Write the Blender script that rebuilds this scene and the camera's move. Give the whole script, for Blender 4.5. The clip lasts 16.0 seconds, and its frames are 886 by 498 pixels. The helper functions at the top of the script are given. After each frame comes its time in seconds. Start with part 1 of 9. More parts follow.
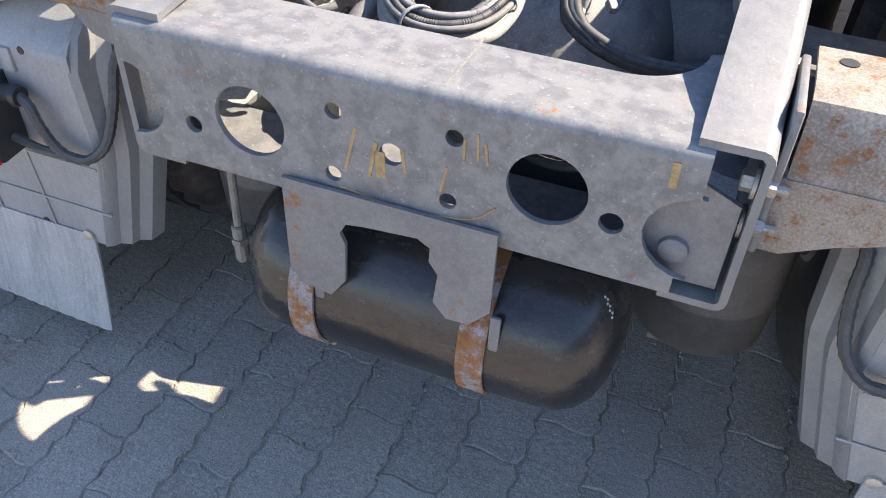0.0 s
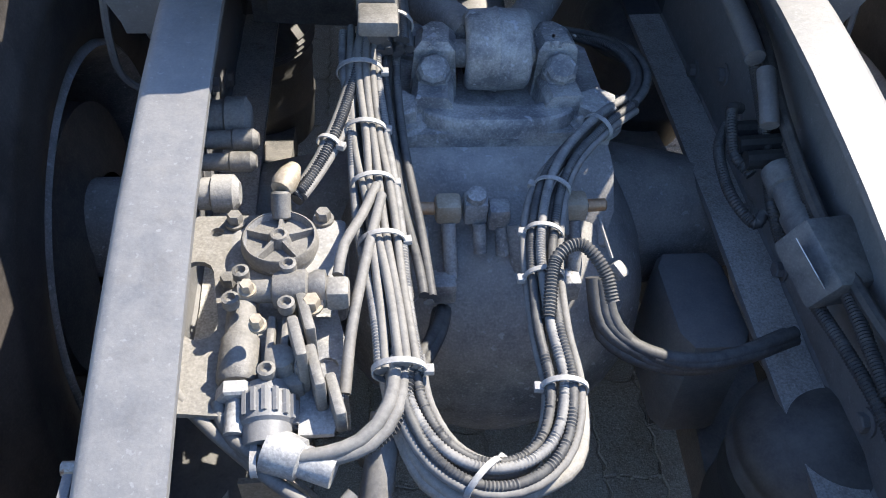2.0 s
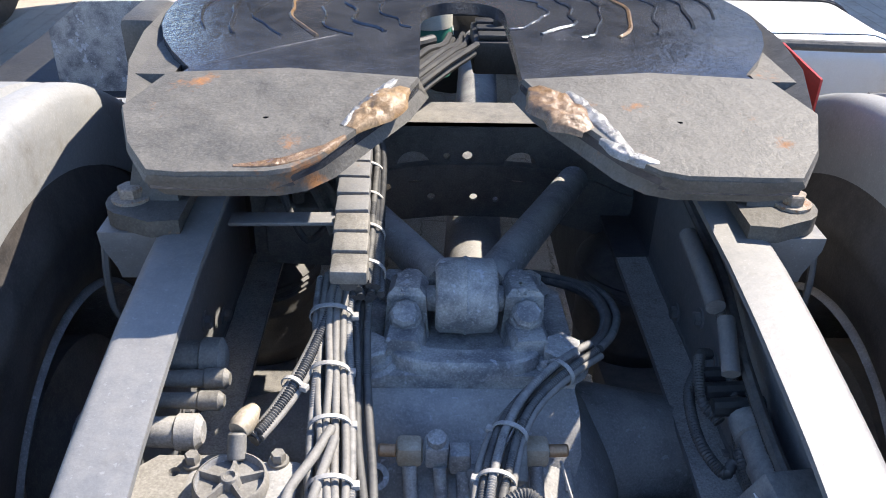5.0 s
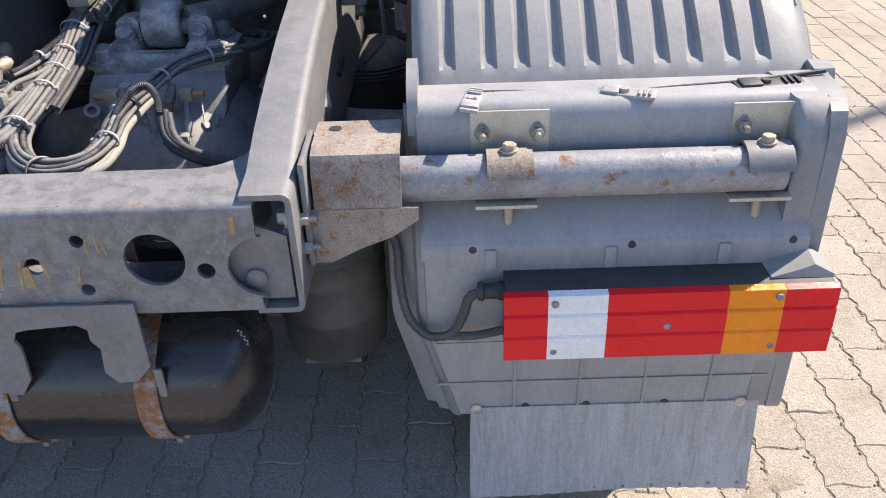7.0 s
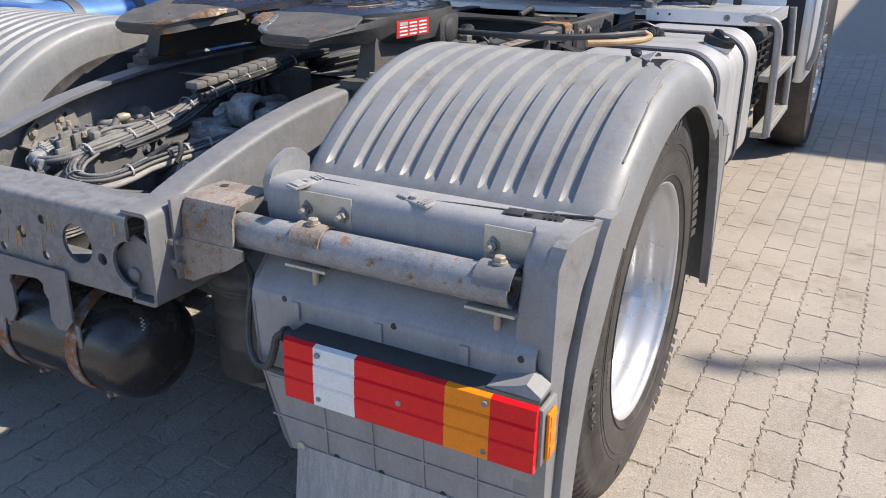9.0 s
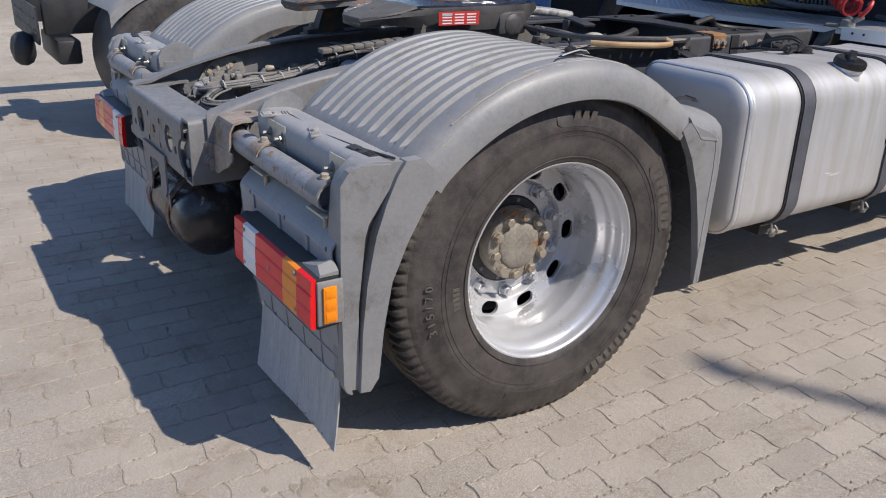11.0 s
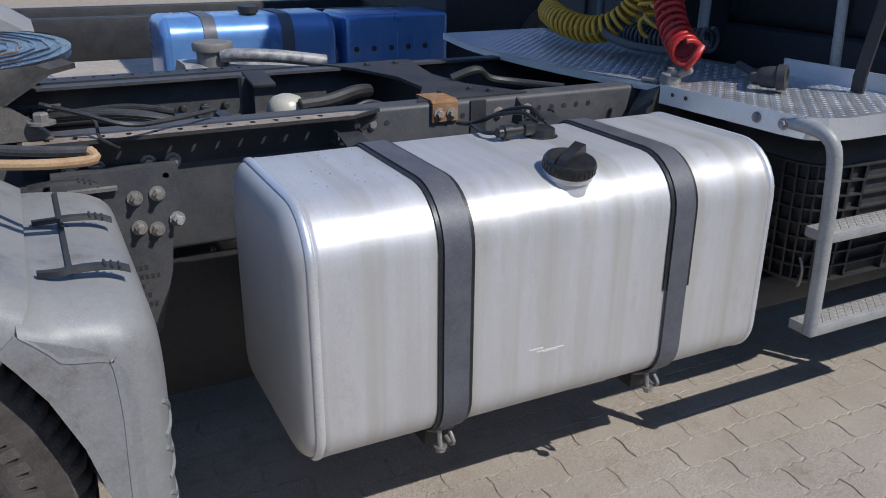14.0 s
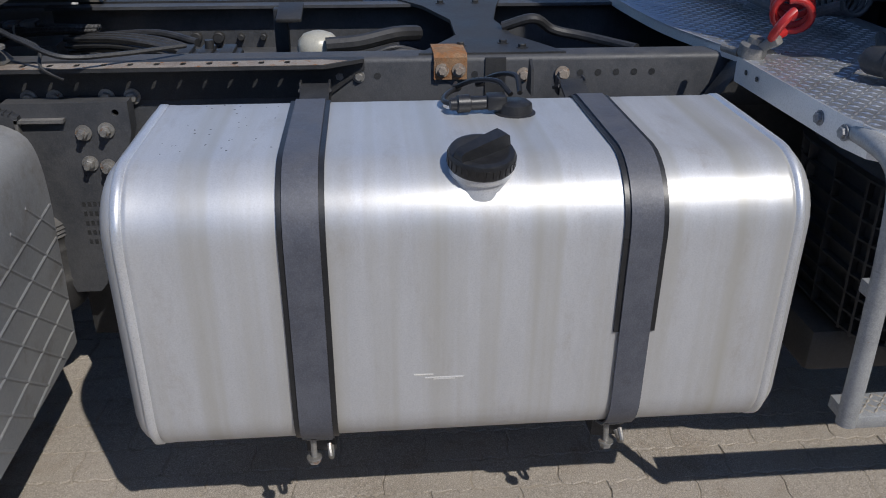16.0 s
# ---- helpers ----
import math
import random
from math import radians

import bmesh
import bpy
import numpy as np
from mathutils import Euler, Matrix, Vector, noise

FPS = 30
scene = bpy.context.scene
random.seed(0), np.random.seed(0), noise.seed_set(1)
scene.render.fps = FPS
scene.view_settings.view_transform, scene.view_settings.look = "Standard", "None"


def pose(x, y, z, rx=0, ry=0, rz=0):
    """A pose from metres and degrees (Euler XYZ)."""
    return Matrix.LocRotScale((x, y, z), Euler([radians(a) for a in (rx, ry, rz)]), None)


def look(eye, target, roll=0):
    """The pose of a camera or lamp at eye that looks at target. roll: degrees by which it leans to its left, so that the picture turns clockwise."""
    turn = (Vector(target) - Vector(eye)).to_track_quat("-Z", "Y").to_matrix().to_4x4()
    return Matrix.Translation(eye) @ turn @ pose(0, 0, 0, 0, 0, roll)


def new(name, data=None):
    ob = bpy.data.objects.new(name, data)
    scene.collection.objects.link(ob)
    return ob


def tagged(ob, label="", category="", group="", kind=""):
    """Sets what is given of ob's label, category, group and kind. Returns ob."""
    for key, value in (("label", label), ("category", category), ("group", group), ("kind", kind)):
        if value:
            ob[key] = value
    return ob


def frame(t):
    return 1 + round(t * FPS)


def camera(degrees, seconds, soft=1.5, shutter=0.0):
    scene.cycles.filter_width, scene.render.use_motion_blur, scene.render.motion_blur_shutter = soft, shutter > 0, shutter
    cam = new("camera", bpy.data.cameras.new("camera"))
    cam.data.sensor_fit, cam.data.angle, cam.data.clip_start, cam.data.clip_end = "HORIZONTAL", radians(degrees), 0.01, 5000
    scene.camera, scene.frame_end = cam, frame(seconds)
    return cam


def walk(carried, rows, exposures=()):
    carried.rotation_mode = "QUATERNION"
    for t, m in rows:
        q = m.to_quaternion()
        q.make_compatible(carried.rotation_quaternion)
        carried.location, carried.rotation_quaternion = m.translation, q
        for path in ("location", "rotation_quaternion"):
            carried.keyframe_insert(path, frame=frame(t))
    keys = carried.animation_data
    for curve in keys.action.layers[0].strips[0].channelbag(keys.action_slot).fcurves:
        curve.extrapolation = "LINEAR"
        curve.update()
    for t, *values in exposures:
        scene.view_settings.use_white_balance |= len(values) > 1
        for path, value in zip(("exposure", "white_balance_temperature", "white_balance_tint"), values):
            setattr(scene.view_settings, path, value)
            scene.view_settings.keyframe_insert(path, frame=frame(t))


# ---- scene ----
cam = camera(56.5, 16.0, soft=1.0)

PATH = [
    (0, (0.35, -1.459, 1.219), (-0.164, -0.026, -0.078), 2.7),
    (0.5, (0.11, -1.433, 1.399), (-0.1, -0.061, -0.041), 1.2),
    (1, (-0.041, -1.269, 1.417), (-0.098, 0.122, -0.019), 2.5),
    (1.5, (-0.095, -1.057, 1.415), (0.05, 0.315, -0.033), 2.9),
    (2, (-0.103, -0.903, 1.401), (0.054, 0.481, -0.034), 3.3),
    (2.5, (-0.081, -0.741, 1.385), (0.092, 0.684, -0.008), 3.4),
    (3, (-0.054, -0.6, 1.358), (0.176, 0.939, 0.101), 4.1),
    (3.2, (-0.056, -0.599, 1.375), (0.169, 1.029, 0.234), 4.2),
    (5.3, (0.02, -1.034, 1.447), (0.062, 0.683, 0.421), 1.1),
    (5.5, (0.064, -1.122, 1.418), (0.107, 0.595, 0.393), 1.2),
    (6, (0.224, -1.343, 1.408), (0.212, 0.344, 0.333), 0.7),
    (6.5, (0.387, -1.594, 1.379), (0.355, 0.084, 0.292), 0.2),
    (7, (0.644, -1.778, 1.349), (0.627, -0.083, 0.287), -2.1),
    (7.5, (0.892, -1.916, 1.327), (0.837, -0.218, 0.271), -0.6),
    (8, (1.08, -1.912, 1.316), (0.844, -0.199, 0.312), 0.1),
    (8.5, (1.339, -1.836, 1.34), (0.801, -0.101, 0.502), 0.4),
    (8.7, (1.457, -1.834, 1.339), (0.784, -0.114, 0.571), 0.5),
    (10.8, (2.82, -1.523, 1.409), (1.276, -0.494, 0.662), 1.6),
    (11, (2.874, -1.431, 1.39), (1.318, -0.416, 0.648), 1.7),
    (11.5, (2.984, -1.138, 1.407), (1.319, -0.298, 0.685), 2.1),
    (12, (3.073, -0.837, 1.412), (1.333, -0.153, 0.703), 2.0),
    (12.5, (3.039, -0.531, 1.371), (1.283, 0.113, 0.665), 2.1),
    (13, (2.873, -0.139, 1.403), (1.142, 0.571, 0.695), 1.7),
    (13.5, (2.697, 0.227, 1.422), (1.01, 1.031, 0.711), 0.9),
    (14, (2.497, 0.523, 1.414), (0.832, 1.361, 0.687), 0.4),
    (14.5, (2.3, 0.777, 1.434), (0.672, 1.579, 0.593), 0.1),
    (15, (2.253, 0.964, 1.433), (0.545, 1.544, 0.568), 0.9),
    (15.5, (2.336, 1.14, 1.435), (0.561, 1.398, 0.55), 0.7),
    (16, (2.385, 1.367, 1.428), (0.605, 1.534, 0.531), 0.4),
]
walk(cam, [(t, look(eye, target, roll)) for t, eye, target, roll in PATH],
     [(0, 1.75, 7550, 13), (0.5, 1.6, 7550, 13), (1.0, 1.25, 7350, 12), (1.5, 1.08, 6850, 10), (2.0, 1.58, 6900, 10), (2.5, 1.8, 7000, 10), (3.2, 2.0, 7400, 12), (5.3, 1.5, 6950, 11), (6.0, 1.28, 7150, 10), (6.5, 1.32, 7300, 11), (7.0, 1.2, 7350, 14), (7.5, 1.13, 7250, 13), (8.0, 1.04, 7300, 14), (8.7, 0.88, 7100, 12),
      (10.8, 0.33, 6800, 13), (12.5, 0.22, 6400, 11), (14.0, 0.05, 6250, 11), (15.0, -0.25, 6250, 11), (16.0, -0.22, 6300, 11)])

# ---- world and sun ----
SUN = Vector((0.78, 0.45, 1.0)).normalized()      # from the yard towards the sun
sun_data = bpy.data.lights.new("sun", "SUN")
sun_data.energy, sun_data.angle, sun_data.color = 3.9, radians(0.55), (1.0, 0.95, 0.87)
sun = new("sun", sun_data)
sun.matrix_world = look(SUN * 30, (0, 0, 0))

world = bpy.data.worlds.new("sky")
scene.world = world
world.use_nodes = True
wn = world.node_tree
sky = wn.nodes.new("ShaderNodeTexSky")
sky.sky_type, sky.sun_disc = "NISHITA", False
sky.dust_density, sky.ozone_density = 0.2, 3.0
sky.sun_elevation = math.asin(SUN.z)
sky.sun_rotation = math.atan2(SUN.x, SUN.y)
tint = wn.nodes.new("ShaderNodeMix")
tint.data_type, tint.blend_type = "RGBA", "MULTIPLY"
tint.inputs["Factor"].default_value, tint.inputs["B"].default_value = 1.0, (0.86, 0.945, 1.09, 1)
wn.links.new(sky.outputs[0], tint.inputs["A"])
wn.links.new(tint.outputs["Result"], wn.nodes["Background"].inputs[0])
wn.nodes["Background"].inputs[1].default_value = 0.125

# ---- materials ----
def surface(name, base, other=None, rough=0.6, metal=0.0, fine=60.0, coarse=6.0, mix=0.5, bump=0.15, rust=0.0, dust=0.0,
            stretch=(1, 1, 1), spread=0.12, coat=0.0, specks=0.0, vary=0.0, rust_scale=9.0, dust_colour=(0.36, 0.34, 0.31), grit=0.2, grime=0.0):
    """A painted, cast or moulded surface: two scales of uneven colour, roughness and relief, with rust, dust and specks on top."""
    m = bpy.data.materials.new(name)
    m.use_nodes = True
    t, n, ln = m.node_tree, m.node_tree.nodes, m.node_tree.links
    bsdf = n["Principled BSDF"]
    where = n.new("ShaderNodeNewGeometry").outputs["Position"]
    mp = n.new("ShaderNodeMapping")
    mp.inputs["Scale"].default_value = stretch
    ln.new(where, mp.inputs[0])

    def noisy(scale, detail=5.0, rough_=0.6, src=mp.outputs[0]):
        k = n.new("ShaderNodeTexNoise")
        k.inputs["Scale"].default_value, k.inputs["Detail"].default_value, k.inputs["Roughness"].default_value = scale, detail, rough_
        ln.new(src, k.inputs["Vector"])
        return k.outputs["Fac"]

    def ramp(src, a, b):
        k = n.new("ShaderNodeMapRange")
        k.inputs["From Min"].default_value, k.inputs["From Max"].default_value = a, b
        ln.new(src, k.inputs["Value"])
        return k.outputs["Result"]

    def blend(fac, a, b):
        k = n.new("ShaderNodeMix")
        k.data_type = "RGBA"
        for sock, v in ((k.inputs["Factor"], fac), (k.inputs["A"], a), (k.inputs["B"], b)):
            if isinstance(v, bpy.types.NodeSocket):
                ln.new(v, sock)
            elif isinstance(v, tuple):
                sock.default_value = (*v, 1)
            else:
                sock.default_value = v
        return k.outputs["Result"]

    def times(a, v):
        k = n.new("ShaderNodeMath")
        k.operation = "MULTIPLY"
        ln.new(a, k.inputs[0])
        if isinstance(v, bpy.types.NodeSocket):
            ln.new(v, k.inputs[1])
        else:
            k.inputs[1].default_value = v
        return k.outputs[0]

    other = other or tuple(min(1, c * 1.45 + 0.01) for c in base)
    big, small = noisy(coarse), noisy(fine, 4.0)
    colour = blend(ramp(big, 0.5 - spread, 0.5 + spread), base, blend(mix, base, other))
    colour = blend(times(ramp(small, 0.42, 0.66), mix * 0.7), colour, other)
    roughness = ramp(big, 0.2, 0.8)
    k = n.new("ShaderNodeMapRange")
    k.inputs["To Min"].default_value, k.inputs["To Max"].default_value = max(0.03, rough - 0.1), min(1, rough + 0.12)
    ln.new(roughness, k.inputs["Value"])
    roughness = k.outputs["Result"]
    if vary:
        info = n.new("ShaderNodeObjectInfo")
        colour = blend(times(info.outputs["Random"], vary), colour, tuple(c * 0.55 for c in base))
    if specks:
        s = noisy(fine * 3.2, 2.0, 0.5, where)
        colour = blend(times(ramp(s, 0.66, 0.7), specks), colour, tuple(min(1, c * 2.6 + 0.06) for c in base))
    if grime:
        g = times(ramp(noisy(coarse * 1.4, 7.0, 0.7), 0.52, 0.70), ramp(noisy(coarse * 7, 5.0, 0.7, where), 0.35, 0.65))
        colour = blend(times(g, grime), colour, tuple(c * k for c, k in zip(base, (0.62, 0.52, 0.42))))
    if grit:
        g = noisy(330.0, 2.0, 0.6, where)
        colour = blend(times(ramp(g, 0.50, 0.68), grit), colour, tuple(c * 0.35 for c in base))
        colour = blend(times(ramp(g, 0.46, 0.34), grit * 0.6), colour, tuple(min(1, c * 1.7 + 0.02) for c in other))
    if dust:
        geo = n.new("ShaderNodeNewGeometry")
        sep = n.new("ShaderNodeSeparateXYZ")
        ln.new(geo.outputs["Normal"], sep.inputs[0])
        d = times(ramp(sep.outputs["Z"], -0.1, 0.9), ramp(noisy(coarse * 2.1, 6.0, 0.7, where), 0.32, 0.72))
        colour = blend(times(d, dust), colour, dust_colour)
        roughness = blend(times(d, dust), roughness, (0.9, 0.9, 0.9))
    if rust:
        r = ramp(noisy(rust_scale, 8.0, 0.72, where), 0.62 - rust * 0.25, 0.7 - rust * 0.2)
        r2 = noisy(fine * 1.5, 5.0, 0.7, where)
        colour = blend(r, colour, blend(r2, (0.09, 0.035, 0.015), (0.42, 0.19, 0.07)))
        roughness = blend(r, roughness, (0.92, 0.92, 0.92))
    ln.new(colour, bsdf.inputs["Base Color"])
    ln.new(roughness, bsdf.inputs["Roughness"])
    bsdf.inputs["Metallic"].default_value = metal
    bsdf.inputs["Coat Weight"].default_value = coat
    if bump:
        b = n.new("ShaderNodeBump")
        b.inputs["Strength"].default_value, b.inputs["Distance"].default_value = bump, 0.004
        ln.new(noisy(fine * 1.3, 6.0, 0.65), b.inputs["Height"])
        ln.new(b.outputs[0], bsdf.inputs["Normal"])
    return m


def plastic_lens(name, colour, rough=0.18):
    m = surface(name, colour, tuple(c * 0.8 for c in colour), rough, 0, 90, 20, 0.3, 0.25, coat=0.15)
    m.node_tree.nodes["Principled BSDF"].inputs["Specular IOR Level"].default_value = 0.25
    return m


CHASSIS = surface("chassis paint", (0.143, 0.146, 0.152), (0.221, 0.217, 0.213), 0.5, 0, 60, 14, 0.5, 0.2, dust=0.25, spread=0.14, specks=0.2, grit=0.1, grime=0.4)
CHASSIS_STAINED = surface("stained chassis paint", (0.132, 0.135, 0.141), (0.220, 0.220, 0.218), 0.48, 0, 55, 30, 0.7, 0.22, rust=0.05, dust=0.2, spread=0.05, specks=0.35, rust_scale=26, grit=0.12, grime=0.35)
CHASSIS_WEB = surface("scuffed chassis web", (0.147, 0.147, 0.154), (0.237, 0.233, 0.228), 0.52, 0, 80, 12, 0.5, 0.2, rust=0.12, rust_scale=14, spread=0.12, grit=0.14, grime=0.5)
INNER = surface("dusty inner frame paint", (0.13, 0.135, 0.148), (0.22, 0.215, 0.21), 0.55, 0, 60, 12, 0.5, 0.25, dust=0.3, dust_colour=(0.24, 0.235, 0.23), rust=0.05, grit=0.15)
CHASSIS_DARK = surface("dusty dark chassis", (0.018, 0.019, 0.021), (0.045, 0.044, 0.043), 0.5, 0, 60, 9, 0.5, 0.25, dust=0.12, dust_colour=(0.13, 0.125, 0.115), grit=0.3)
UNDER = surface("dusty undercarriage paint", (0.085, 0.085, 0.086), (0.19, 0.18, 0.165), 0.65, 0, 60, 9, 0.6, 0.35, dust=0.6, dust_colour=(0.30, 0.28, 0.25), grit=0.25, grime=0.5)
FENDER = surface("grey moulded plastic", (0.20, 0.207, 0.214), (0.285, 0.284, 0.278), 0.42, 0, 90, 5, 0.5, 0.10, dust=0.40, dust_colour=(0.31, 0.295, 0.265), spread=0.12, specks=0.15, grit=0.12, grime=1.0)
FLANGE_DUST = surface("settled dust", (0.34, 0.33, 0.31), (0.48, 0.465, 0.44), 0.9, 0, 60, 16, 0.7, 0.4, grime=0.9, grit=0.4, spread=0.16)
FENDER_LOW = surface("splashed grey plastic", (0.25, 0.255, 0.262), (0.36, 0.36, 0.355), 0.5, 0, 60, 7, 0.5, 0.1, stretch=(2.2, 2.2, 0.7), dust=0.25, grit=0.15, grime=0.3)
FLAP = surface("chalky rubber flap", (0.27, 0.27, 0.265), (0.52, 0.52, 0.51), 0.7, 0, 30, 5, 0.6, 0.3, stretch=(5, 5, 0.3), spread=0.2, grime=0.4)
SCUFF = surface("brown scuffs", (0.26, 0.22, 0.16), (0.36, 0.34, 0.31), 0.6, 0, 60, 16, 0.7, 0.2)
RUBBER = surface("tyre rubber", (0.029, 0.0265, 0.026), (0.092, 0.080, 0.073), 0.56, 0, 40, 9, 0.6, 0.25, specks=0.2, spread=0.10, grit=0.2, grime=0.7)
TREAD = surface("dusty tread rubber", (0.062, 0.055, 0.048), (0.13, 0.113, 0.098), 0.85, 0, 60, 10, 0.7, 0.3, grit=0.3)
RIM = surface("silver wheel paint", (0.56, 0.57, 0.585), (0.66, 0.66, 0.665), 0.28, 0.5, 90, 7, 0.4, 0.05, dust=0.1, grit=0.06)
HUB = surface("oxidised hub", (0.20, 0.185, 0.16), (0.34, 0.31, 0.26), 0.7, 0.2, 80, 20, 0.6, 0.3, rust=0.12)
NUT = surface("weathered wheel nut", (0.30, 0.25, 0.19), (0.42, 0.38, 0.32), 0.55, 0.5, 120, 40, 0.6, 0.2, rust=0.2, rust_scale=30)
BLACK = surface("black plastic", (0.02, 0.021, 0.023), (0.05, 0.05, 0.05), 0.5, 0, 90, 12, 0.4, 0.15, dust=0.2, dust_colour=(0.14, 0.135, 0.125))
CAP_BLACK = surface("black moulded cap", (0.012, 0.0125, 0.014), (0.03, 0.03, 0.032), 0.38, 0, 90, 12, 0.4, 0.1, dust=0.1, dust_colour=(0.12, 0.115, 0.11))
BLACK_TANK = surface("black air tank enamel", (0.014, 0.014, 0.016), (0.06, 0.055, 0.05), 0.22, 0, 60, 6, 0.4, 0.05, stretch=(1, 2.5, 2.5), dust=0.1, dust_colour=(0.15, 0.12, 0.10))
CAST = surface("dusty cast axle housing", (0.13, 0.135, 0.148), (0.36, 0.35, 0.335), 0.55, 0, 26, 7, 0.6, 0.45, specks=0.8, dust=0.75, dust_colour=(0.40, 0.385, 0.36), grit=0.3, spread=0.10, grime=0.9)
CAST_GREY = surface("worn grey casting", (0.15, 0.155, 0.168), (0.46, 0.45, 0.425), 0.5, 0.1, 16, 24, 0.65, 0.4, specks=0.9, grit=0.25, spread=0.09, grime=0.8)
CAST_PALE = surface("dusty aluminium casting", (0.150, 0.143, 0.130), (0.262, 0.250, 0.232), 0.62, 0.15, 70, 20, 0.6, 0.35, grit=0.2)
RUST = surface("rusted bracket steel", (0.22, 0.18, 0.145), (0.36, 0.315, 0.265), 0.75, 0.05, 50, 7, 0.7, 0.5, rust=0.26, rust_scale=55, grime=0.8, grit=0.35, spread=0.1)
RUST_STRAP = surface("flaking rusty strap", (0.16, 0.15, 0.14), (0.40, 0.40, 0.42), 0.75, 0.1, 70, 30, 0.6, 0.6, rust=0.75, rust_scale=34)
RUST_CLIP = surface("orange-brown rust", (0.17, 0.10, 0.055), (0.32, 0.19, 0.10), 0.85, 0, 60, 16, 0.8, 0.6, rust=0.55, rust_scale=30, grit=0.5)
RUST_TUBE = surface("scabby painted tube", (0.20, 0.21, 0.225), (0.38, 0.38, 0.38), 0.5, 0.1, 80, 14, 0.55, 0.3, rust=0.27, rust_scale=24, grime=0.6)
ZINC = surface("yellowed zinc plate", (0.42, 0.40, 0.33), (0.56, 0.55, 0.50), 0.45, 0.5, 60, 22, 0.6, 0.15, rust=0.06)
BOLT = surface("zinc bolt", (0.26, 0.25, 0.235), (0.40, 0.385, 0.35), 0.45, 0.6, 90, 30, 0.5, 0.15, rust=0.15, rust_scale=40)
BRASS = surface("dull brass", (0.42, 0.25, 0.14), (0.5, 0.36, 0.24), 0.5, 0.6, 90, 40, 0.5, 0.15)
BRASS_DUSTY = surface("dusty brass fitting", (0.36, 0.30, 0.22), (0.48, 0.42, 0.34), 0.6, 0.3, 90, 30, 0.5, 0.2)
CABLE = surface("dusty grey cable", (0.115, 0.112, 0.108), (0.21, 0.20, 0.185), 0.65, 0, 80, 30, 0.7, 0.1, dust=0.5, dust_colour=(0.30, 0.285, 0.26))
CABLE_DARK = surface("black corrugated conduit", (0.03, 0.032, 0.037), (0.09, 0.088, 0.085), 0.55, 0, 80, 30, 0.5, 0.1, dust=0.45, dust_colour=(0.24, 0.23, 0.21))
HOSE_BLACK = surface("black rubber hose", (0.016, 0.0165, 0.018), (0.04, 0.04, 0.041), 0.5, 0, 80, 24, 0.5, 0.1, dust=0.2, dust_colour=(0.16, 0.15, 0.14))
CONDUIT = surface("grey corrugated conduit", (0.10, 0.10, 0.105), (0.22, 0.215, 0.205), 0.6, 0, 80, 30, 0.5, 0.1, dust=0.7, dust_colour=(0.34, 0.33, 0.31))
TIE = surface("weathered cable tie", (0.28, 0.27, 0.26), (0.42, 0.41, 0.39), 0.6, 0, 80, 40, 0.5, 0.1)
PALE_PLATE = surface("dusty mounting plate", (0.21, 0.198, 0.178), (0.295, 0.283, 0.262), 0.6, 0.1, 80, 18, 0.6, 0.15, grit=0.3)
RED_LENS = plastic_lens("red lens", (0.80, 0.010, 0.016))
AMBER_LENS = plastic_lens("amber lens", (0.90, 0.26, 0.012))
CLEAR_LENS = plastic_lens("clear lens", (0.82, 0.82, 0.80), 0.12)
WHITE = surface("white label", (0.72, 0.72, 0.72), (0.8, 0.8, 0.8), 0.5, 0, 80, 20, 0.3, 0.0)
STICKER = surface("red sticker", (0.50, 0.035, 0.03), (0.58, 0.06, 0.05), 0.35, 0, 60, 12, 0.3, 0.0)
GREASE = surface("old brown grease", (0.19, 0.11, 0.045), (0.29, 0.195, 0.105), 0.4, 0, 60, 24, 0.8, 0.6, coat=0.25, grit=0.3)
BROWN_GREASE = surface("brown glossy grease", (0.13, 0.07, 0.03), (0.24, 0.15, 0.08), 0.3, 0, 60, 24, 0.8, 0.8, coat=0.4, grit=0.4)
SILVER_GREASE = surface("silvered grease film", (0.16, 0.157, 0.152), (0.30, 0.30, 0.30), 0.32, 0.4, 60, 26, 0.8, 0.9, grit=0.3)
PLATE_TOP = surface("greasy polished plate", (0.05, 0.056, 0.07), (0.12, 0.125, 0.14), 0.14, 0.6, 40, 12, 0.7, 0.5, stretch=(1, 1, 1))
PLATE_SIDE = surface("dusty coupling plate", (0.064, 0.060, 0.053), (0.108, 0.101, 0.09), 0.6, 0.05, 60, 14, 0.6, 0.5, dust=0.25, dust_colour=(0.27, 0.25, 0.22), rust=0.08, grit=0.3, grime=0.8)
COUPLING_DARK = surface("dark coupling casting", (0.042, 0.042, 0.044), (0.10, 0.097, 0.092), 0.5, 0.1, 60, 9, 0.5, 0.3, dust=0.2, dust_colour=(0.16, 0.15, 0.135), grime=0.5)
CHECKER = surface("aluminium tread plate", (0.66, 0.67, 0.68), (0.78, 0.78, 0.78), 0.38, 0.85, 90, 10, 0.4, 0.1)
ALU_TRIM = surface("aluminium trim", (0.70, 0.71, 0.72), (0.8, 0.8, 0.8), 0.4, 0.6, 90, 12, 0.3, 0.05)
PIPE_GREY = surface("grey painted pipe", (0.26, 0.265, 0.265), (0.4, 0.4, 0.39), 0.5, 0.1, 80, 14, 0.5, 0.15, rust=0.08)
YELLOW = surface("yellow coiled hose", (0.62, 0.33, 0.02), (0.7, 0.42, 0.05), 0.4, 0, 80, 20, 0.4, 0.05)
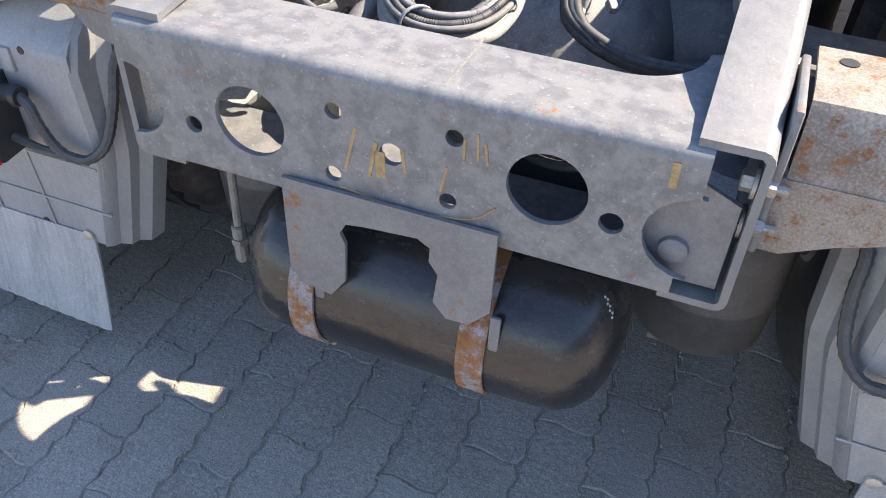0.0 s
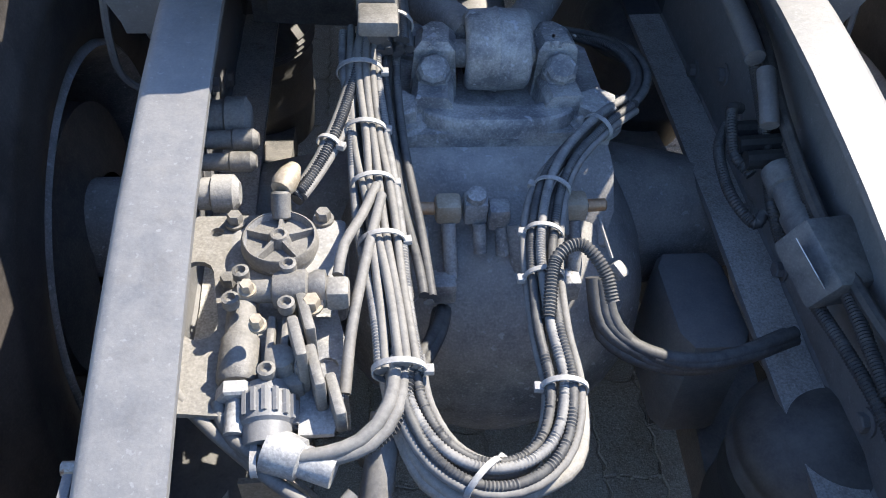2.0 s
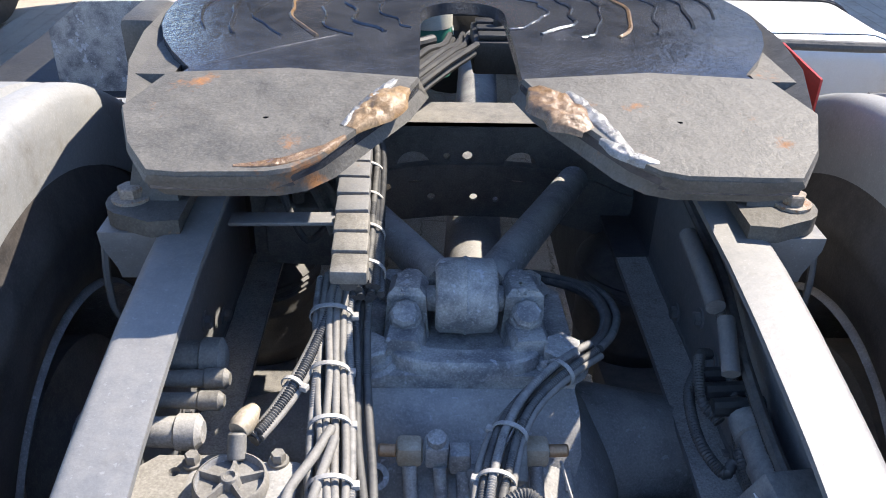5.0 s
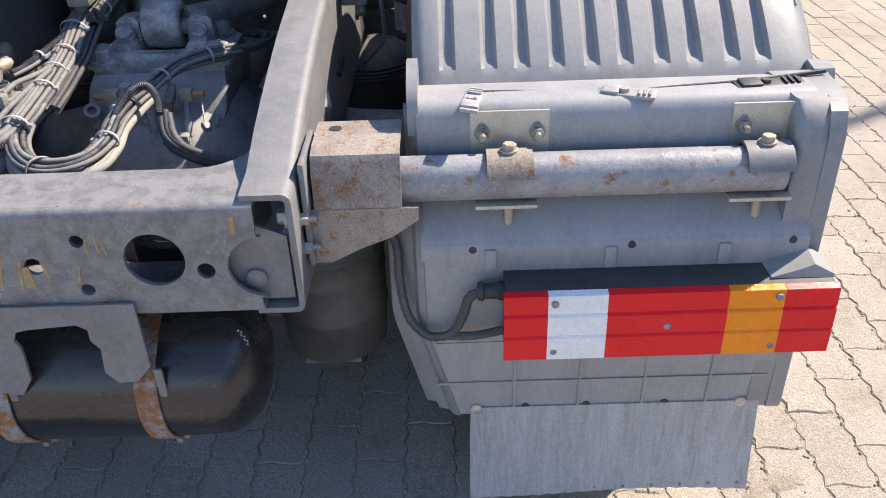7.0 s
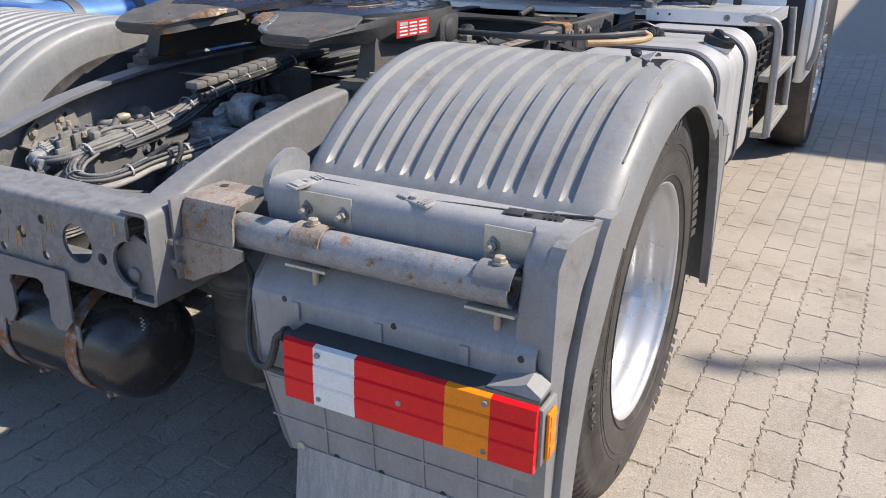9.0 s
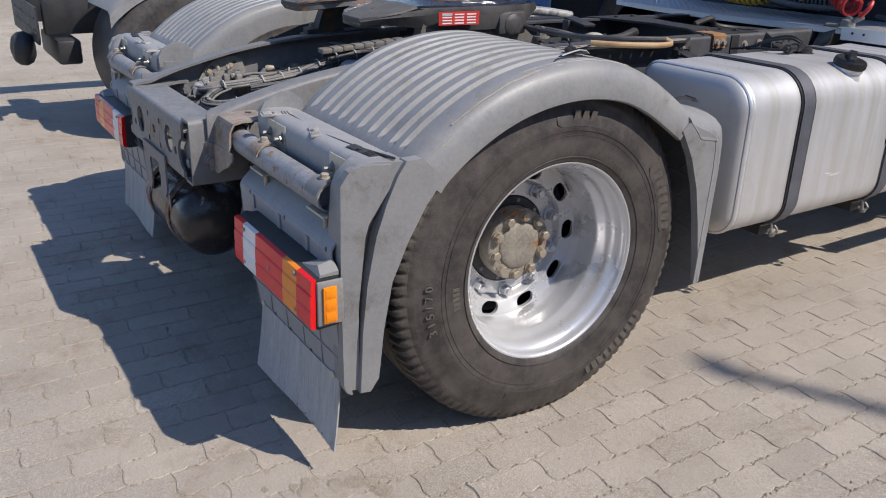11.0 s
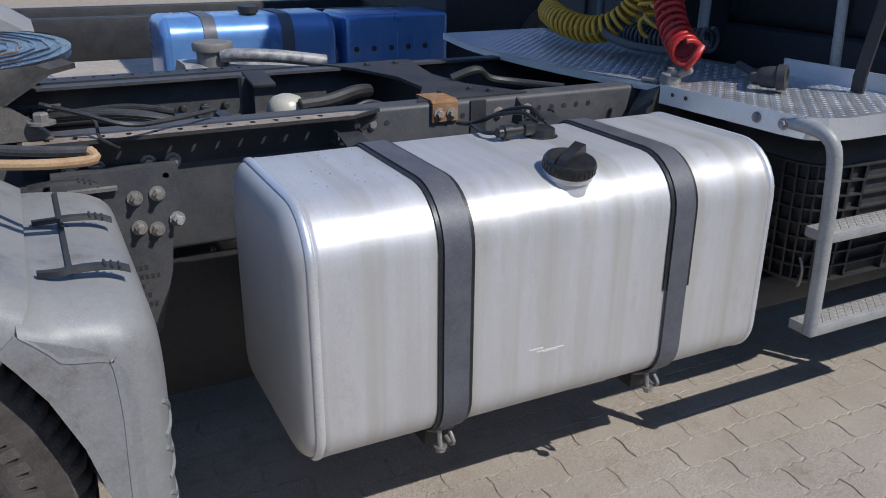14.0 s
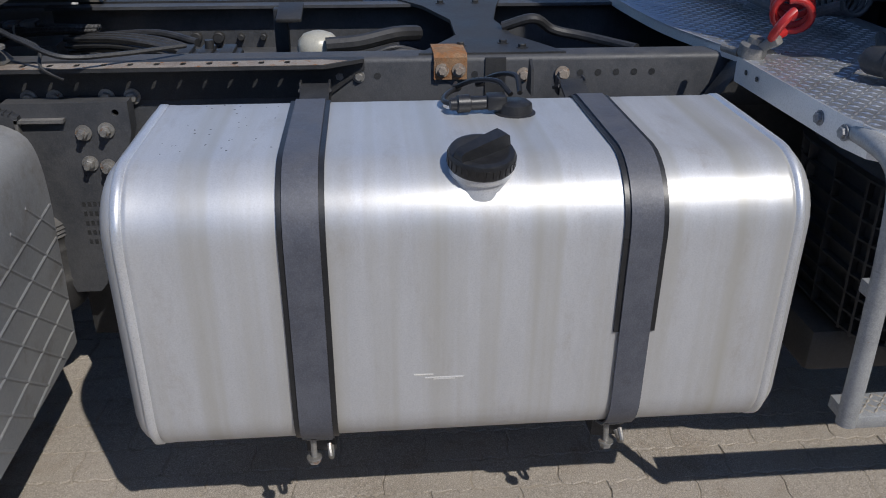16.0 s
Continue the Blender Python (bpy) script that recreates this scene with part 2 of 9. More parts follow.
RED_HOSE = surface("red coiled hose", (0.40, 0.012, 0.012), (0.48, 0.03, 0.025), 0.4, 0, 80, 20, 0.4, 0.05)
# near-black base colour that paints in shade, mainly the cab's
SHADE_DARK = surface("near-black painted shade", (0.018, 0.019, 0.022), (0.04, 0.04, 0.043), 0.6, 0, 30, 4, 0.5, 0.1)
AIRBAG = surface("air spring rubber", (0.045, 0.045, 0.047), (0.10, 0.096, 0.09), 0.5, 0, 60, 10, 0.6, 0.2, dust=0.7, dust_colour=(0.21, 0.20, 0.185))
WOOD = surface("worn wooden lever grip", (0.36, 0.22, 0.11), (0.48, 0.33, 0.18), 0.6, 0, 60, 14, 0.6, 0.2)
GREEN = surface("green filter label", (0.03, 0.16, 0.11), (0.05, 0.2, 0.14), 0.45, 0, 60, 14, 0.3, 0.0)
CANISTER = surface("cream filter canister", (0.46, 0.44, 0.36), (0.56, 0.53, 0.45), 0.4, 0.1, 60, 14, 0.4, 0.1, rust=0.06)
CONTAINER = surface("pale blue container paint", (0.42, 0.57, 0.66), (0.5, 0.63, 0.7), 0.5, 0, 30, 3, 0.5, 0.05)
CONCRETE = surface("grey ballast block", (0.32, 0.31, 0.29), (0.40, 0.39, 0.37), 0.85, 0, 40, 5, 0.5, 0.3)
FENCE = surface("dark fence timber", (0.10, 0.08, 0.07), (0.16, 0.13, 0.11), 0.8, 0, 40, 5, 0.5, 0.2)
HALL = surface("plain hall cladding", (0.42, 0.42, 0.41), (0.5, 0.5, 0.49), 0.7, 0, 20, 2, 0.4, 0.05)


def tank_metal():
    """Brushed aluminium sheet with pale run marks down its flank."""
    m = surface("brushed aluminium", (0.54, 0.545, 0.555), (0.66, 0.66, 0.665), 0.42, 0.42, 16, 3, 0.35, 0.0, stretch=(1, 3, 0.8), spread=0.25, grit=0.10, grime=0.5)
    n, ln = m.node_tree.nodes, m.node_tree.links
    bsdf = n["Principled BSDF"]
    co = n.new("ShaderNodeTexCoord")
    mp = n.new("ShaderNodeMapping")
    mp.inputs["Scale"].default_value = (0.2, 19, 0.45)
    ln.new(co.outputs["Object"], mp.inputs[0])
    k = n.new("ShaderNodeTexNoise")
    k.inputs["Scale"].default_value, k.inputs["Detail"].default_value = 1.0, 3.0
    ln.new(mp.outputs[0], k.inputs["Vector"])
    r = n.new("ShaderNodeMapRange")
    r.inputs["From Min"].default_value, r.inputs["From Max"].default_value = 0.44, 0.74
    ln.new(k.outputs["Fac"], r.inputs["Value"])
    mix = n.new("ShaderNodeMix")
    mix.data_type = "RGBA"
    old = bsdf.inputs["Base Color"].links[0].from_socket
    ln.new(r.outputs["Result"], mix.inputs["Factor"])
    ln.new(old, mix.inputs["A"])
    mix.inputs["B"].default_value = (0.47, 0.455, 0.41, 1)
    ln.new(mix.outputs["Result"], bsdf.inputs["Base Color"])
    mp2 = n.new("ShaderNodeMapping")
    mp2.inputs["Scale"].default_value = (3, 3, 260)
    ln.new(co.outputs["Object"], mp2.inputs[0])
    k2 = n.new("ShaderNodeTexNoise")
    k2.inputs["Scale"].default_value = 1.0
    ln.new(mp2.outputs[0], k2.inputs["Vector"])
    b = n.new("ShaderNodeBump")
    b.inputs["Strength"].default_value, b.inputs["Distance"].default_value = 0.05, 0.001
    ln.new(k2.outputs["Fac"], b.inputs["Height"])
    ln.new(b.outputs[0], bsdf.inputs["Normal"])
    return m


TANK = tank_metal()
# blue sky light on shaded silver steel is put into this base colour
TANK_SKY_TINT = surface("steel tinted with sky light", (0.11, 0.25, 0.54), (0.17, 0.33, 0.62), 0.3, 0.3, 30, 4, 0.4, 0.02, coat=0.3)
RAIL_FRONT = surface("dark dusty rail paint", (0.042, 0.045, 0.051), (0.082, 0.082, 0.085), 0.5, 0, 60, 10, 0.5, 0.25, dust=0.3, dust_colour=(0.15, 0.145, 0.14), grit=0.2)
STRAP = surface("painted tank strap", (0.080, 0.085, 0.105), (0.13, 0.135, 0.155), 0.45, 0.1, 80, 12, 0.5, 0.15, dust=0.25, dust_colour=(0.17, 0.155, 0.13), grime=0.5)
PAVER = surface("concrete paver", (0.325, 0.287, 0.24), (0.46, 0.405, 0.342), 0.92, 0, 70, 2.4, 0.8, 1.0, vary=0.26, specks=0.35, grit=0.5, spread=0.16, grime=1.0)
DIRT = surface("trodden brown dirt", (0.26, 0.222, 0.17), (0.37, 0.32, 0.26), 0.95, 0, 120, 14, 0.7, 0.6, grit=0.5)
JOINT = surface("sanded joints", (0.27, 0.235, 0.188), (0.40, 0.35, 0.285), 0.95, 0, 200, 12, 0.6, 0.8)

# ---- mesh tools ----
CX = 0.045          # middle line of the chassis
PLACE = Matrix()    # where the assembly that is being drawn stands


def stand(x=0.0, y=0.0, z=0.0, sx=1.0, sy=1.0, sz=1.0):
    """Sets where, and at what size, the parts that follow stand."""
    global PLACE
    PLACE = Matrix.Translation((x, y, z)) @ Matrix.Diagonal((sx, sy, sz, 1))


def part(name, bm, material, parent=None, label="", sharp=35, side=1):
    """Links a bmesh as one mesh object under a thing or part. side -1 mirrors it over the chassis' middle line."""
    bmesh.ops.transform(bm, matrix=PLACE, verts=bm.verts)
    if side < 0:
        bmesh.ops.transform(bm, matrix=Matrix.Translation((2 * CX, 0, 0)) @ Matrix.Diagonal((-1, 1, 1, 1)), verts=bm.verts)
    bmesh.ops.recalc_face_normals(bm, faces=bm.faces)
    me = bpy.data.meshes.new(name)
    bm.to_mesh(me)
    bm.free()
    me.materials.append(material)
    me.polygons.foreach_set("use_smooth", [True] * len(me.polygons))
    me.set_sharp_from_angle(angle=radians(sharp))
    ob = new(name, me)
    if parent:
        ob.parent = parent
    if label:
        tagged(ob, label)
    return ob


def thing(name, label, category, group="", kind="", at=(0, 0, 0)):
    ob = new(name)
    ob.location = at
    return tagged(ob, label, category, group, kind)


def box(bm, x0, x1, y0, y1, z0, z1, bev=0.0, seg=2):
    made = bmesh.ops.create_cube(bm, size=1.0, matrix=Matrix.Translation(((x0 + x1) / 2, (y0 + y1) / 2, (z0 + z1) / 2)) @ Matrix.Diagonal((abs(x1 - x0), abs(y1 - y0), abs(z1 - z0), 1)))
    if bev:
        edges = {e for v in made["verts"] for e in v.link_edges}
        bmesh.ops.bevel(bm, geom=list(edges), offset=bev, segments=seg, affect="EDGES", profile=0.5)
    return bm


def obox(bm, m, sx, sy, sz, bev=0.0, seg=2):
    """A box of that size, at the pose m."""
    made = bmesh.ops.create_cube(bm, size=1.0, matrix=m @ Matrix.Diagonal((sx, sy, sz, 1)))
    if bev:
        edges = {e for v in made["verts"] for e in v.link_edges}
        bmesh.ops.bevel(bm, geom=list(edges), offset=bev, segments=seg, affect="EDGES", profile=0.5)
    return bm


def rings(bm, loops, caps=True, closed=True):
    """Skins a row of point loops."""
    made = [[bm.verts.new(p) for p in loop] for loop in loops]
    for a, b in zip(made, made[1:]):
        n = len(a)
        for i in range(n if closed else n - 1):
            j = (i + 1) % n
            bm.faces.new((a[i], a[j], b[j], b[i]))
    if caps and closed:
        bm.faces.new(list(reversed(made[0])))
        bm.faces.new(made[-1])
    return made


def shell(bm, thick):
    """Thickens an open sheet on the side away from its normals."""
    bm.normal_update()
    faces, edges = list(bm.faces), [e for e in bm.edges if len(e.link_faces) == 1]
    under = {v: bm.verts.new(v.co - v.normal * thick) for v in list(bm.verts)}
    for f in faces:
        bm.faces.new([under[v] for v in reversed(f.verts)])
    for e in edges:
        a, b = e.verts
        bm.faces.new((a, b, under[b], under[a]))
    return bm


def axis_turn(way):
    return Vector(way).to_track_quat("Z", "Y").to_matrix()


def lathe(bm, at, way, profile, seg=32, caps=True):
    """Turns a profile of (distance along the axis, radius) round the axis way through at."""
    r, at = axis_turn(way), Vector(at)
    loops = []
    for d, rad in profile:
        loops.append([at + r @ Vector((rad * math.cos(a), rad * math.sin(a), d)) for a in [2 * math.pi * i / seg for i in range(seg)]])
    return rings(bm, loops, caps)


def lathe_mesh(*args):
    bm = bmesh.new()
    lathe(bm, *args)
    return bm


def rod(bm, a, b, r, seg=12, bev=0.0, r2=None):
    a, b = Vector(a), Vector(b)
    h, r2 = (b - a).length, r if r2 is None else r2
    prof = [(0, r), (h, r2)] if not bev else [(0, r - bev), (bev, r), (h - bev, r2), (h, r2 - bev)]
    lathe(bm, a, b - a, prof, seg)
    return bm


def hexbolt(bm, at, way, r, h, washer=0.0, turn=0.0):
    """A hexagon head with a washer under it."""
    at, way = Vector(at), Vector(way).normalized()
    if washer:
        lathe(bm, at, way, [(0, washer), (h * 0.25, washer)], 16)
    m = axis_turn(way)
    loops = []
    for d, rr in ((h * 0.2, r), (h * 0.88, r), (h, r * 0.86)):
        loops.append([at + m @ Vector((rr * math.cos(a), rr * math.sin(a), d)) for a in [turn + math.pi / 3 * i for i in range(6)]])
    rings(bm, loops)
    return bm


def smooth_line(points, step=0.012):
    """A Catmull-Rom line through the points, in even steps."""
    p = [Vector(q) for q in points]
    if len(p) == 2:
        n = max(2, int((p[1] - p[0]).length / step))
        return [p[0].lerp(p[1], i / n) for i in range(n + 1)]
    p = [p[0] * 2 - p[1]] + p + [p[-1] * 2 - p[-2]]
    out = []
    for a, b, c, d in zip(p, p[1:], p[2:], p[3:]):
        n = max(2, int((c - b).length / step))
        for i in range(n):
            t = i / n
            out.append(0.5 * (2 * b + (c - a) * t + (2 * a - 5 * b + 4 * c - d) * t * t + (3 * b - a - 3 * c + d) * t ** 3))
    out.append(p[-2])
    return out


def sweep(bm, points, r, seg=8, step=0.012, rib=0.0, smooth=True):
    """A hose along the points; rib: how much thinner every second ring is, as a corrugated conduit has it."""
    line = smooth_line(points, step) if smooth else [Vector(q) for q in points]
    up, loops = Vector((0.123, 0.456, 0.88)), []
    for i, q in enumerate(line):
        way = (line[min(i + 1, len(line) - 1)] - line[max(i - 1, 0)]).normalized()
        up = (up - way * up.dot(way)).normalized()
        sidew = way.cross(up)
        rr = r * (1 - rib * (i % 2))
        loops.append([q + (sidew * math.cos(a) + up * math.sin(a)) * rr for a in [2 * math.pi * k / seg for k in range(seg)]])
    rings(bm, loops)
    return bm


def plate(bm, outer, holes, thick, m):
    """A flat plate with holes: outlines in its own x, y, its thickness along its z, at the pose m."""
    flat = bmesh.new()
    edges = []
    for loop in [outer, *holes]:
        loop = [p for p, q in zip(loop, list(loop[1:]) + [loop[0]]) if abs(p[0] - q[0]) + abs(p[1] - q[1]) > 1e-5]
        vs = [flat.verts.new((x, y, 0)) for x, y in loop]
        edges += [flat.edges.new((a, b)) for a, b in zip(vs, vs[1:] + vs[:1])]
    bmesh.ops.triangle_fill(flat, edges=edges, use_beauty=True, use_dissolve=False)
    flat.verts.index_update()
    low = [bm.verts.new(m @ Vector((v.co.x, v.co.y, 0))) for v in flat.verts]
    top = [bm.verts.new(m @ Vector((v.co.x, v.co.y, thick))) for v in flat.verts]
    for f in flat.faces:
        ids = [v.index for v in f.verts]
        bm.faces.new([low[i] for i in reversed(ids)])
        bm.faces.new([top[i] for i in ids])
    for e in flat.edges:
        if len(e.link_faces) == 1:
            a, b = e.verts[0].index, e.verts[1].index
            bm.faces.new((low[a], low[b], top[b], top[a]))
    flat.free()
    return bm


def circle(x, y, r, n=20, ry=None):
    return [(x + r * math.cos(2 * math.pi * i / n), y + (ry or r) * math.sin(2 * math.pi * i / n)) for i in range(n)]


def slot(x, y, w, h, n=6, turn=0.0):
    """A slot with round ends, w long and h high."""
    out, s = [], (w - h) / 2
    for k in range(n + 1):
        a = -math.pi / 2 + math.pi * k / n
        out.append((s + h / 2 * math.cos(a), h / 2 * math.sin(a)))
    for k in range(n + 1):
        a = math.pi / 2 + math.pi * k / n
        out.append((-s + h / 2 * math.cos(a), h / 2 * math.sin(a)))
    c, d = math.cos(turn), math.sin(turn)
    return [(x + c * u - d * v, y + d * u + c * v) for u, v in out]


def extrude_x(bm, outline, x0, x1, seg=1):
    """A solid from a y, z outline, from x0 to x1."""
    rings(bm, [[(x0 + (x1 - x0) * k / seg, y, z) for y, z in outline] for k in range(seg + 1)])
    return bm


def strip(bm, line, thick, x0, x1, seg=1):
    """A bent sheet: a y, z line thickened downwards-inwards, from x0 to x1."""
    n, out = len(line), []
    for i, (y, z) in enumerate(line):
        a, b = line[max(i - 1, 0)], line[min(i + 1, n - 1)]
        d = Vector((b[0] - a[0], b[1] - a[1])).normalized()
        out.append((y + d.y * thick, z - d.x * thick))
    return extrude_x(bm, list(line) + out[::-1], x0, x1, seg)


PLANE_XZ = Matrix(((1, 0, 0, 0), (0, 0, -1, 0), (0, 1, 0, 0), (0, 0, 0, 1)))     # plate x -> x, y -> z, thickness towards -y
PLANE_YZ = Matrix(((0, 0, 1, 0), (1, 0, 0, 0), (0, 1, 0, 0), (0, 0, 0, 1)))      # plate x -> y, y -> z, thickness towards +x


def letters(text, height, m, material, parent, name="lettering", depth=0.0006):
    """Raised writing in the built-in font, its middle at the pose m."""
    cu = bpy.data.curves.new(name, "FONT")
    cu.body, cu.size, cu.extrude, cu.align_x, cu.align_y = text, height, depth, "CENTER", "CENTER"
    tmp = bpy.data.objects.new(name, cu)
    scene.collection.objects.link(tmp)
    me = bpy.data.meshes.new_from_object(tmp.evaluated_get(bpy.context.evaluated_depsgraph_get()))
    bpy.data.objects.remove(tmp)
    me.transform(PLACE @ m)
    me.materials.clear()
    me.materials.append(material)
    ob = new(name, me)
    ob.parent = parent
    return ob

# ---- the tractor unit: chassis ----
truck = thing("tractor_truck", "grey two-axle tractor truck with bare chassis standing on block paving", "truck")


def lerp_table(table, y):
    for (a, *p), (b, *q) in zip(table, table[1:]):
        if y <= b:
            f = max(0.0, (y - a) / (b - a))
            return [u + (v - u) * f for u, v in zip(p, q)]
    return list(table[-1][1:])


# y, top, bottom
RAIL_HEIGHT = [(-0.755, 0.806, 0.602), (-0.69, 0.812, 0.602), (-0.63, 0.836, 0.602), (-0.50, 0.872, 0.606), (-0.37, 0.902, 0.612), (-0.23, 0.926, 0.620), (-0.1, 0.940, 0.626), (0.1, 0.950, 0.632), (0.5, 0.955, 0.636), (3.4, 0.955, 0.636)]
# y, outer face, inner edge
RAIL_RIGHT = [(-0.755, 0.421, 0.348), (-0.3, 0.423, 0.352), (0.1, 0.425, 0.355), (3.4, 0.425, 0.355)]
RAIL_LEFT = [(y, 2 * CX - a, 2 * CX - b) for y, a, b in RAIL_RIGHT]


def rail(table, s, ya, yb):
    bm, loops, t = bmesh.new(), [], 0.009
    ys = [-0.755, -0.72, -0.69, -0.66, -0.6, -0.53, -0.47, -0.42, -0.36, -0.30, -0.2, -0.1, 0.05, 0.25, 0.4, 0.55, 0.7, 0.9, 1.4, 2.1, 3.4]
    for y in [q for q in ys if ya <= q <= yb]:
        top, bot = lerp_table(RAIL_HEIGHT, y)
        xo, xi = lerp_table(table, y)
        r = 0.014
        def c(u, z):
            return (xo - s * u, y, z)
        w = abs(xo - xi)
        arc = [(r - r * math.cos(a), r - r * math.sin(a)) for a in (0, math.pi / 6, math.pi / 3, math.pi / 2)]
        loop = [c(w, top), c(w, top - t), c(t + 0.004, top - t), c(t, top - t - 0.004), c(t, bot + t + 0.004), c(t + 0.004, bot + t), c(w, bot + t), c(w, bot)]
        loop += [c(u, bot + v) for u, v in reversed(arc)]
        loop += [c(u, top - v) for u, v in arc]
        loops.append(loop)
    rings(bm, loops)
    return bm


for table, s in ((RAIL_RIGHT, 1), (RAIL_LEFT, -1)):
    whole = part("frame_rail", rail(table, s, -0.8, 0.4), CHASSIS, truck, "grey painted steel channel rail, dusty on top")
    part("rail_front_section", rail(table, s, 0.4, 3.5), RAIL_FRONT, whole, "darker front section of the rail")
    # dust settled in the lower flange, its colour kept pale to brighten the shade
    bm, loops = bmesh.new(), []
    for k in range(23):
        y = -0.70 + 0.05 * k
        low, (xo, xi) = lerp_table(RAIL_HEIGHT, y)[1] + 0.009, lerp_table(table, y)
        a, b = xi + s * (0.001 + 0.002 * noise.noise((y * 30, s, 0))), xo - s * (0.014 + 0.004 * noise.noise((y * 21, s, 4)))
        loops.append([(a, y, low - 0.001), (a, y, low + 0.0007), (b, y, low + 0.0025), (b, y, low - 0.001)])
    rings(bm, loops)
    part("flange_dust", bm, FLANGE_DUST, whole, "settled brown-grey dust in the channel")


def end_crossmember():
    """Rear closing member: a web with round holes under a top flange whose front edge is cut in a long curve."""
    bm = bmesh.new()
    z0, z1 = 0.617, 0.784
    left = [(-0.318, 0.617), (-0.318, 0.642)] + [(-0.318 + 0.052 * math.cos(a), 0.692 + 0.05 * math.sin(a)) for a in [-math.pi / 2 + math.pi * k / 10 for k in range(11)]] + [(-0.318, 0.745), (-0.318, z1)]
    right = [(0.366, z1), (0.366, 0.745)] + [(0.372 - 0.055 * math.cos(a), 0.692 + 0.052 * math.sin(a)) for a in [math.pi / 2 - math.pi * k / 10 for k in range(11)]] + [(0.36, 0.64), (0.36, 0.617)]
    holes = [circle(-0.146, 0.70, 0.046, 32), circle(0.213, 0.71, 0.0445, 32), circle(-0.226, 0.676, 0.0115), circle(-0.035, 0.743, 0.0105), circle(-0.039, 0.658, 0.0105),
             circle(0.035, 0.705, 0.0145), circle(0.104, 0.662, 0.0105), circle(0.108, 0.746, 0.0105), circle(0.285, 0.689, 0.0135)]
    m = Matrix.Translation((0, -0.757, 0)) @ PLANE_XZ
    plate(bm, left + right, holes, 0.008, m)
    # bend and top flange
    arc = [(-0.765 + 0.013 * (1 - math.cos(a)), 0.784 + 0.013 * math.sin(a)) for a in [math.pi / 2 * k / 5 for k in range(6)]]
    strip(bm, arc, 0.008, -0.318, 0.366)
    n = 14
    front = [(0.345, -0.545)] + [(0.252 + 0.083 * math.sin(a), -0.560 - 0.083 * (math.cos(a))) for a in [math.pi / 2 * (1 - k / n) for k in range(n + 1)]]
    front += [(-0.197 - 0.083 * math.sin(a), -0.560 - 0.083 * math.cos(a)) for a in [math.pi / 2 * k / n for k in range(n + 1)]] + [(-0.28, -0.545)]
    outline = [(-0.31, -0.7525), (0.366, -0.7525), (0.366, -0.545)] + front[1:] + [(-0.31, -0.545)]
    plate(bm, outline, [], 0.008, Matrix.Translation((0, 0, 0.789)))
    # bottom lip
    box(bm, -0.31, 0.36, -0.757, -0.622, 0.610, 0.618)
    return bm


cross = part("crossmember", end_crossmember(), CHASSIS_STAINED, truck, "stained grey rear crossmember with round holes", sharp=50)
# weld bead on the flange and the chalked seam
bm = bmesh.new()
box(bm, 0.089, 0.0925, -0.752, -0.63, 0.7965, 0.7976)
part("weld_seam", bm, PALE_PLATE, cross)
OCHRE = surface("ochre rust runs", (0.30, 0.19, 0.08), (0.42, 0.30, 0.16), 0.8, 0, 120, 30, 0.6, 0.2)
for x, z, h, w in ((-0.015, 0.70, 0.06, 0.004), (0.012, 0.692, 0.05, 0.005), (0.022, 0.688, 0.035, 0.012), (0.05, 0.70, 0.03, 0.004), (0.12, 0.735, 0.028, 0.003), (0.135, 0.742, 0.032, 0.003), (0.098, 0.69, 0.035, 0.003), (0.145, 0.735, 0.026, 0.003), (0.335, 0.765, 0.03, 0.008)):
    part("rust_run", obox(bmesh.new(), Matrix.Translation((x, -0.7652, z)) @ Matrix.Rotation(random.uniform(-0.35, 0.35), 4, "Y"), w, 0.0012, h), OCHRE, cross)
bm = bmesh.new()
sweep(bm, [(-0.03, -0.7655, 0.643), (0.05, -0.7655, 0.634), (0.13, -0.7655, 0.645), (0.16, -0.7655, 0.67)], 0.0013, 5)
part("chalk_line", bm, OCHRE, cross)


def bolts(pts, way, r, h, name="bolt", parent=truck, material=BOLT, washer=1.5, shank=0.0):
    for p in pts:
        bm = bmesh.new()
        hexbolt(bm, p, way, r, h, r * washer, random.uniform(0, 1))
        if shank:
            q = Vector(p)
            rod(bm, q, q + Vector(way) * (h + shank), r * 0.55, 10)
        part(name, bm, material, parent)


for s in (1, -1):
    mx = (lambda x: x) if s > 0 else (lambda x: 2 * CX - x)
    bolts([(mx(0.418), -0.70, 0.735), (mx(0.418), -0.70, 0.685), (mx(0.418), -0.60, 0.775), (mx(0.418), -0.555, 0.80), (mx(0.418), -0.60, 0.72)], (s, 0, 0), 0.011, 0.016, shank=0.012)
# inner bolts with nuts inside the rail end
bolts([(0.411, -0.735, 0.76), (0.411, -0.72, 0.70)], (-1, 0, 0), 0.012, 0.016)
bolts([(-0.321, -0.735, 0.765)], (1, 0, 0), 0.012, 0.016, material=RUST)


def gusset():
    """Bent corner gusset behind the web with its big round-headed bolt."""
    bm = bmesh.new()
    plate(bm, [(0.30, 0.62), (0.405, 0.62), (0.405, 0.73), (0.36, 0.75), (0.30, 0.70)], [], 0.006, Matrix.Translation((0, -0.735, 0)) @ PLANE_XZ)
    lathe(bm, (0.352, -0.741, 0.66), (0, -1, 0), [(0, 0.017), (0.006, 0.016), (0.01, 0.009)], 16)
    return bm


part("gusset", gusset(), CHASSIS_WEB, truck)
part("gusset", gusset(), PALE_PLATE, truck, side=-1)


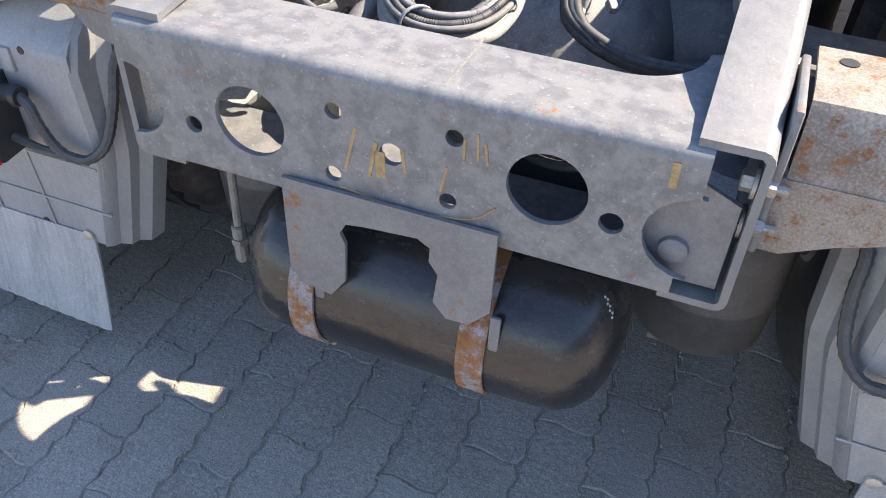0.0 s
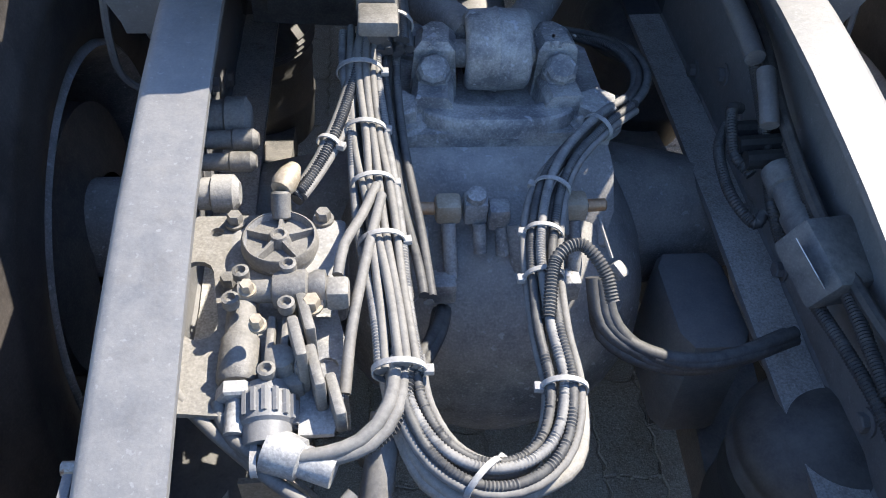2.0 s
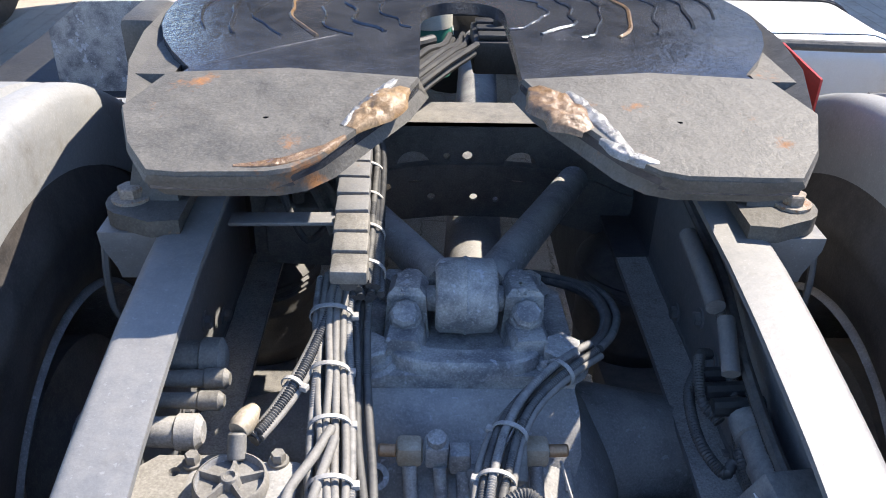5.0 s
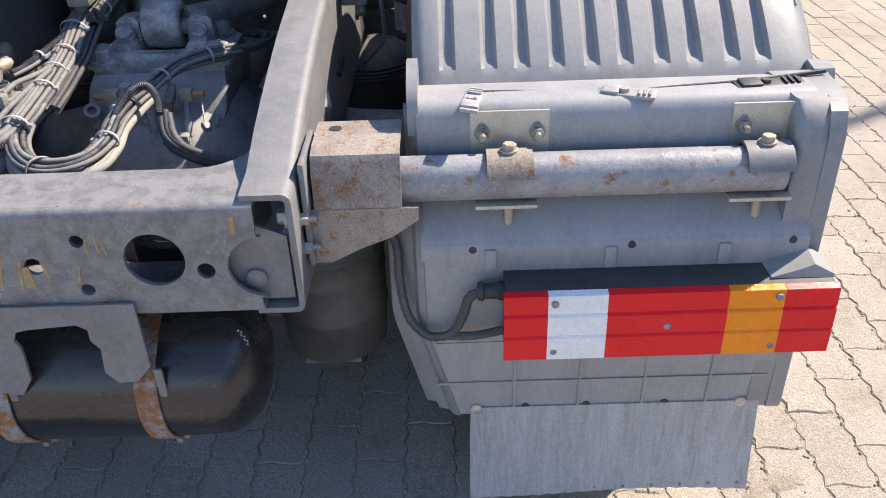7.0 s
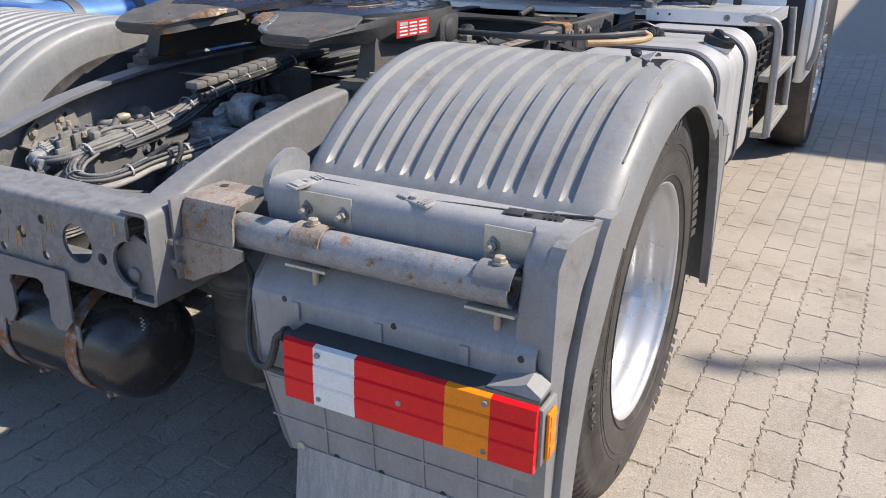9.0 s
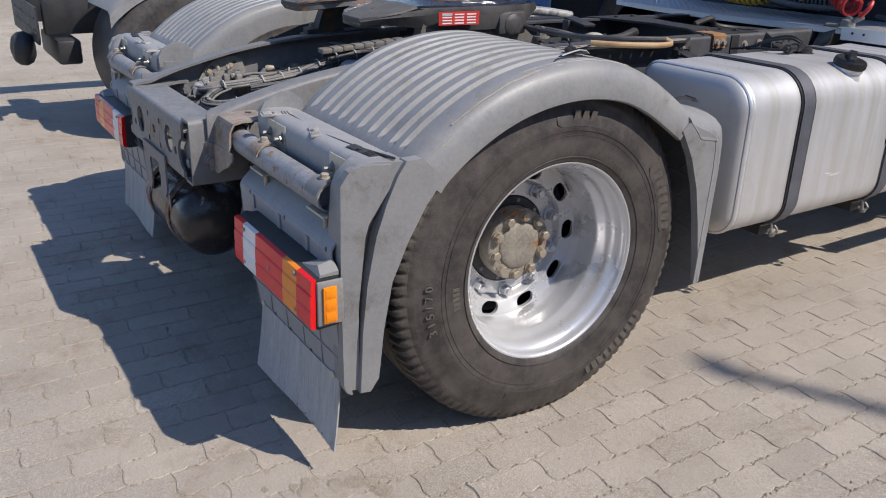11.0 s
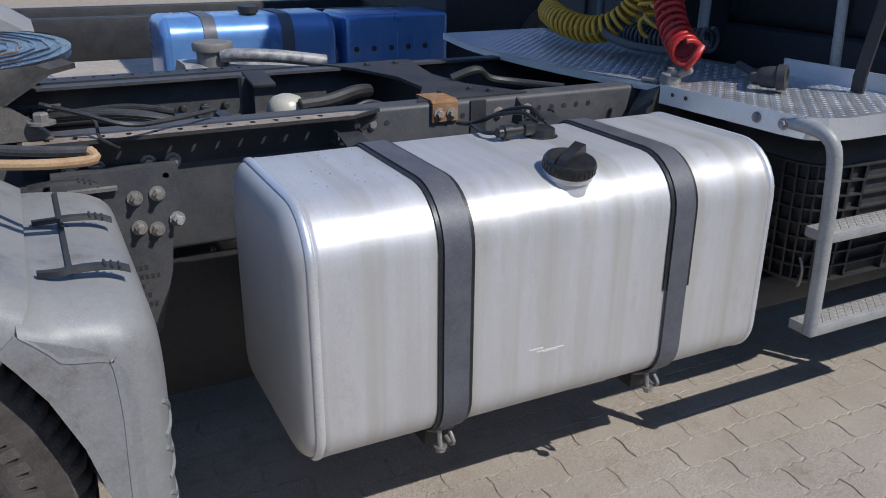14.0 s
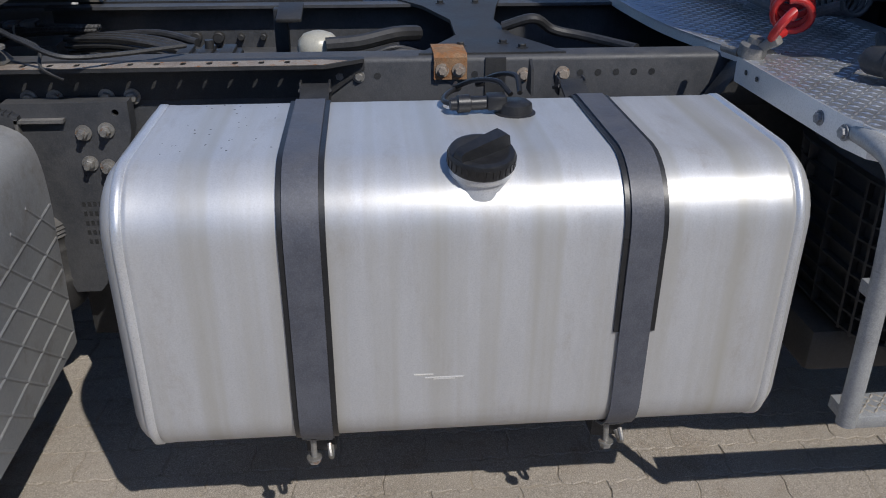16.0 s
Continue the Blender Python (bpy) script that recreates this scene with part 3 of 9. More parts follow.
def tank_bracket():
    bm = bmesh.new()
    outline = [(-0.105, 0.64), (-0.105, 0.50), (-0.09, 0.476), (-0.048, 0.468), (-0.026, 0.50), (-0.023, 0.562), (-0.03, 0.578), (-0.022, 0.594), (0.0, 0.598), (0.072, 0.604), (0.088, 0.594),
               (0.087, 0.574), (0.099, 0.556), (0.094, 0.51), (0.112, 0.488), (0.142, 0.490), (0.168, 0.52), (0.168, 0.64)]
    plate(bm, outline, [], 0.006, Matrix.Translation((0, -0.7685, 0)) @ PLANE_XZ)
    return bm


air = bmesh.new()
prof = [(-0.218, 0.001), (-0.216, 0.03), (-0.210, 0.062), (-0.197, 0.092), (-0.178, 0.113), (-0.155, 0.124), (-0.13, 0.126), (-0.11, 0.1275), (0.215, 0.1275), (0.235, 0.126), (0.262, 0.124), (0.285, 0.113), (0.304, 0.092), (0.317, 0.062), (0.323, 0.03), (0.325, 0.001)]
lathe(air, (0, -0.648, 0.425), (1, 0, 0), [(d, r) for d, r in prof], 48)
air_tank = part("air_tank", air, BLACK_TANK, truck, "glossy black compressed-air tank slung under the rear crossmember", sharp=60)
part("tank_bracket", tank_bracket(), CHASSIS_WEB, truck, "grey notched steel tank bracket")
for x in (-0.094, 0.148):
    bm = bmesh.new()
    lathe(bm, (x - 0.0185, -0.648, 0.425), (1, 0, 0), [(0, 0.1285), (0, 0.1325), (0.037, 0.1325), (0.037, 0.1285)], 56, caps=False)
    band = part("strap", bm, RUST_STRAP, air_tank, "flaking rusty steel tank strap")
    bm = bmesh.new()
    box(bm, x - 0.012, x + 0.016, -0.69, -0.655, 0.278, 0.296, 0.003)
    rod(bm, (x, -0.70, 0.285), (x, -0.63, 0.285), 0.006, 8)
    part("strap_bolt", bm, RUST, air_tank)
    bm = bmesh.new()
    box(bm, x + 0.02, x + 0.034, -0.772, -0.766, 0.44, 0.51, 0.002)
    part("strap_lug", bm, CHASSIS, air_tank)
bm = bmesh.new()
for k in range(7):
    obox(bm, Matrix.Translation((0.2985, -0.695, 0.512)) @ Matrix.Rotation(-0.62, 4, "Y") @ Matrix.Rotation(-0.4, 4, "X") @ Matrix.Translation((0.0, -0.004 + 0.0045 * (k % 2), -0.014 + 0.0045 * k)), 0.0012, 0.0035, 0.003)
part("data_label", bm, WHITE, air_tank, "small printed white label")
# drain valve with its hose
bm = bmesh.new()
rod(bm, (-0.232, -0.70, 0.60), (-0.235, -0.70, 0.47), 0.0065, 10)
rod(bm, (-0.235, -0.70, 0.47), (-0.235, -0.70, 0.405), 0.0105, 10, 0.002)
rod(bm, (-0.235, -0.70, 0.448), (-0.235, -0.70, 0.438), 0.0135, 6)
sweep(bm, [(-0.23, -0.69, 0.44), (-0.215, -0.69, 0.44), (-0.195, -0.68, 0.43)], 0.008, 8)
part("drain_valve", bm, CAST_PALE, truck, "dusty brass drain valve on a thin pipe")


# ---- outriggers, tubes ----
stand(-0.025, -0.033, -0.022, sx=1.065, sz=1.06)
def outrigger(s):
    bm = bmesh.new()
    # folded bracket plate
    line = [(-0.522, 0.803), (-0.61, 0.803), (-0.635, 0.797), (-0.648, 0.775), (-0.655, 0.70)]
    if s > 0:
        strip(bm, line, -0.006, 0.437, 0.562)
        brk = part("tube_bracket", bm, RUST, truck, "rusted folded steel bracket", sharp=45)
    else:
        rings(bm, [[(0.43, -0.60 + dy, 0.712), (0.60, -0.60 + dy, 0.706), (0.56, -0.60 + dy, 0.665), (0.43, -0.60 + dy, 0.625)] for dy in (0, 0.012)])
        brk = part("tube_bracket", bm, CHASSIS_WEB, truck, "grey triangular tube gusset", side=-1)
        bm = bmesh.new()
        arc = [(-0.605 + 0.0352 * math.cos(a), 0.742 + 0.0352 * math.sin(a)) for a in [math.radians(180 + 12 * k) for k in range(7)]]
        strip(bm, arc, -0.0015, 0.44, 0.60)
        part("rust_patch", bm, RUST_STRAP, brk, side=-1, sharp=60)
    if s > 0:
        bm = bmesh.new()
        plate(bm, [(0.43, 0.72), (0.585, 0.72), (0.585, 0.70), (0.545, 0.672), (0.50, 0.655), (0.455, 0.632), (0.43, 0.632)], [], 0.006, Matrix.Translation((0, -0.649, 0)) @ PLANE_XZ)
        part("gusset_plate", bm, RUST, brk)
    bm = bmesh.new()
    box(bm, 0.423, 0.432, -0.67, -0.54, 0.635, 0.80, 0.003)
    part("bracket_foot", bm, CHASSIS_WEB, brk, side=s)
    if s > 0:
        bm = bmesh.new()
        lathe(bm, (0.466, -0.552, 0.8035), (0, 0, 1), [(0, 0.0095), (0.0006, 0.0095)], 18)
        part("bolt_hole", bm, BLACK, brk)
    bm = bmesh.new()
    lathe(bm, (0.44, -0.605, 0.742), (1, 0, 0), [(0, 0.034), (0.672, 0.034), (0.672, 0.029), (0.64, 0.029)], 28)
    tube = part("support_tube", bm, RUST_TUBE, truck, "grey painted round tube with rust scabs", side=s)
    for x, mat in ((0.717, RUST), (1.085, CHASSIS)):
        bm = bmesh.new()
        arc = [(-0.605 + 0.037 * math.cos(a), 0.742 + 0.037 * math.sin(a)) for a in [math.radians(15 + 15 * k) for k in range(11)]]
        strip(bm, arc[::-1], -0.004, x - 0.033, x + 0.033)
        part("tube_clamp", bm, mat, tube, "bent clamp plate", side=s, sharp=60)
        bm = bmesh.new()
        hexbolt(bm, (x, -0.605, 0.782), (0, 0, 1), 0.0105, 0.012, 0.0135)
        part("clamp_bolt", bm, BRASS_DUSTY, tube, side=s)
        part("clamp_stud", rod(bmesh.new(), (x, -0.605, 0.70), (x, -0.605, 0.66), 0.007, 10), BRASS_DUSTY, tube, side=s)
        bm = bmesh.new()
        box(bm, x - 0.05, x + 0.04, -0.632, -0.585, 0.700, 0.706, 0.001)
        part("clamp_pad", bm, ZINC, tube, side=s)
    return tube


for s in (1, -1):
    outrigger(s)

stand()
# bolts and plugs on the inner faces of the rails
for y, z in ((0.20, 0.66), (0.15, 0.63), (0.10, 0.72), (0.02, 0.70), (-0.04, 0.68), (-0.10, 0.63), (-0.22, 0.64), (-0.46, 0.66), (-0.52, 0.74)):
    x = lerp_table(RAIL_RIGHT, y)[0] - 0.009
    bolts([(x, y, z)], (-1, 0, 0), 0.011, 0.012, material=INNER)
    if y > -0.1 or y < -0.4:
        x = lerp_table(RAIL_LEFT, y)[0] + 0.009
        bolts([(x, y - 0.03, z + 0.01)], (1, 0, 0), 0.011, 0.012, material=INNER)

# ---- wheels ----
stand(-0.010, 0.004, -0.003)
WY, WZ = 0.008, 0.497      # axle line


def tyre_mesh(x_out, width=0.325, lugs=96):
    """A tyre turned round the axle line, its outer flank at x_out, with notched shoulders and three tread grooves."""
    bm = bmesh.new()
    w = width
    prof = [(0.016, 0.287), (0.006, 0.300), (0.0015, 0.325), (0.0, 0.352), (0.002, 0.38), (0.0005, 0.384), (0.004, 0.40), (0.010, 0.43), (0.017, 0.452), (0.0165, 0.456), (0.024, 0.470), (0.030, 0.484), (0.044, 0.497)]
    tread = [(0.062, 0.502), (0.098, 0.504), (0.100, 0.490), (0.112, 0.490), (0.114, 0.505), (w / 2 - 0.007, 0.506), (w / 2 - 0.005, 0.491)]
    half = prof + tread
    full = half + [(w - d, r) for d, r in reversed(half)]
    seg = lugs * 6
    loops = []
    ang = [2 * math.pi * i / seg for i in range(seg)]
    for k, (d, r) in enumerate(full):
        e = min(d, w - d)
        loop = []
        for i, a in enumerate(ang):
            rr = r
            if 0.028 < e < 0.10 and r > 0.48:
                rr = r - (0.008 if e < 0.05 else 0.011) * (1 if i % 6 in ((0, 1) if e < 0.05 else (0, 1, 2)) else 0) + 0.0015 * noise.noise((i * 0.7, e * 40, 1.0))
            loop.append((x_out - d, WY + rr * 1.012 * math.cos(a), max(WZ + rr * 1.012 * math.sin(a), 0.0045 + 0.4 * max(0.0, 0.49 - r))))
        loops.append(loop)
    rings(bm, loops, caps=False)
    return bm


def wheel(s):
    x = 1.249
    prof = [(0.0, 0.2885), (0.0, 0.2945), (-0.004, 0.298), (-0.010, 0.2965), (-0.012, 0.289), (-0.030, 0.284), (-0.050, 0.276), (-0.075, 0.266), (-0.095, 0.262), (-0.125, 0.2605), (-0.150, 0.258), (-0.165, 0.2535), (-0.172, 0.247), (-0.176, 0.246)]
    bm = bmesh.new()
    front = [(0.0, 0.292), (-0.003, 0.2865), (-0.012, 0.2845), (-0.020, 0.284), (-0.030, 0.2785), (-0.036, 0.2705), (-0.062, 0.2665), (-0.082, 0.264), (-0.094, 0.2545), (-0.108, 0.2515), (-0.135, 0.2510), (-0.150, 0.2505), (-0.158, 0.2465), (-0.175, 0.2455), (-0.196, 0.2445), (-0.203, 0.2425)]
    back = [(-0.206, 0.2465), (-0.150, 0.268), (-0.05, 0.283), (-0.014, 0.288), (-0.011, 0.2965), (-0.004, 0.298), (0.0, 0.2955)]
    lathe(bm, (x, WY, WZ), (1, 0, 0), front + back + [front[0]], 96, caps=False)
    rim = part("wheel", bm, RIM, truck, "silver painted steel disc wheel of a twin pair", side=s, sharp=50)
    # disc with hand holes
    bm = bmesh.new()
    holes = []
    for k in range(10):
        a = 2 * math.pi * k / 10
        holes.append(slot(0.2185 * math.cos(a), 0.2185 * math.sin(a), 0.064, 0.045, 7, a + math.pi / 2))
    plate(bm, circle(0, 0, 0.2455, 80), holes + [circle(0, 0, 0.192, 60)], 0.011, Matrix.Translation((1.038, WY, WZ)) @ PLANE_YZ)
    part("wheel_disc", bm, RIM, rim, side=s, sharp=40)
    bm = bmesh.new()
    lathe(bm, (0, WY, WZ), (1, 0, 0), [(1.049, 0.1935), (1.043, 0.188), (1.030, 0.184), (1.024, 0.178), (1.024, 0.138), (1.012, 0.138), (1.012, 0.19), (1.038, 0.197)], 72, caps=False)
    part("disc_centre", bm, RIM, rim, side=s, sharp=40)
    for k in range(10):
        a = 2 * math.pi * (k + 0.5) / 10
        p = (1.024, WY + 0.1675 * math.cos(a), WZ + 0.1675 * math.sin(a))
        bm = bmesh.new()
        hexbolt(bm, p, (1, 0, 0), 0.0175, 0.026, 0.023, a)
        rod(bm, p, (p[0] + 0.034, p[1], p[2]), 0.0105, 12)
        part("wheel_nut", bm, RIM, rim, side=s)
    bm = bmesh.new()
    lathe(bm, (0, WY, WZ), (1, 0, 0), [(0.99, 0.1375), (1.022, 0.1375), (1.030, 0.132), (1.032, 0.11), (1.02, 0.10), (0.99, 0.10)], 48, caps=False)
    part("hub_flange", bm, BLACK, rim, "black hub flange", side=s)
    bm = bmesh.new()
    lathe(bm, (0, WY, WZ), (1, 0, 0), [(1.0, 0.108), (1.062, 0.109), (1.070, 0.111), (1.082, 0.110), (1.085, 0.107), (1.085, 0.074), (1.089, 0.072), (1.093, 0.066), (1.095, 0.035), (1.0945, 0.004)], 48)
    part("axle_flange", bm, HUB, rim, "oxidised axle flange with ten bolts", side=s, sharp=40)
    for k in range(10):
        a = 2 * math.pi * (k + 0.3) / 10
        bm = bmesh.new()
        hexbolt(bm, (1.085, WY + 0.0915 * math.cos(a), WZ + 0.0915 * math.sin(a)), (1, 0, 0), 0.0148, 0.019, 0.0175, a)
        part("axle_bolt", bm, NUT, rim, side=s)
    for k in range(10):
        a = 2 * math.pi * (k + 0.1) / 10
        bm = bmesh.new()
        rod(bm, (1.030, WY + 0.124 * math.cos(a), WZ + 0.124 * math.sin(a)), (1.033, WY + 0.124 * math.cos(a), WZ + 0.124 * math.sin(a)), 0.006, 10)
        part("hub_screw", bm, CAST, rim, side=s)
    tyre = part("tyre", tyre_mesh(1.262), RUBBER, rim, "worn drive-axle tyre with dusty tread blocks", side=s, sharp=45)
    tyre.data.materials.append(TREAD)
    for f in tyre.data.polygons:
        c = f.center
        if math.hypot(c.y - WY, c.z - WZ) > 0.474:
            f.material_index = 1
    # raised sidewall panels and their lettering as bars
    for mid, half, r0, r1 in ((80, 15, 0.392, 0.449), (205, 15, 0.392, 0.447), (318, 17, 0.392, 0.447), (20, 16, 0.392, 0.447), (262, 14, 0.392, 0.447)):
        bm = bmesh.new()
        rows = []
        for k in range(13):
            a = math.radians(mid - half + 2 * half * k / 12)
            cut = 0.010 * (k in (0, 12))
            rows.append([(1.2592 + dx, WY + r * math.cos(a), WZ + r * math.sin(a)) for dx, r in ((-0.012, r0 + cut), (0.0016, r0 + cut + 0.004), (-0.0055, (r0 + r1) / 2 + 0.01), (-0.0145, r1 - cut), (-0.025, r1 - cut))])
        rings(bm, rows, caps=True)
        part("sidewall_panel", bm, RUBBER, rim, side=s, sharp=25)
    for mid, count, r0, r1, step in ((34, 8, 0.402, 0.440, 4.0), (326, 9, 0.403, 0.436, 3.6), (300, 3, 0.402, 0.43, 3.4), (190, 5, 0.33, 0.35, 2.4), (86, 3, 0.405, 0.44, 4.0)):
        for k in range(count):
            a = math.radians(mid - k * step)
            d = (r0 + r1) / 2
            x0 = 1.2615 if d < 0.39 else 1.2585
            m = Matrix.Translation((x0, WY + d * math.cos(a), WZ + d * math.sin(a))) @ Matrix.Rotation(a - math.pi / 2, 4, "X") @ Matrix.Rotation(0.0 if d < 0.39 else 0.19, 4, "Y")
            part("sidewall_bar", obox(bmesh.new(), m, 0.0022, d * math.radians(step) * 0.62, r1 - r0), TREAD, rim, side=s)
    for r_, d_ in ((0.372, 0.0012), (0.3855, 0.0012), (0.451, 0.0175), (0.312, 0.0025)):
        bm = bmesh.new()
        lathe(bm, (1.262 - d_, WY, WZ), (1, 0, 0), [(-0.004, r_ - 0.0022), (0.0012, r_ - 0.0008), (0.0012, r_ + 0.0008), (-0.004, r_ + 0.0022)], 120, caps=False)
        part("sidewall_ridge", bm, RUBBER, rim, side=s)
    if s > 0:
        for k, ch in enumerate("315/70"):
            a = math.radians(196 - k * 3.6)
            m = Matrix.Translation((1.2575, WY + 0.42 * math.cos(a), WZ + 0.42 * math.sin(a))) @ Matrix.Rotation(a - math.pi / 2, 4, "X") @ Matrix.Rotation(math.pi / 2, 4, "Z") @ Matrix.Rotation(math.pi / 2, 4, "X")
            letters(ch, 0.034, m, TREAD, rim, "size_marking", 0.0015)
    inner = part("tyre", tyre_mesh(0.905, lugs=48), RUBBER, rim, "inner twin tyre", side=s, sharp=45)
    bm = bmesh.new()
    lathe(bm, (0, WY, WZ), (1, 0, 0), [(0.600, 0.29), (0.597, 0.296), (0.59, 0.293), (0.585, 0.285), (0.64, 0.262), (0.72, 0.255), (0.98, 0.255)], 64, caps=False)
    part("inner_rim", bm, CAST, rim, side=s)
    bm = bmesh.new()
    lathe(bm, (0, WY, WZ), (1, 0, 0), [(0.60, 0.10), (0.62, 0.205), (0.86, 0.205), (0.88, 0.10)], 48, caps=False)
    part("brake_drum", bm, UNDER, rim, side=s)
    return rim


for s in (1, -1):
    wheel(s)


# ---- axle ----
stand(0.038, -0.028, 0.050)
def axle():
    bm = bmesh.new()
    lathe(bm, (0.012, 0.16, 0.475), (0, -1, 0), [(0.0, 0.08), (0.02, 0.17), (0.06, 0.205), (0.16, 0.222), (0.24, 0.222), (0.30, 0.212), (0.355, 0.192), (0.40, 0.155), (0.435, 0.105), (0.45, 0.05), (0.452, 0.004)], 56)
    return bm


housing = part("axle_housing", axle(), CAST, truck, "dusty blue-black cast axle housing", sharp=60)
for a, b in ((0.15, 0.66), (-0.12, -0.60)):
    bm = bmesh.new()
    n = 7
    loops = []
    for k in range(n):
        f = k / (n - 1)
        xx = a + (b - a) * f
        hh = 0.135 - 0.055 * min(1, f * 1.8)
        loops.append([(xx, WY + 0.01 + hh * 0.82 * math.cos(t), WZ - 0.01 + hh * math.sin(t)) for t in [2 * math.pi * i / 24 for i in range(24)]])
    rings(bm, loops)
    part("axle_beam", bm, CAST, housing, sharp=60)
bm = bmesh.new()
lathe(bm, (0.012, -0.255, 0.475), (0, -1, 0), [(-0.03, 0.124), (-0.005, 0.122), (0.0, 0.118), (0.0, 0.06)], 40, caps=False)
part("cover_ring", bm, CAST, housing)
for k in range(12):
    a = 2 * math.pi * k / 12
    part("cover_bolt", rod(bmesh.new(), (0.012 + 0.165 * math.cos(a), -0.16, 0.475 + 0.165 * math.sin(a)), (0.012 + 0.165 * math.cos(a), -0.195, 0.475 + 0.165 * math.sin(a)), 0.011, 6), CAST, housing)
part("housing_boss", lathe_mesh((0.012, -0.17, 0.63), (0, -0.75, 0.66), [(0, 0.03), (0.02, 0.028), (0.03, 0.018), (0.045, 0.016), (0.048, 0.010)], 18), CAST, housing)
for x in (-0.11, 0.135):
    part("housing_fin", obox(bmesh.new(), Matrix.Translation((x, -0.12, 0.605)) @ Matrix.Rotation(0.35, 4, "X"), 0.012, 0.10, 0.10, 0.004), CAST, housing)
# the saddle, link and what lies over the axle
stand(0.038, -0.028, 0.074)
# mounting saddle of the V-link on top of the housing
bm = bmesh.new()
plate(bm, [(-0.125, -0.088), (0.147, -0.088), (0.155, -0.070), (0.15, 0.10), (0.11, 0.14), (-0.09, 0.14), (-0.128, 0.10), (-0.133, -0.070)], [], 0.02, Matrix.Translation((0, 0, 0.690)))
saddle = part("link_saddle", bm, CAST_GREY, truck, "worn grey cast saddle bolted on the axle", sharp=40)
bm = bmesh.new()
rings(bm, [[(0.01 + sx * w, yy, zz) for sx, yy in ((-1, f), (-0.6, f - 0.02), (0.6, f - 0.02), (1, f), (1, 0.13), (-1, 0.13))] for w, f, zz in ((0.10, -0.19, 0.50), (0.125, -0.175, 0.57), (0.143, -0.145, 0.63), (0.142, -0.112, 0.672), (0.137, -0.088, 0.690))])
part("saddle_neck", bm, CAST, saddle, sharp=40)


def clevis():
    """Curved front bar with a raised lip, and two lugs: a faceted rear half, a waist, and a rounded clamping nose in front."""
    bm = bmesh.new()
    bar = [(-0.088, -0.030), (-0.080, -0.066), (-0.045, -0.084), (0.01, -0.088), (0.066, -0.084), (0.100, -0.066), (0.108, -0.030), (0.094, -0.022), (0.072, -0.050), (0.040, -0.060), (-0.020, -0.060), (-0.052, -0.050), (-0.074, -0.022)]
    flat = [(p.x, p.y) for p in smooth_line([(x, y, 0) for x, y in bar + bar[:1]], 0.012)[:-1]]
    mx = sum(x for x, y in flat) / len(flat)
    rings(bm, [[(x + (x - mx) * g, y - g * 0.06, z) for x, y in flat] for z, g in ((0.704, 0.05), (0.716, 0.03), (0.726, 0.0), (0.729, -0.035))])
    for x, lean in ((-0.066, -0.10), (0.087, 0.10)):
        m = Matrix.Translation((x, 0, 0)) @ Matrix.Rotation(lean, 4, "Z")
        # rear half: six-sided and narrowing to a blunt point
        six = ((-1, -0.45), (-1, 0.55), (-0.35, 1), (0.35, 1), (1, 0.55), (1, -0.45))
        rings(bm, [[m @ Vector((u * w, 0.018 + v * d, z)) for u, v in six] for w, d, z in ((0.031, 0.056, 0.700), (0.027, 0.050, 0.745), (0.025, 0.045, 0.772), (0.016, 0.032, 0.781))])
        # front nose: a short barrel leaning towards the back of the truck
        lathe(bm, m @ Vector((0, -0.012, 0.738)), m.to_3x3() @ Vector((0, -0.40, 0.75)), [(-0.012, 0.021), (0.010, 0.0225), (0.016, 0.0225), (0.019, 0.0205), (0.026, 0.0205), (0.031, 0.016), (0.032, 0.004)], 8)
        rings(bm, [[m @ Vector((u * w, v, z)) for u, v in ((-1, -0.062), (1, -0.062), (1, 0.0), (-1, 0.0))] for w, z in ((0.029, 0.700), (0.025, 0.735), (0.018, 0.745))])
    return bm


part("clevis", clevis(), CAST_GREY, saddle, sharp=28)
# a worn patch of bare metal and small paint chips on the lugs and the bush
random.seed(5)
bm = bmesh.new()
for k in range(64):
    x, lean = random.choice(((-0.066, -0.10), (0.087, 0.10)))
    x += random.gauss(0, 0.009)
    y = random.gauss(0.012, 0.012)
    r = random.choice((0.0008, 0.0012, 0.0012, 0.002, 0.0032))
    tip = Matrix.Translation((x, y, 0.7805 - 0.55 * max(0.0, abs(x - (-0.066 if x < 0 else 0.087)) - 0.014))) @ Matrix.Rotation(random.uniform(0, 3), 4, "Z")
    ring_ = [tip @ Vector((r * random.uniform(0.5, 1.4) * math.cos(a), 1.5 * r * random.uniform(0.5, 1.4) * math.sin(a), -0.0012)) for a in [i * 1.047 for i in range(6)]]
    rings(bm, [ring_, [q + Vector((0, 0, 0.0018)) for q in ring_]])
tagged(part("paint_chips", bm, FLANGE_DUST, saddle, "chipped pale paint"), "", "", "", "stuff")
for x, y in ((-0.112, -0.058), (0.131, -0.058)):
    bm = bmesh.new()
    lathe(bm, (x, y, 0.704), (0, -0.10, 1), [(0, 0.037), (0.010, 0.036), (0.012, 0.030)], 24)
    hexbolt(bm, (x, y, 0.714), (0, -0.10, 1), 0.0255, 0.026, 0.030, 0.4)
    part("saddle_bolt", bm, CAST_GREY, saddle, sharp=25)
for x in (-0.085, 0.105):
    bm = bmesh.new()
    hexbolt(bm, (x, 0.10, 0.709), (0, 0, 1), 0.0195, 0.03, 0.03, 0.2)
    part("saddle_bolt", bm, CAST_GREY, saddle, sharp=25)
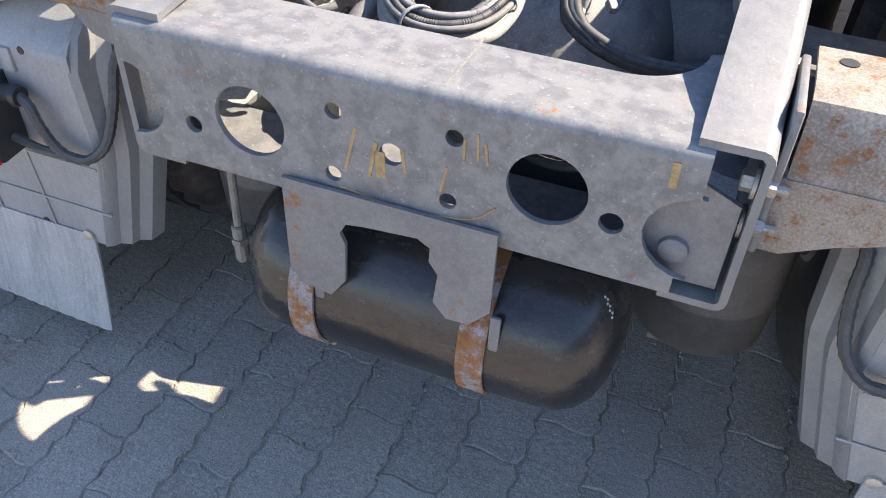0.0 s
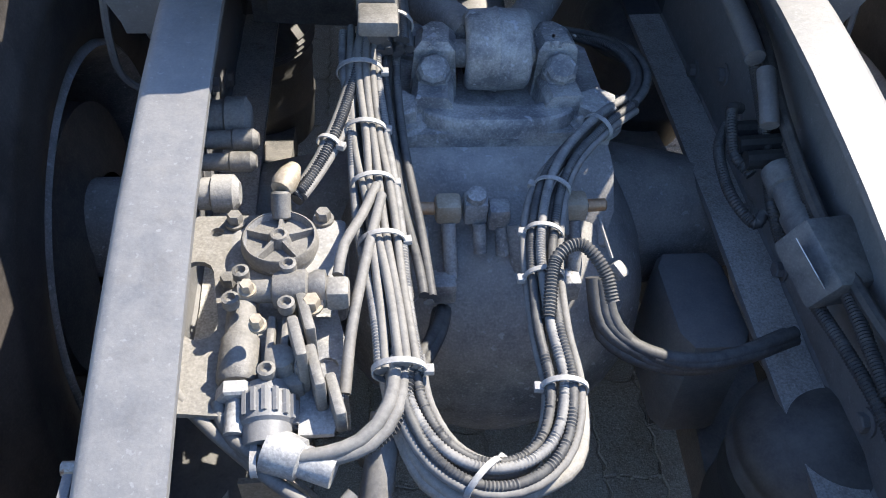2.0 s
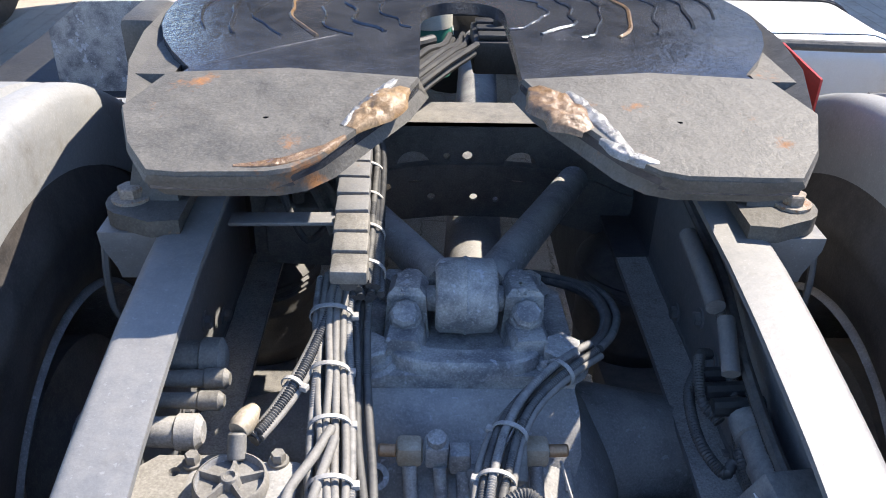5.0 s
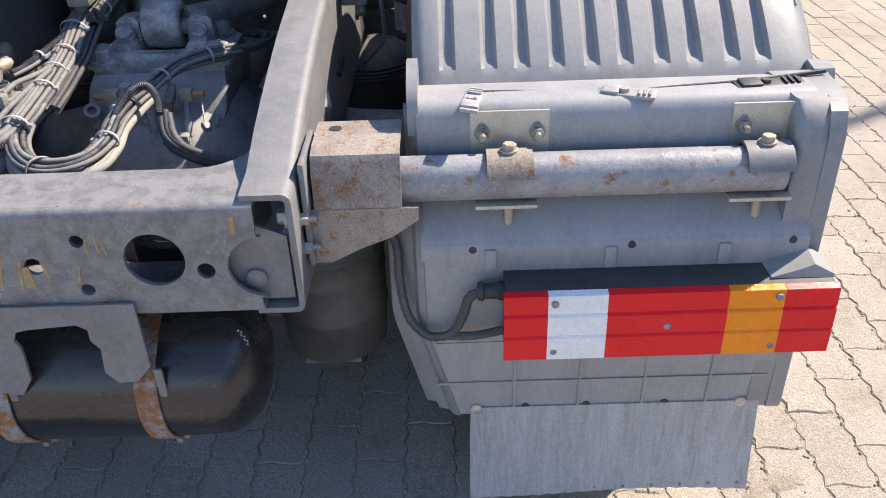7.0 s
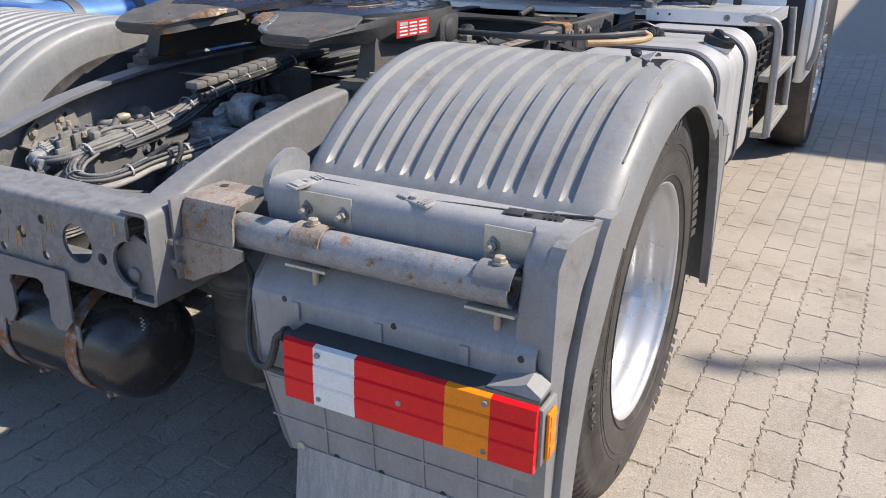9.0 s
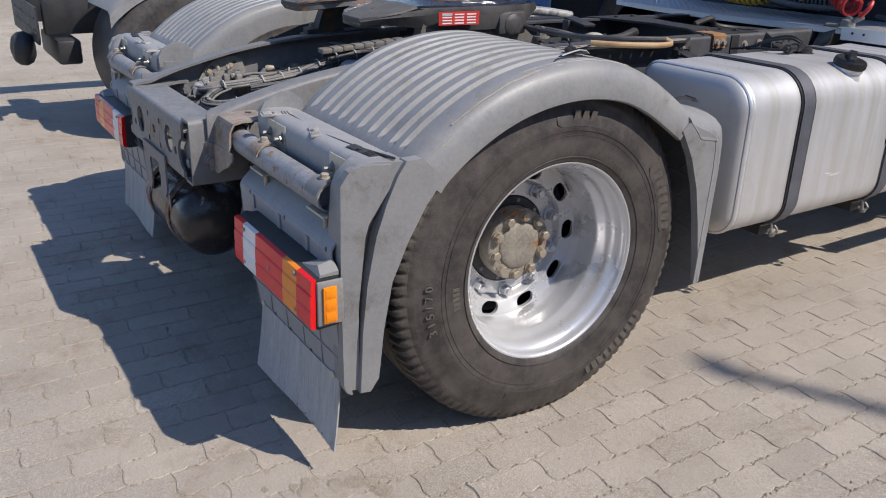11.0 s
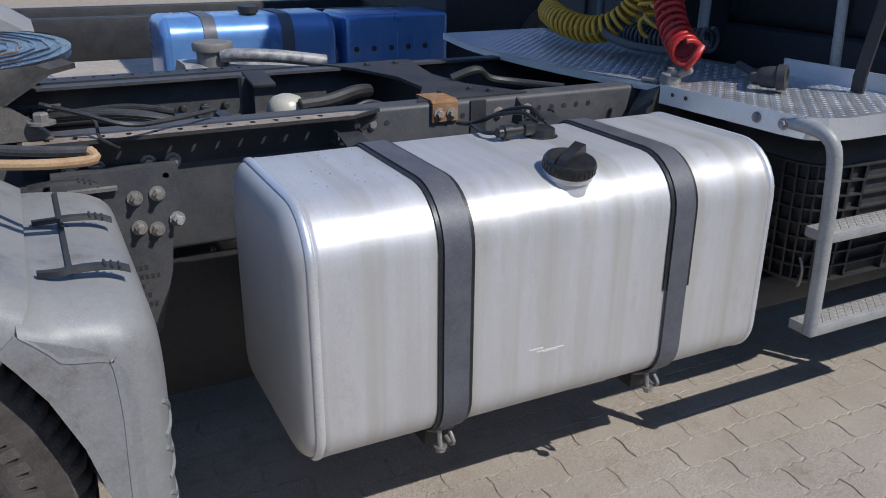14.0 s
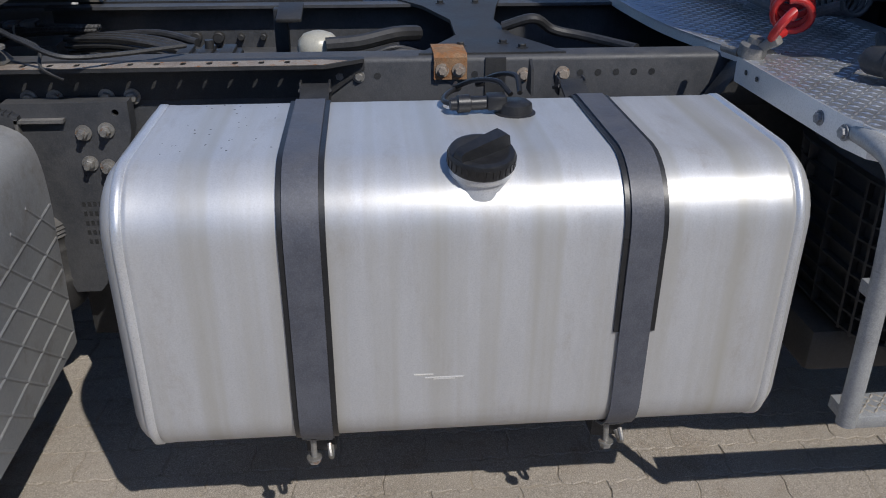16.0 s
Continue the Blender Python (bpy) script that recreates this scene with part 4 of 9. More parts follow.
# bush and the two arms
bm = bmesh.new()
lathe(bm, (-0.029, 0.012, 0.764), (1, 0, 0), [(0.0, 0.030), (0.0, 0.043), (0.005, 0.049), (0.036, 0.0505), (0.039, 0.0525), (0.043, 0.0505), (0.075, 0.049), (0.080, 0.043), (0.080, 0.030)], 40, caps=False)
rod(bm, (-0.07, 0.018, 0.755), (0.09, 0.018, 0.755), 0.018, 16)
link = part("v_link", bm, CAST_GREY, truck, "blue-grey rubber-bushed V-shaped axle link", sharp=50)
bm = bmesh.new()
rod(bm, (-0.016, 0.04, 0.762), (-0.215, 0.50, 0.695), 0.0275, 20)
part("link_arm", bm, CAST, link)
bm = bmesh.new()
rod(bm, (0.04, 0.04, 0.762), (0.235, 0.50, 0.695), 0.0275, 20)
part("link_arm", bm, CAST, link)
# propeller shaft going forward
bm = bmesh.new()
lathe(bm, (0.03, 0.12, 0.49), (0.06, 1, 0.04), [(0, 0.10), (0.06, 0.095), (0.08, 0.07), (0.10, 0.085), (0.13, 0.085), (0.14, 0.055), (0.22, 0.055), (0.24, 0.058), (2.2, 0.058)], 28)
part("propeller_shaft", bm, CAST, truck, "grey propeller shaft under the chassis", sharp=40)
# crossmember ahead of the axle
bm = bmesh.new()
plate(bm, [(-0.36, 0.560), (-0.30, 0.560), (-0.20, 0.618), (-0.10, 0.646), (0.0, 0.657), (0.12, 0.655), (0.22, 0.644), (0.30, 0.620), (0.37, 0.590), (0.47, 0.590), (0.47, 0.86), (-0.36, 0.86)],
      [circle(0.145, 0.765, 0.034), circle(-0.065, 0.765, 0.034), circle(-0.03, 0.70, 0.008), circle(0.055, 0.70, 0.008), circle(0.04, 0.79, 0.01), circle(-0.0, 0.79, 0.007), circle(0.075, 0.76, 0.006), circle(0.10, 0.695, 0.006), circle(-0.12, 0.72, 0.01)], 0.008, Matrix.Translation((0, 0.60, -0.09)) @ PLANE_XZ)
plate(bm, [(-0.36, 0.592), (0.47, 0.592), (0.47, 0.70), (-0.36, 0.70)], [], 0.008, Matrix.Translation((0, 0, 0.762)))
low = smooth_line([(-0.36, 0, 0.557), (-0.30, 0, 0.557), (-0.20, 0, 0.615), (-0.10, 0, 0.643), (0.0, 0, 0.654), (0.12, 0, 0.652), (0.22, 0, 0.641), (0.30, 0, 0.617), (0.37, 0, 0.587), (0.47, 0, 0.587)], 0.02)
rings(bm, [[(p.x, 0.586, p.z), (p.x, 0.602, p.z), (p.x, 0.602, p.z + 0.034), (p.x, 0.586, p.z + 0.030)] for p in low])
part("crossmember", bm, UNDER, truck, "dark arched inner crossmember with holes")
stand(0.02, -0.025, 0.03)
# air springs on their trailing beams
for s in (1, -1):
    for y, z0, z1 in ((-0.42, 0.285, 0.60), (0.525, 0.30, 0.60)):
        bm = bmesh.new()
        h = z1 - z0
        lathe(bm, (0.392 if y < 0 else 0.415, y, z0), (0, 0, 1), [(d, r * (0.86 if y < 0 else 1)) for d, r in ((0, 0.10), (0.01, 0.116), (0.09, 0.122), (0.095, 0.1245), (0.10, 0.122), (0.175, 0.123), (0.18, 0.1255), (0.185, 0.123), (h - 0.086, 0.126), (h - 0.082, 0.131), (h - 0.077, 0.127), (h - 0.072, 0.132), (h - 0.067, 0.128), (h - 0.062, 0.132), (h - 0.057, 0.127), (h - 0.052, 0.129), (h - 0.035, 0.115), (h - 0.012, 0.08), (h, 0.04))], 40)
        part("air_spring", bm, AIRBAG, truck, "black rubber air spring bellows", side=s, sharp=60)
    bm = bmesh.new()
    rings(bm, [[(xx, y, zz) for xx, zz in ((0.33, z - h), (0.44, z - h), (0.44, z + h), (0.33, z + h))] for y, z, h in ((-0.47, 0.28, 0.025), (-0.35, 0.29, 0.035), (-0.1, 0.34, 0.05), (0.2, 0.34, 0.05), (0.45, 0.33, 0.03))])
    part("axle_beam_arm", bm, UNDER, truck, side=s)
    bm = bmesh.new()
    rings(bm, [[(0.305 + w * u, -0.19 + d * v, z) for u, v in ((-0.7, -1), (0.7, -1), (1, -0.7), (1, 0.7), (0.7, 1), (-0.7, 1), (-1, 0.7), (-1, -0.7))] for w, d, z in ((0.044, 0.082, 0.36), (0.05, 0.088, 0.38), (0.05, 0.088, 0.535), (0.045, 0.082, 0.552), (0.03, 0.06, 0.558))])
    part("spring_seat", bm, INNER, truck, "dusty grey cast block on the axle", side=s, sharp=50)

stand()
# small cylinder added low behind the rear air tank, occluding a bright ground patch
bm = bmesh.new()
lathe(bm, (-0.30, -0.50, 0.27), (0.28, 0.08, 0.06), [(0, 0.02), (0.02, 0.05), (0.05, 0.062), (0.25, 0.062), (0.28, 0.05), (0.30, 0.02)], 28)
part("small_reservoir", bm, BLACK_TANK, truck, "small black cylinder added under the frame as an occluder", sharp=60)

# ---- mudguards ----
ARCH = [(-0.478, 0.822), (-0.455, 0.853), (-0.41, 0.893), (-0.35, 0.937), (-0.28, 0.978), (-0.20, 1.013), (-0.11, 1.038), (-0.02, 1.051), (0.07, 1.053), (0.16, 1.043), (0.24, 1.022), (0.32, 0.987), (0.39, 0.945), (0.44, 0.912), (0.478, 0.886)]
GROOVES = [0.632, 0.70, 0.754, 0.811, 0.868, 0.923, 0.982, 1.035, 1.096, 1.146]


def arch_at(f):
    line = smooth_line([(0, y, z) for y, z in ARCH], 0.02)
    i = f * (len(line) - 1)
    k = min(int(i), len(line) - 2)
    return line[k].lerp(line[k + 1], i - k)


def barrel():
    """The domed middle piece: ten pressed grooves along it, a rolled outer edge with a skirt, and an inner skirt."""
    bm = bmesh.new()
    xs = [(0.572, 0.12), (0.572, 0.05), (0.574, 0.02), (0.582, 0.006), (0.596, 0.0)]
    g = 0.0095
    for x in GROOVES:
        xs += [(x - g - 0.004, 0.0), (x - g + 0.002, "g"), (x + g - 0.002, "g"), (x + g + 0.004, 0.0)]
    xs += [(1.185, 0.0), (1.208, 0.004), (1.226, 0.012), (1.238, 0.026), (1.246, 0.05), (1.25, 0.085), (1.248, 0.098), (1.238, 0.102)]
    n = 56
    loops = []
    line = [arch_at(k / n) for k in range(n + 1)]
    for k, p in enumerate(line):
        a, b = line[max(k - 1, 0)], line[min(k + 1, n)]
        d = (b - a).normalized()
        inward = Vector((0, d.z, -d.y))
        f = k / n
        depth = 0.012 * max(0.0, min(1.0, (f - 0.055) / 0.02)) * max(0.0, min(1.0, (0.80 - f) / 0.10))
        loop = []
        for x, off in xs:
            o = depth if off == "g" else off
            q = p + inward * o
            loop.append((x, q.y, q.z))
        loops.append(loop)
    rings(bm, loops, caps=False, closed=False)
    bmesh.ops.recalc_face_normals(bm, faces=bm.faces)
    bm.normal_update()
    if sum(f.normal.z for f in bm.faces) < 0:
        bmesh.ops.reverse_faces(bm, faces=bm.faces)
    return shell(bm, 0.004)


def rear_panel():
    """Lower rear piece: a rounded shelf, a recess for the support tube, a sloping step and a flat apron."""
    bm = bmesh.new()
    line = [(-0.45, 0.838), (-0.48, 0.856), (-0.52, 0.866), (-0.57, 0.868), (-0.588, 0.862), (-0.598, 0.848), (-0.602, 0.828), (-0.598, 0.78), (-0.588, 0.753), (-0.582, 0.736), (-0.592, 0.725), (-0.625, 0.698), (-0.655, 0.670), (-0.664, 0.657), (-0.667, 0.642), (-0.661, 0.541), (-0.652, 0.414), (-0.642, 0.274)]
    line = [(p.y, p.z) for p in smooth_line([(0, y, z) for y, z in line], 0.012)]
    strip(bm, line, -0.005, 0.585, 1.165)
    for v in bm.verts:
        if v.co.x < 0.6 and v.co.z < 0.46:
            v.co.x += (0.46 - v.co.z) * 0.25
    return bm


def cheek():
    """Outboard rounded column that closes the recess."""
    bm = bmesh.new()
    outline = [(-0.445, 0.83), (-0.48, 0.858), (-0.56, 0.862), (-0.60, 0.855), (-0.625, 0.835), (-0.640, 0.80), (-0.643, 0.70), (-0.645, 0.50), (-0.640, 0.286), (-0.625, 0.268), (-0.60, 0.268), (-0.60, 0.5), (-0.58, 0.70), (-0.52, 0.80)]
    extrude_x(bm, outline, 1.140, 1.236)
    inner = [e for e in bm.edges if all(v.co.x < 1.145 and v.co.y < -0.59 for v in e.verts)]
    bmesh.ops.bevel(bm, geom=inner, offset=0.028, segments=4, affect="EDGES", profile=0.5, clamp_overlap=True)
    return bm


def draw_in(bm):
    """Rounds the outer side inwards towards the tail."""
    for v in bm.verts:
        t = max(0.0, min(1.2, (-0.45 - v.co.y) / 0.195))
        v.co.x -= 0.034 * t ** 1.35 * max(0.0, min(1.0, (v.co.x - 1.15) / 0.07))
    return bm


def side_plate(front):
    if front:
        out = [(-0.384, 0.808), (-0.448, 0.864), (-0.488, 0.862), (-0.510, 0.826), (-0.537, 0.76), (-0.562, 0.68), (-0.584, 0.56), (-0.596, 0.43), (-0.603, 0.264), (-0.578, 0.264), (-0.556, 0.30), (-0.543, 0.435), (-0.522, 0.56), (-0.482, 0.66), (-0.435, 0.745)]
        x0, x1 = 1.215, 1.249
    else:
        out = [(-0.522, 0.856), (-0.59, 0.858), (-0.622, 0.845), (-0.642, 0.812), (-0.645, 0.60), (-0.642, 0.286), (-0.635, 0.266), (-0.621, 0.258), (-0.626, 0.33), (-0.620, 0.48), (-0.600, 0.63), (-0.568, 0.745), (-0.540, 0.815)]
        x0, x1 = 1.215, 1.243
    bm = bmesh.new()
    plate(bm, out, [], x1 - x0, Matrix.Translation((x0, 0, 0)) @ PLANE_YZ)
    edges = [e for e in bm.edges if len(e.link_faces) == 2 and all(v.co.x > x1 - 0.001 for v in e.verts) and e.calc_face_angle(0) > 0.5]
    bmesh.ops.bevel(bm, geom=edges, offset=0.006, segments=2, affect="EDGES", profile=0.5)
    return bm


SHIELD = [(0.46, 0.884), (0.50, 0.884), (0.57, 0.876), (0.615, 0.862), (0.645, 0.838), (0.660, 0.79), (0.665, 0.70), (0.662, 0.60), (0.657, 0.45), (0.652, 0.32)]


def front_panel():
    """Front lower piece: a curved shield ahead of the wheel that rounds into the outer skirt."""
    bm = bmesh.new()
    line = [(p.y, p.z) for p in smooth_line([(0, y, z) for y, z in SHIELD], 0.015)]
    turn = [(0.60, 0.0), (0.80, 0.0), (1.00, 0.0), (1.14, 0.001), (1.18, 0.005), (1.205, 0.012), (1.226, 0.024), (1.242, 0.040), (1.252, 0.060), (1.2555, 0.082)]
    loops = []
    for i, (y, z) in enumerate(line):
        a, b = line[max(i - 1, 0)], line[min(i + 1, len(line) - 1)]
        d = Vector((b[0] - a[0], b[1] - a[1])).normalized()
        ease = min(1.0, max(0.2, (y - 0.43) / 0.09))
        loops.append([(x, y + d.y * k * ease, z - d.x * k * ease) for x, k in turn])
    rings(bm, loops, caps=False, closed=False)
    return shell(bm, 0.005)


def front_skirt():
    """Outer skirt; its front edge runs into the rounded corner of the shield."""
    bm = bmesh.new()
    out = [(0.428, 0.835), (0.455, 0.858), (0.50, 0.838), (0.545, 0.820), (0.578, 0.800), (0.598, 0.765), (0.607, 0.70), (0.604, 0.60), (0.599, 0.45), (0.594, 0.345), (0.588, 0.325), (0.574, 0.42), (0.552, 0.53), (0.522, 0.65), (0.484, 0.745), (0.448, 0.805)]
    plate(bm, out, [], 0.0265, Matrix.Translation((1.2275, 0, 0)) @ PLANE_YZ)
    return bm


def mudguard(s):
    stand(0.0015, -0.004, 0.010, sx=1.025)
    guard = part("mudguard", barrel(), FENDER, truck, "grey ribbed plastic mudguard dome, scuffed outside", side=s, sharp=38)
    stand(-0.025, 0, 0, sx=1.065)
    part("rear_panel", rear_panel(), FENDER_LOW, guard, side=s, sharp=50)
    stand(0.032, -0.008, 0.006)
    part("cheek", draw_in(cheek()), FENDER, guard, side=s, sharp=40)
    part("side_plate", draw_in(side_plate(True)), FENDER, guard, side=s)
    part("side_plate", draw_in(side_plate(False)), FENDER, guard, side=s)
    step = bmesh.new()
    plate(step, [(-0.485, 0.850), (-0.560, 0.845), (-0.600, 0.74), (-0.632, 0.56), (-0.634, 0.27), (-0.580, 0.27), (-0.570, 0.45), (-0.545, 0.66), (-0.505, 0.80)], [], 0.006, Matrix.Translation((1.192, 0, 0)) @ PLANE_YZ)
    part("side_step", draw_in(step), FENDER, guard, side=s)
    part("front_panel", front_panel(), FENDER, guard, side=s, sharp=50)
    part("front_skirt", front_skirt(), FENDER, guard, side=s)
    # diamond grid raised on the front shield
    fz, fy = [q[1] for q in SHIELD[4:]][::-1], [q[0] for q in SHIELD[4:]][::-1]
    for slope, pitch in ((-0.12, 0.082), (0.83, 0.090)):
        for k in range(-8, 12):
            pts = []
            for i in range(41):
                x = 0.61 + 0.605 * i / 40
                z = 0.36 + pitch * k + slope * (x - 0.61)
                if 0.325 < z < 0.745 - 0.10 * (x - 0.6):
                    pts.append((x, float(np.interp(z, fz, fy)) - float(np.interp(x, [1.14, 1.18, 1.205, 1.226], [0.001, 0.005, 0.012, 0.024])) - 0.001, z))
            if len(pts) > 4:
                part("shield_rib", sweep(bmesh.new(), pts, 0.0050, 7, 0.02), FENDER, guard, side=s)
    stand(-0.025, -0.020, -0.010, sx=1.065, sz=1.06)
    # folded inner return of the rear panel, with two long ridges
    ys = [(0.268, -0.622), (0.40, -0.632), (0.52, -0.640), (0.60, -0.645), (0.642, -0.632), (0.70, -0.565), (0.745, -0.572), (0.80, -0.576), (0.835, -0.565)]
    bm = bmesh.new()
    rows = []
    for k in range(25):
        z = 0.268 + 0.532 * k / 24
        y = float(np.interp(z, [q[0] for q in ys], [q[1] for q in ys]))
        back = -0.50 if z > 0.66 else -0.50 - 0.06 * min(1, (0.66 - z) / 0.2)
        cut = max(0.0, 0.46 - z) * 0.25
        fold = 1.0 if z < 0.62 else max(0.15, 1 - (z - 0.62) / 0.08)
        rows.append([(0.590 + cut, y, z), (0.580 + cut, y + 0.006, z), (0.574 + cut, y + (back - y) * 0.28, z), (0.574 - 0.018 * fold + cut, y + (back - y) * 0.38, z), (0.574 - 0.022 * fold + cut, y + (back - y) * 0.62, z), (0.574 - 0.040 * fold + cut, y + (back - y) * 0.74, z), (0.574 - 0.044 * fold + cut, back + 0.01, z)])
    rings(bm, rows, caps=False, closed=False)
    part("inner_return", shell(bm, 0.004), FENDER, guard, side=s, sharp=40)
    bm = bmesh.new()
    rings(bm, [[(0.572, y, z), (0.588, y, z), (0.588, y2, z2), (0.572, y2, z2)] for y, z, y2, z2 in ((-0.44, 0.84, -0.44, 0.79), (-0.47, 0.864, -0.47, 0.79), (-0.50, 0.869, -0.50, 0.79), (-0.53, 0.859, -0.53, 0.785), (-0.56, 0.844, -0.56, 0.78), (-0.575, 0.82, -0.574, 0.78))])
    part("inner_ear", bm, FENDER, guard, side=s)
    # ribs of the apron
    for z in (0.345, 0.435):
        bm = bmesh.new()
        y = -0.623 - (z - 0.27) * 0.06
        box(bm, 0.60, 1.155, y - 0.0035, y + 0.002, z - 0.002, z + 0.002)
        part("apron_rib", bm, FENDER_LOW, guard, side=s)
    for x in (0.73, 0.84, 0.95, 1.06):
        bm = bmesh.new()
        rings(bm, [[(x + dx, y - dy, z) for dx, dy in ((-0.002, -0.002), (0.002, -0.002), (0.002, 0.0035), (-0.002, 0.0035))] for y, z in ((-0.6225, 0.272), (-0.6405, 0.54))])
        part("apron_rib", bm, FENDER_LOW, guard, side=s)
    for x in (0.68, 0.86, 1.03):
        bm = bmesh.new()
        box(bm, x, x + 0.018, -0.652, -0.644, 0.585, 0.622, 0.002)
        part("apron_lug", bm, FENDER_LOW, guard, side=s)
    for x, z, y in ((0.662, 0.621, -0.6455), (0.90, 0.622, -0.6455), (1.14, 0.622, -0.6455), (0.75, 0.285, -0.6245), (0.855, 0.285, -0.6245), (0.99, 0.285, -0.6245)):
        bm = bmesh.new()
        lathe(bm, (x, y, z), (0, -1, 0), [(0, 0.007), (0.0015, 0.006)], 14)
        part("screw_hole", bm, BLACK, guard, side=s)
    for x in (0.665, 1.12):
        bm = bmesh.new()
        lathe(bm, (x, -0.624, 0.283), (0, -1, 0), [(0, 0.011), (0.005, 0.010), (0.007, 0.004)], 14)
        part("push_rivet", bm, ZINC, guard, side=s)
    # pressed windows in the upper face
    for x in (0.80, 0.85, 0.92, 0.97):
        bm = bmesh.new()
        box(bm, x, x + 0.03, -0.5785, -0.573, 0.772, 0.805, 0.002)
        part("pressed_window", bm, FENDER_LOW, guard, side=s)
    # slotted zinc plates with nuts
    for x in (0.72, 1.098):
        bm = bmesh.new()
        plate(bm, [(x - 0.057, 0.745), (x + 0.057, 0.745), (x + 0.057, 0.818), (x - 0.057, 0.818)], [slot(x - 0.04, 0.785, 0.034, 0.012, 5, math.pi / 2), slot(x + 0.04, 0.785, 0.034, 0.012, 5, math.pi / 2)], 0.004, Matrix.Translation((0, -0.579, 0)) @ PLANE_XZ)
        zp = part("mounting_plate", bm, ZINC, guard, "yellowed zinc mounting plate", side=s)
        for dx in (-0.04, 0.04):
            bm = bmesh.new()
            hexbolt(bm, (x + dx, -0.583, 0.785), (0, -1, 0), 0.0095, 0.012, 0.012)
            rod(bm, (x + dx, -0.583, 0.785), (x + dx, -0.607, 0.785), 0.005, 8)
            part("plate_nut", bm, BOLT, guard, side=s)
        bm = bmesh.new()
        box(bm, x - 0.052, x + 0.052, -0.60, -0.575, 0.738, 0.745, 0.002)
        part("plate_foot", bm, ZINC, guard, side=s)
    stand(-0.025, -0.045, 0.008, sx=1.065)
    # rubber straps and their buckles over the joint
    strap = part("retaining_strap", sweep(bmesh.new(), [(0.655, -0.535, 0.853), (0.67, -0.505, 0.858), (0.75, -0.503, 0.857), (0.85, -0.510, 0.856), (0.893, -0.515, 0.856), (0.96, -0.507, 0.858), (1.05, -0.497, 0.859), (1.12, -0.487, 0.861), (1.20, -0.47, 0.863)], 0.0035, 6), BLACK, guard, "black rubber retaining cord", side=s)
    for x, y, turn, ln in ((0.667, -0.535, 1.40, 0.088), (0.893, -0.525, -0.35, 0.085), (1.105, -0.505, 0.10, 0.105)):
        bm = bmesh.new()
        m = Matrix.Translation((x, y, 0.859)) @ Matrix.Rotation(turn, 4, "Z") @ Matrix.Rotation(0.12, 4, "X")
        obox(bm, m, ln, 0.027, 0.006, 0.002)
        obox(bm, m @ Matrix.Translation((-ln * 0.28, 0, 0.004)), ln * 0.3, 0.026, 0.006, 0.002)
        for k in range(3):
            obox(bm, m @ Matrix.Translation((ln * (0.22 + 0.09 * k), 0, 0.0045)), 0.0035, 0.02, 0.004)
        lathe(bm, m @ Vector((-ln * 0.05, 0, 0.002)), (0, 0, 1), [(0, 0.008), (0.006, 0.007)], 10)
        part("buckle", bm, BLACK if x > 1 else TIE, guard, "black rubber buckle" if x > 1 else "dusty grey buckle", side=s)
    stand()
    # front straps over the open joint between dome and shield
    part("panel_joint", box(bmesh.new(), 0.655, 1.13, 0.532, 0.541, 0.886, 0.8915), BLACK, guard, "dark open joint", side=s)
    for x, bow in ((0.622, 0.004), (0.872, 0.008), (1.142, 0.010)):
        line = smooth_line([(x - bow, 0.488, 0.897), (x + bow, 0.52, 0.902), (x + bow * 0.6, 0.555, 0.902), (x, 0.60, 0.896), (x, 0.626, 0.886)], 0.01)
        bm = bmesh.new()
        rings(bm, [[(p.x + u * w, p.y, p.z + v) for u, v in ((-1, -0.004), (1, -0.004), (0.8, 0.004), (-0.8, 0.004))] for p, w in zip(line, [0.007 + 0.004 * min(1, i / 6) for i in range(len(line))])])
        buckle = part("buckle", bm, BLACK, guard, "black rubber buckle", side=s)
        for k in range(3):
            part("buckle_rib", obox(bmesh.new(), Matrix.Translation((x, 0.588 + 0.011 * k, 0.9025 - 0.0035 * k)), 0.024, 0.004, 0.006, 0.001), BLACK, buckle, side=s)
    stand(-0.025, -0.020, -0.010, sx=1.065, sz=1.06)
    # flap
    bm = bmesh.new()
    n = 36
    loops = []
    for k in range(9):
        f = k / 8
        z = 0.285 - 0.197 * f
        loop = []
        for i in range(n + 1):
            u = i / n
            x = 0.655 + 0.498 * u
            y = -0.622 - 0.022 * f ** 1.5 - 0.006 * math.sin(u * 5 + 1) * f - 0.0022 * (1 if i % 2 else 0) * (0.15 < f)
            loop.append((x + 0.006 * f * (u - 0.5), y, z + 0.004 * math.sin(u * 4) * f))
        loops.append(loop)
    rings(bm, loops, caps=False, closed=False)
    shell(bm, 0.005)
    part("mud_flap", bm, FLAP, guard, "chalky grey ribbed rubber mud flap", side=s, sharp=25)
    for k in range(10):
        x = 0.67 + 0.052 * k
        part("flap_rivet", rod(bmesh.new(), (x, -0.646, 0.10), (x, -0.648, 0.10), 0.003, 8), CAST, guard, side=s)
    stand()
    return guard


guard_r = mudguard(1)
guard_l = mudguard(-1)
stand()
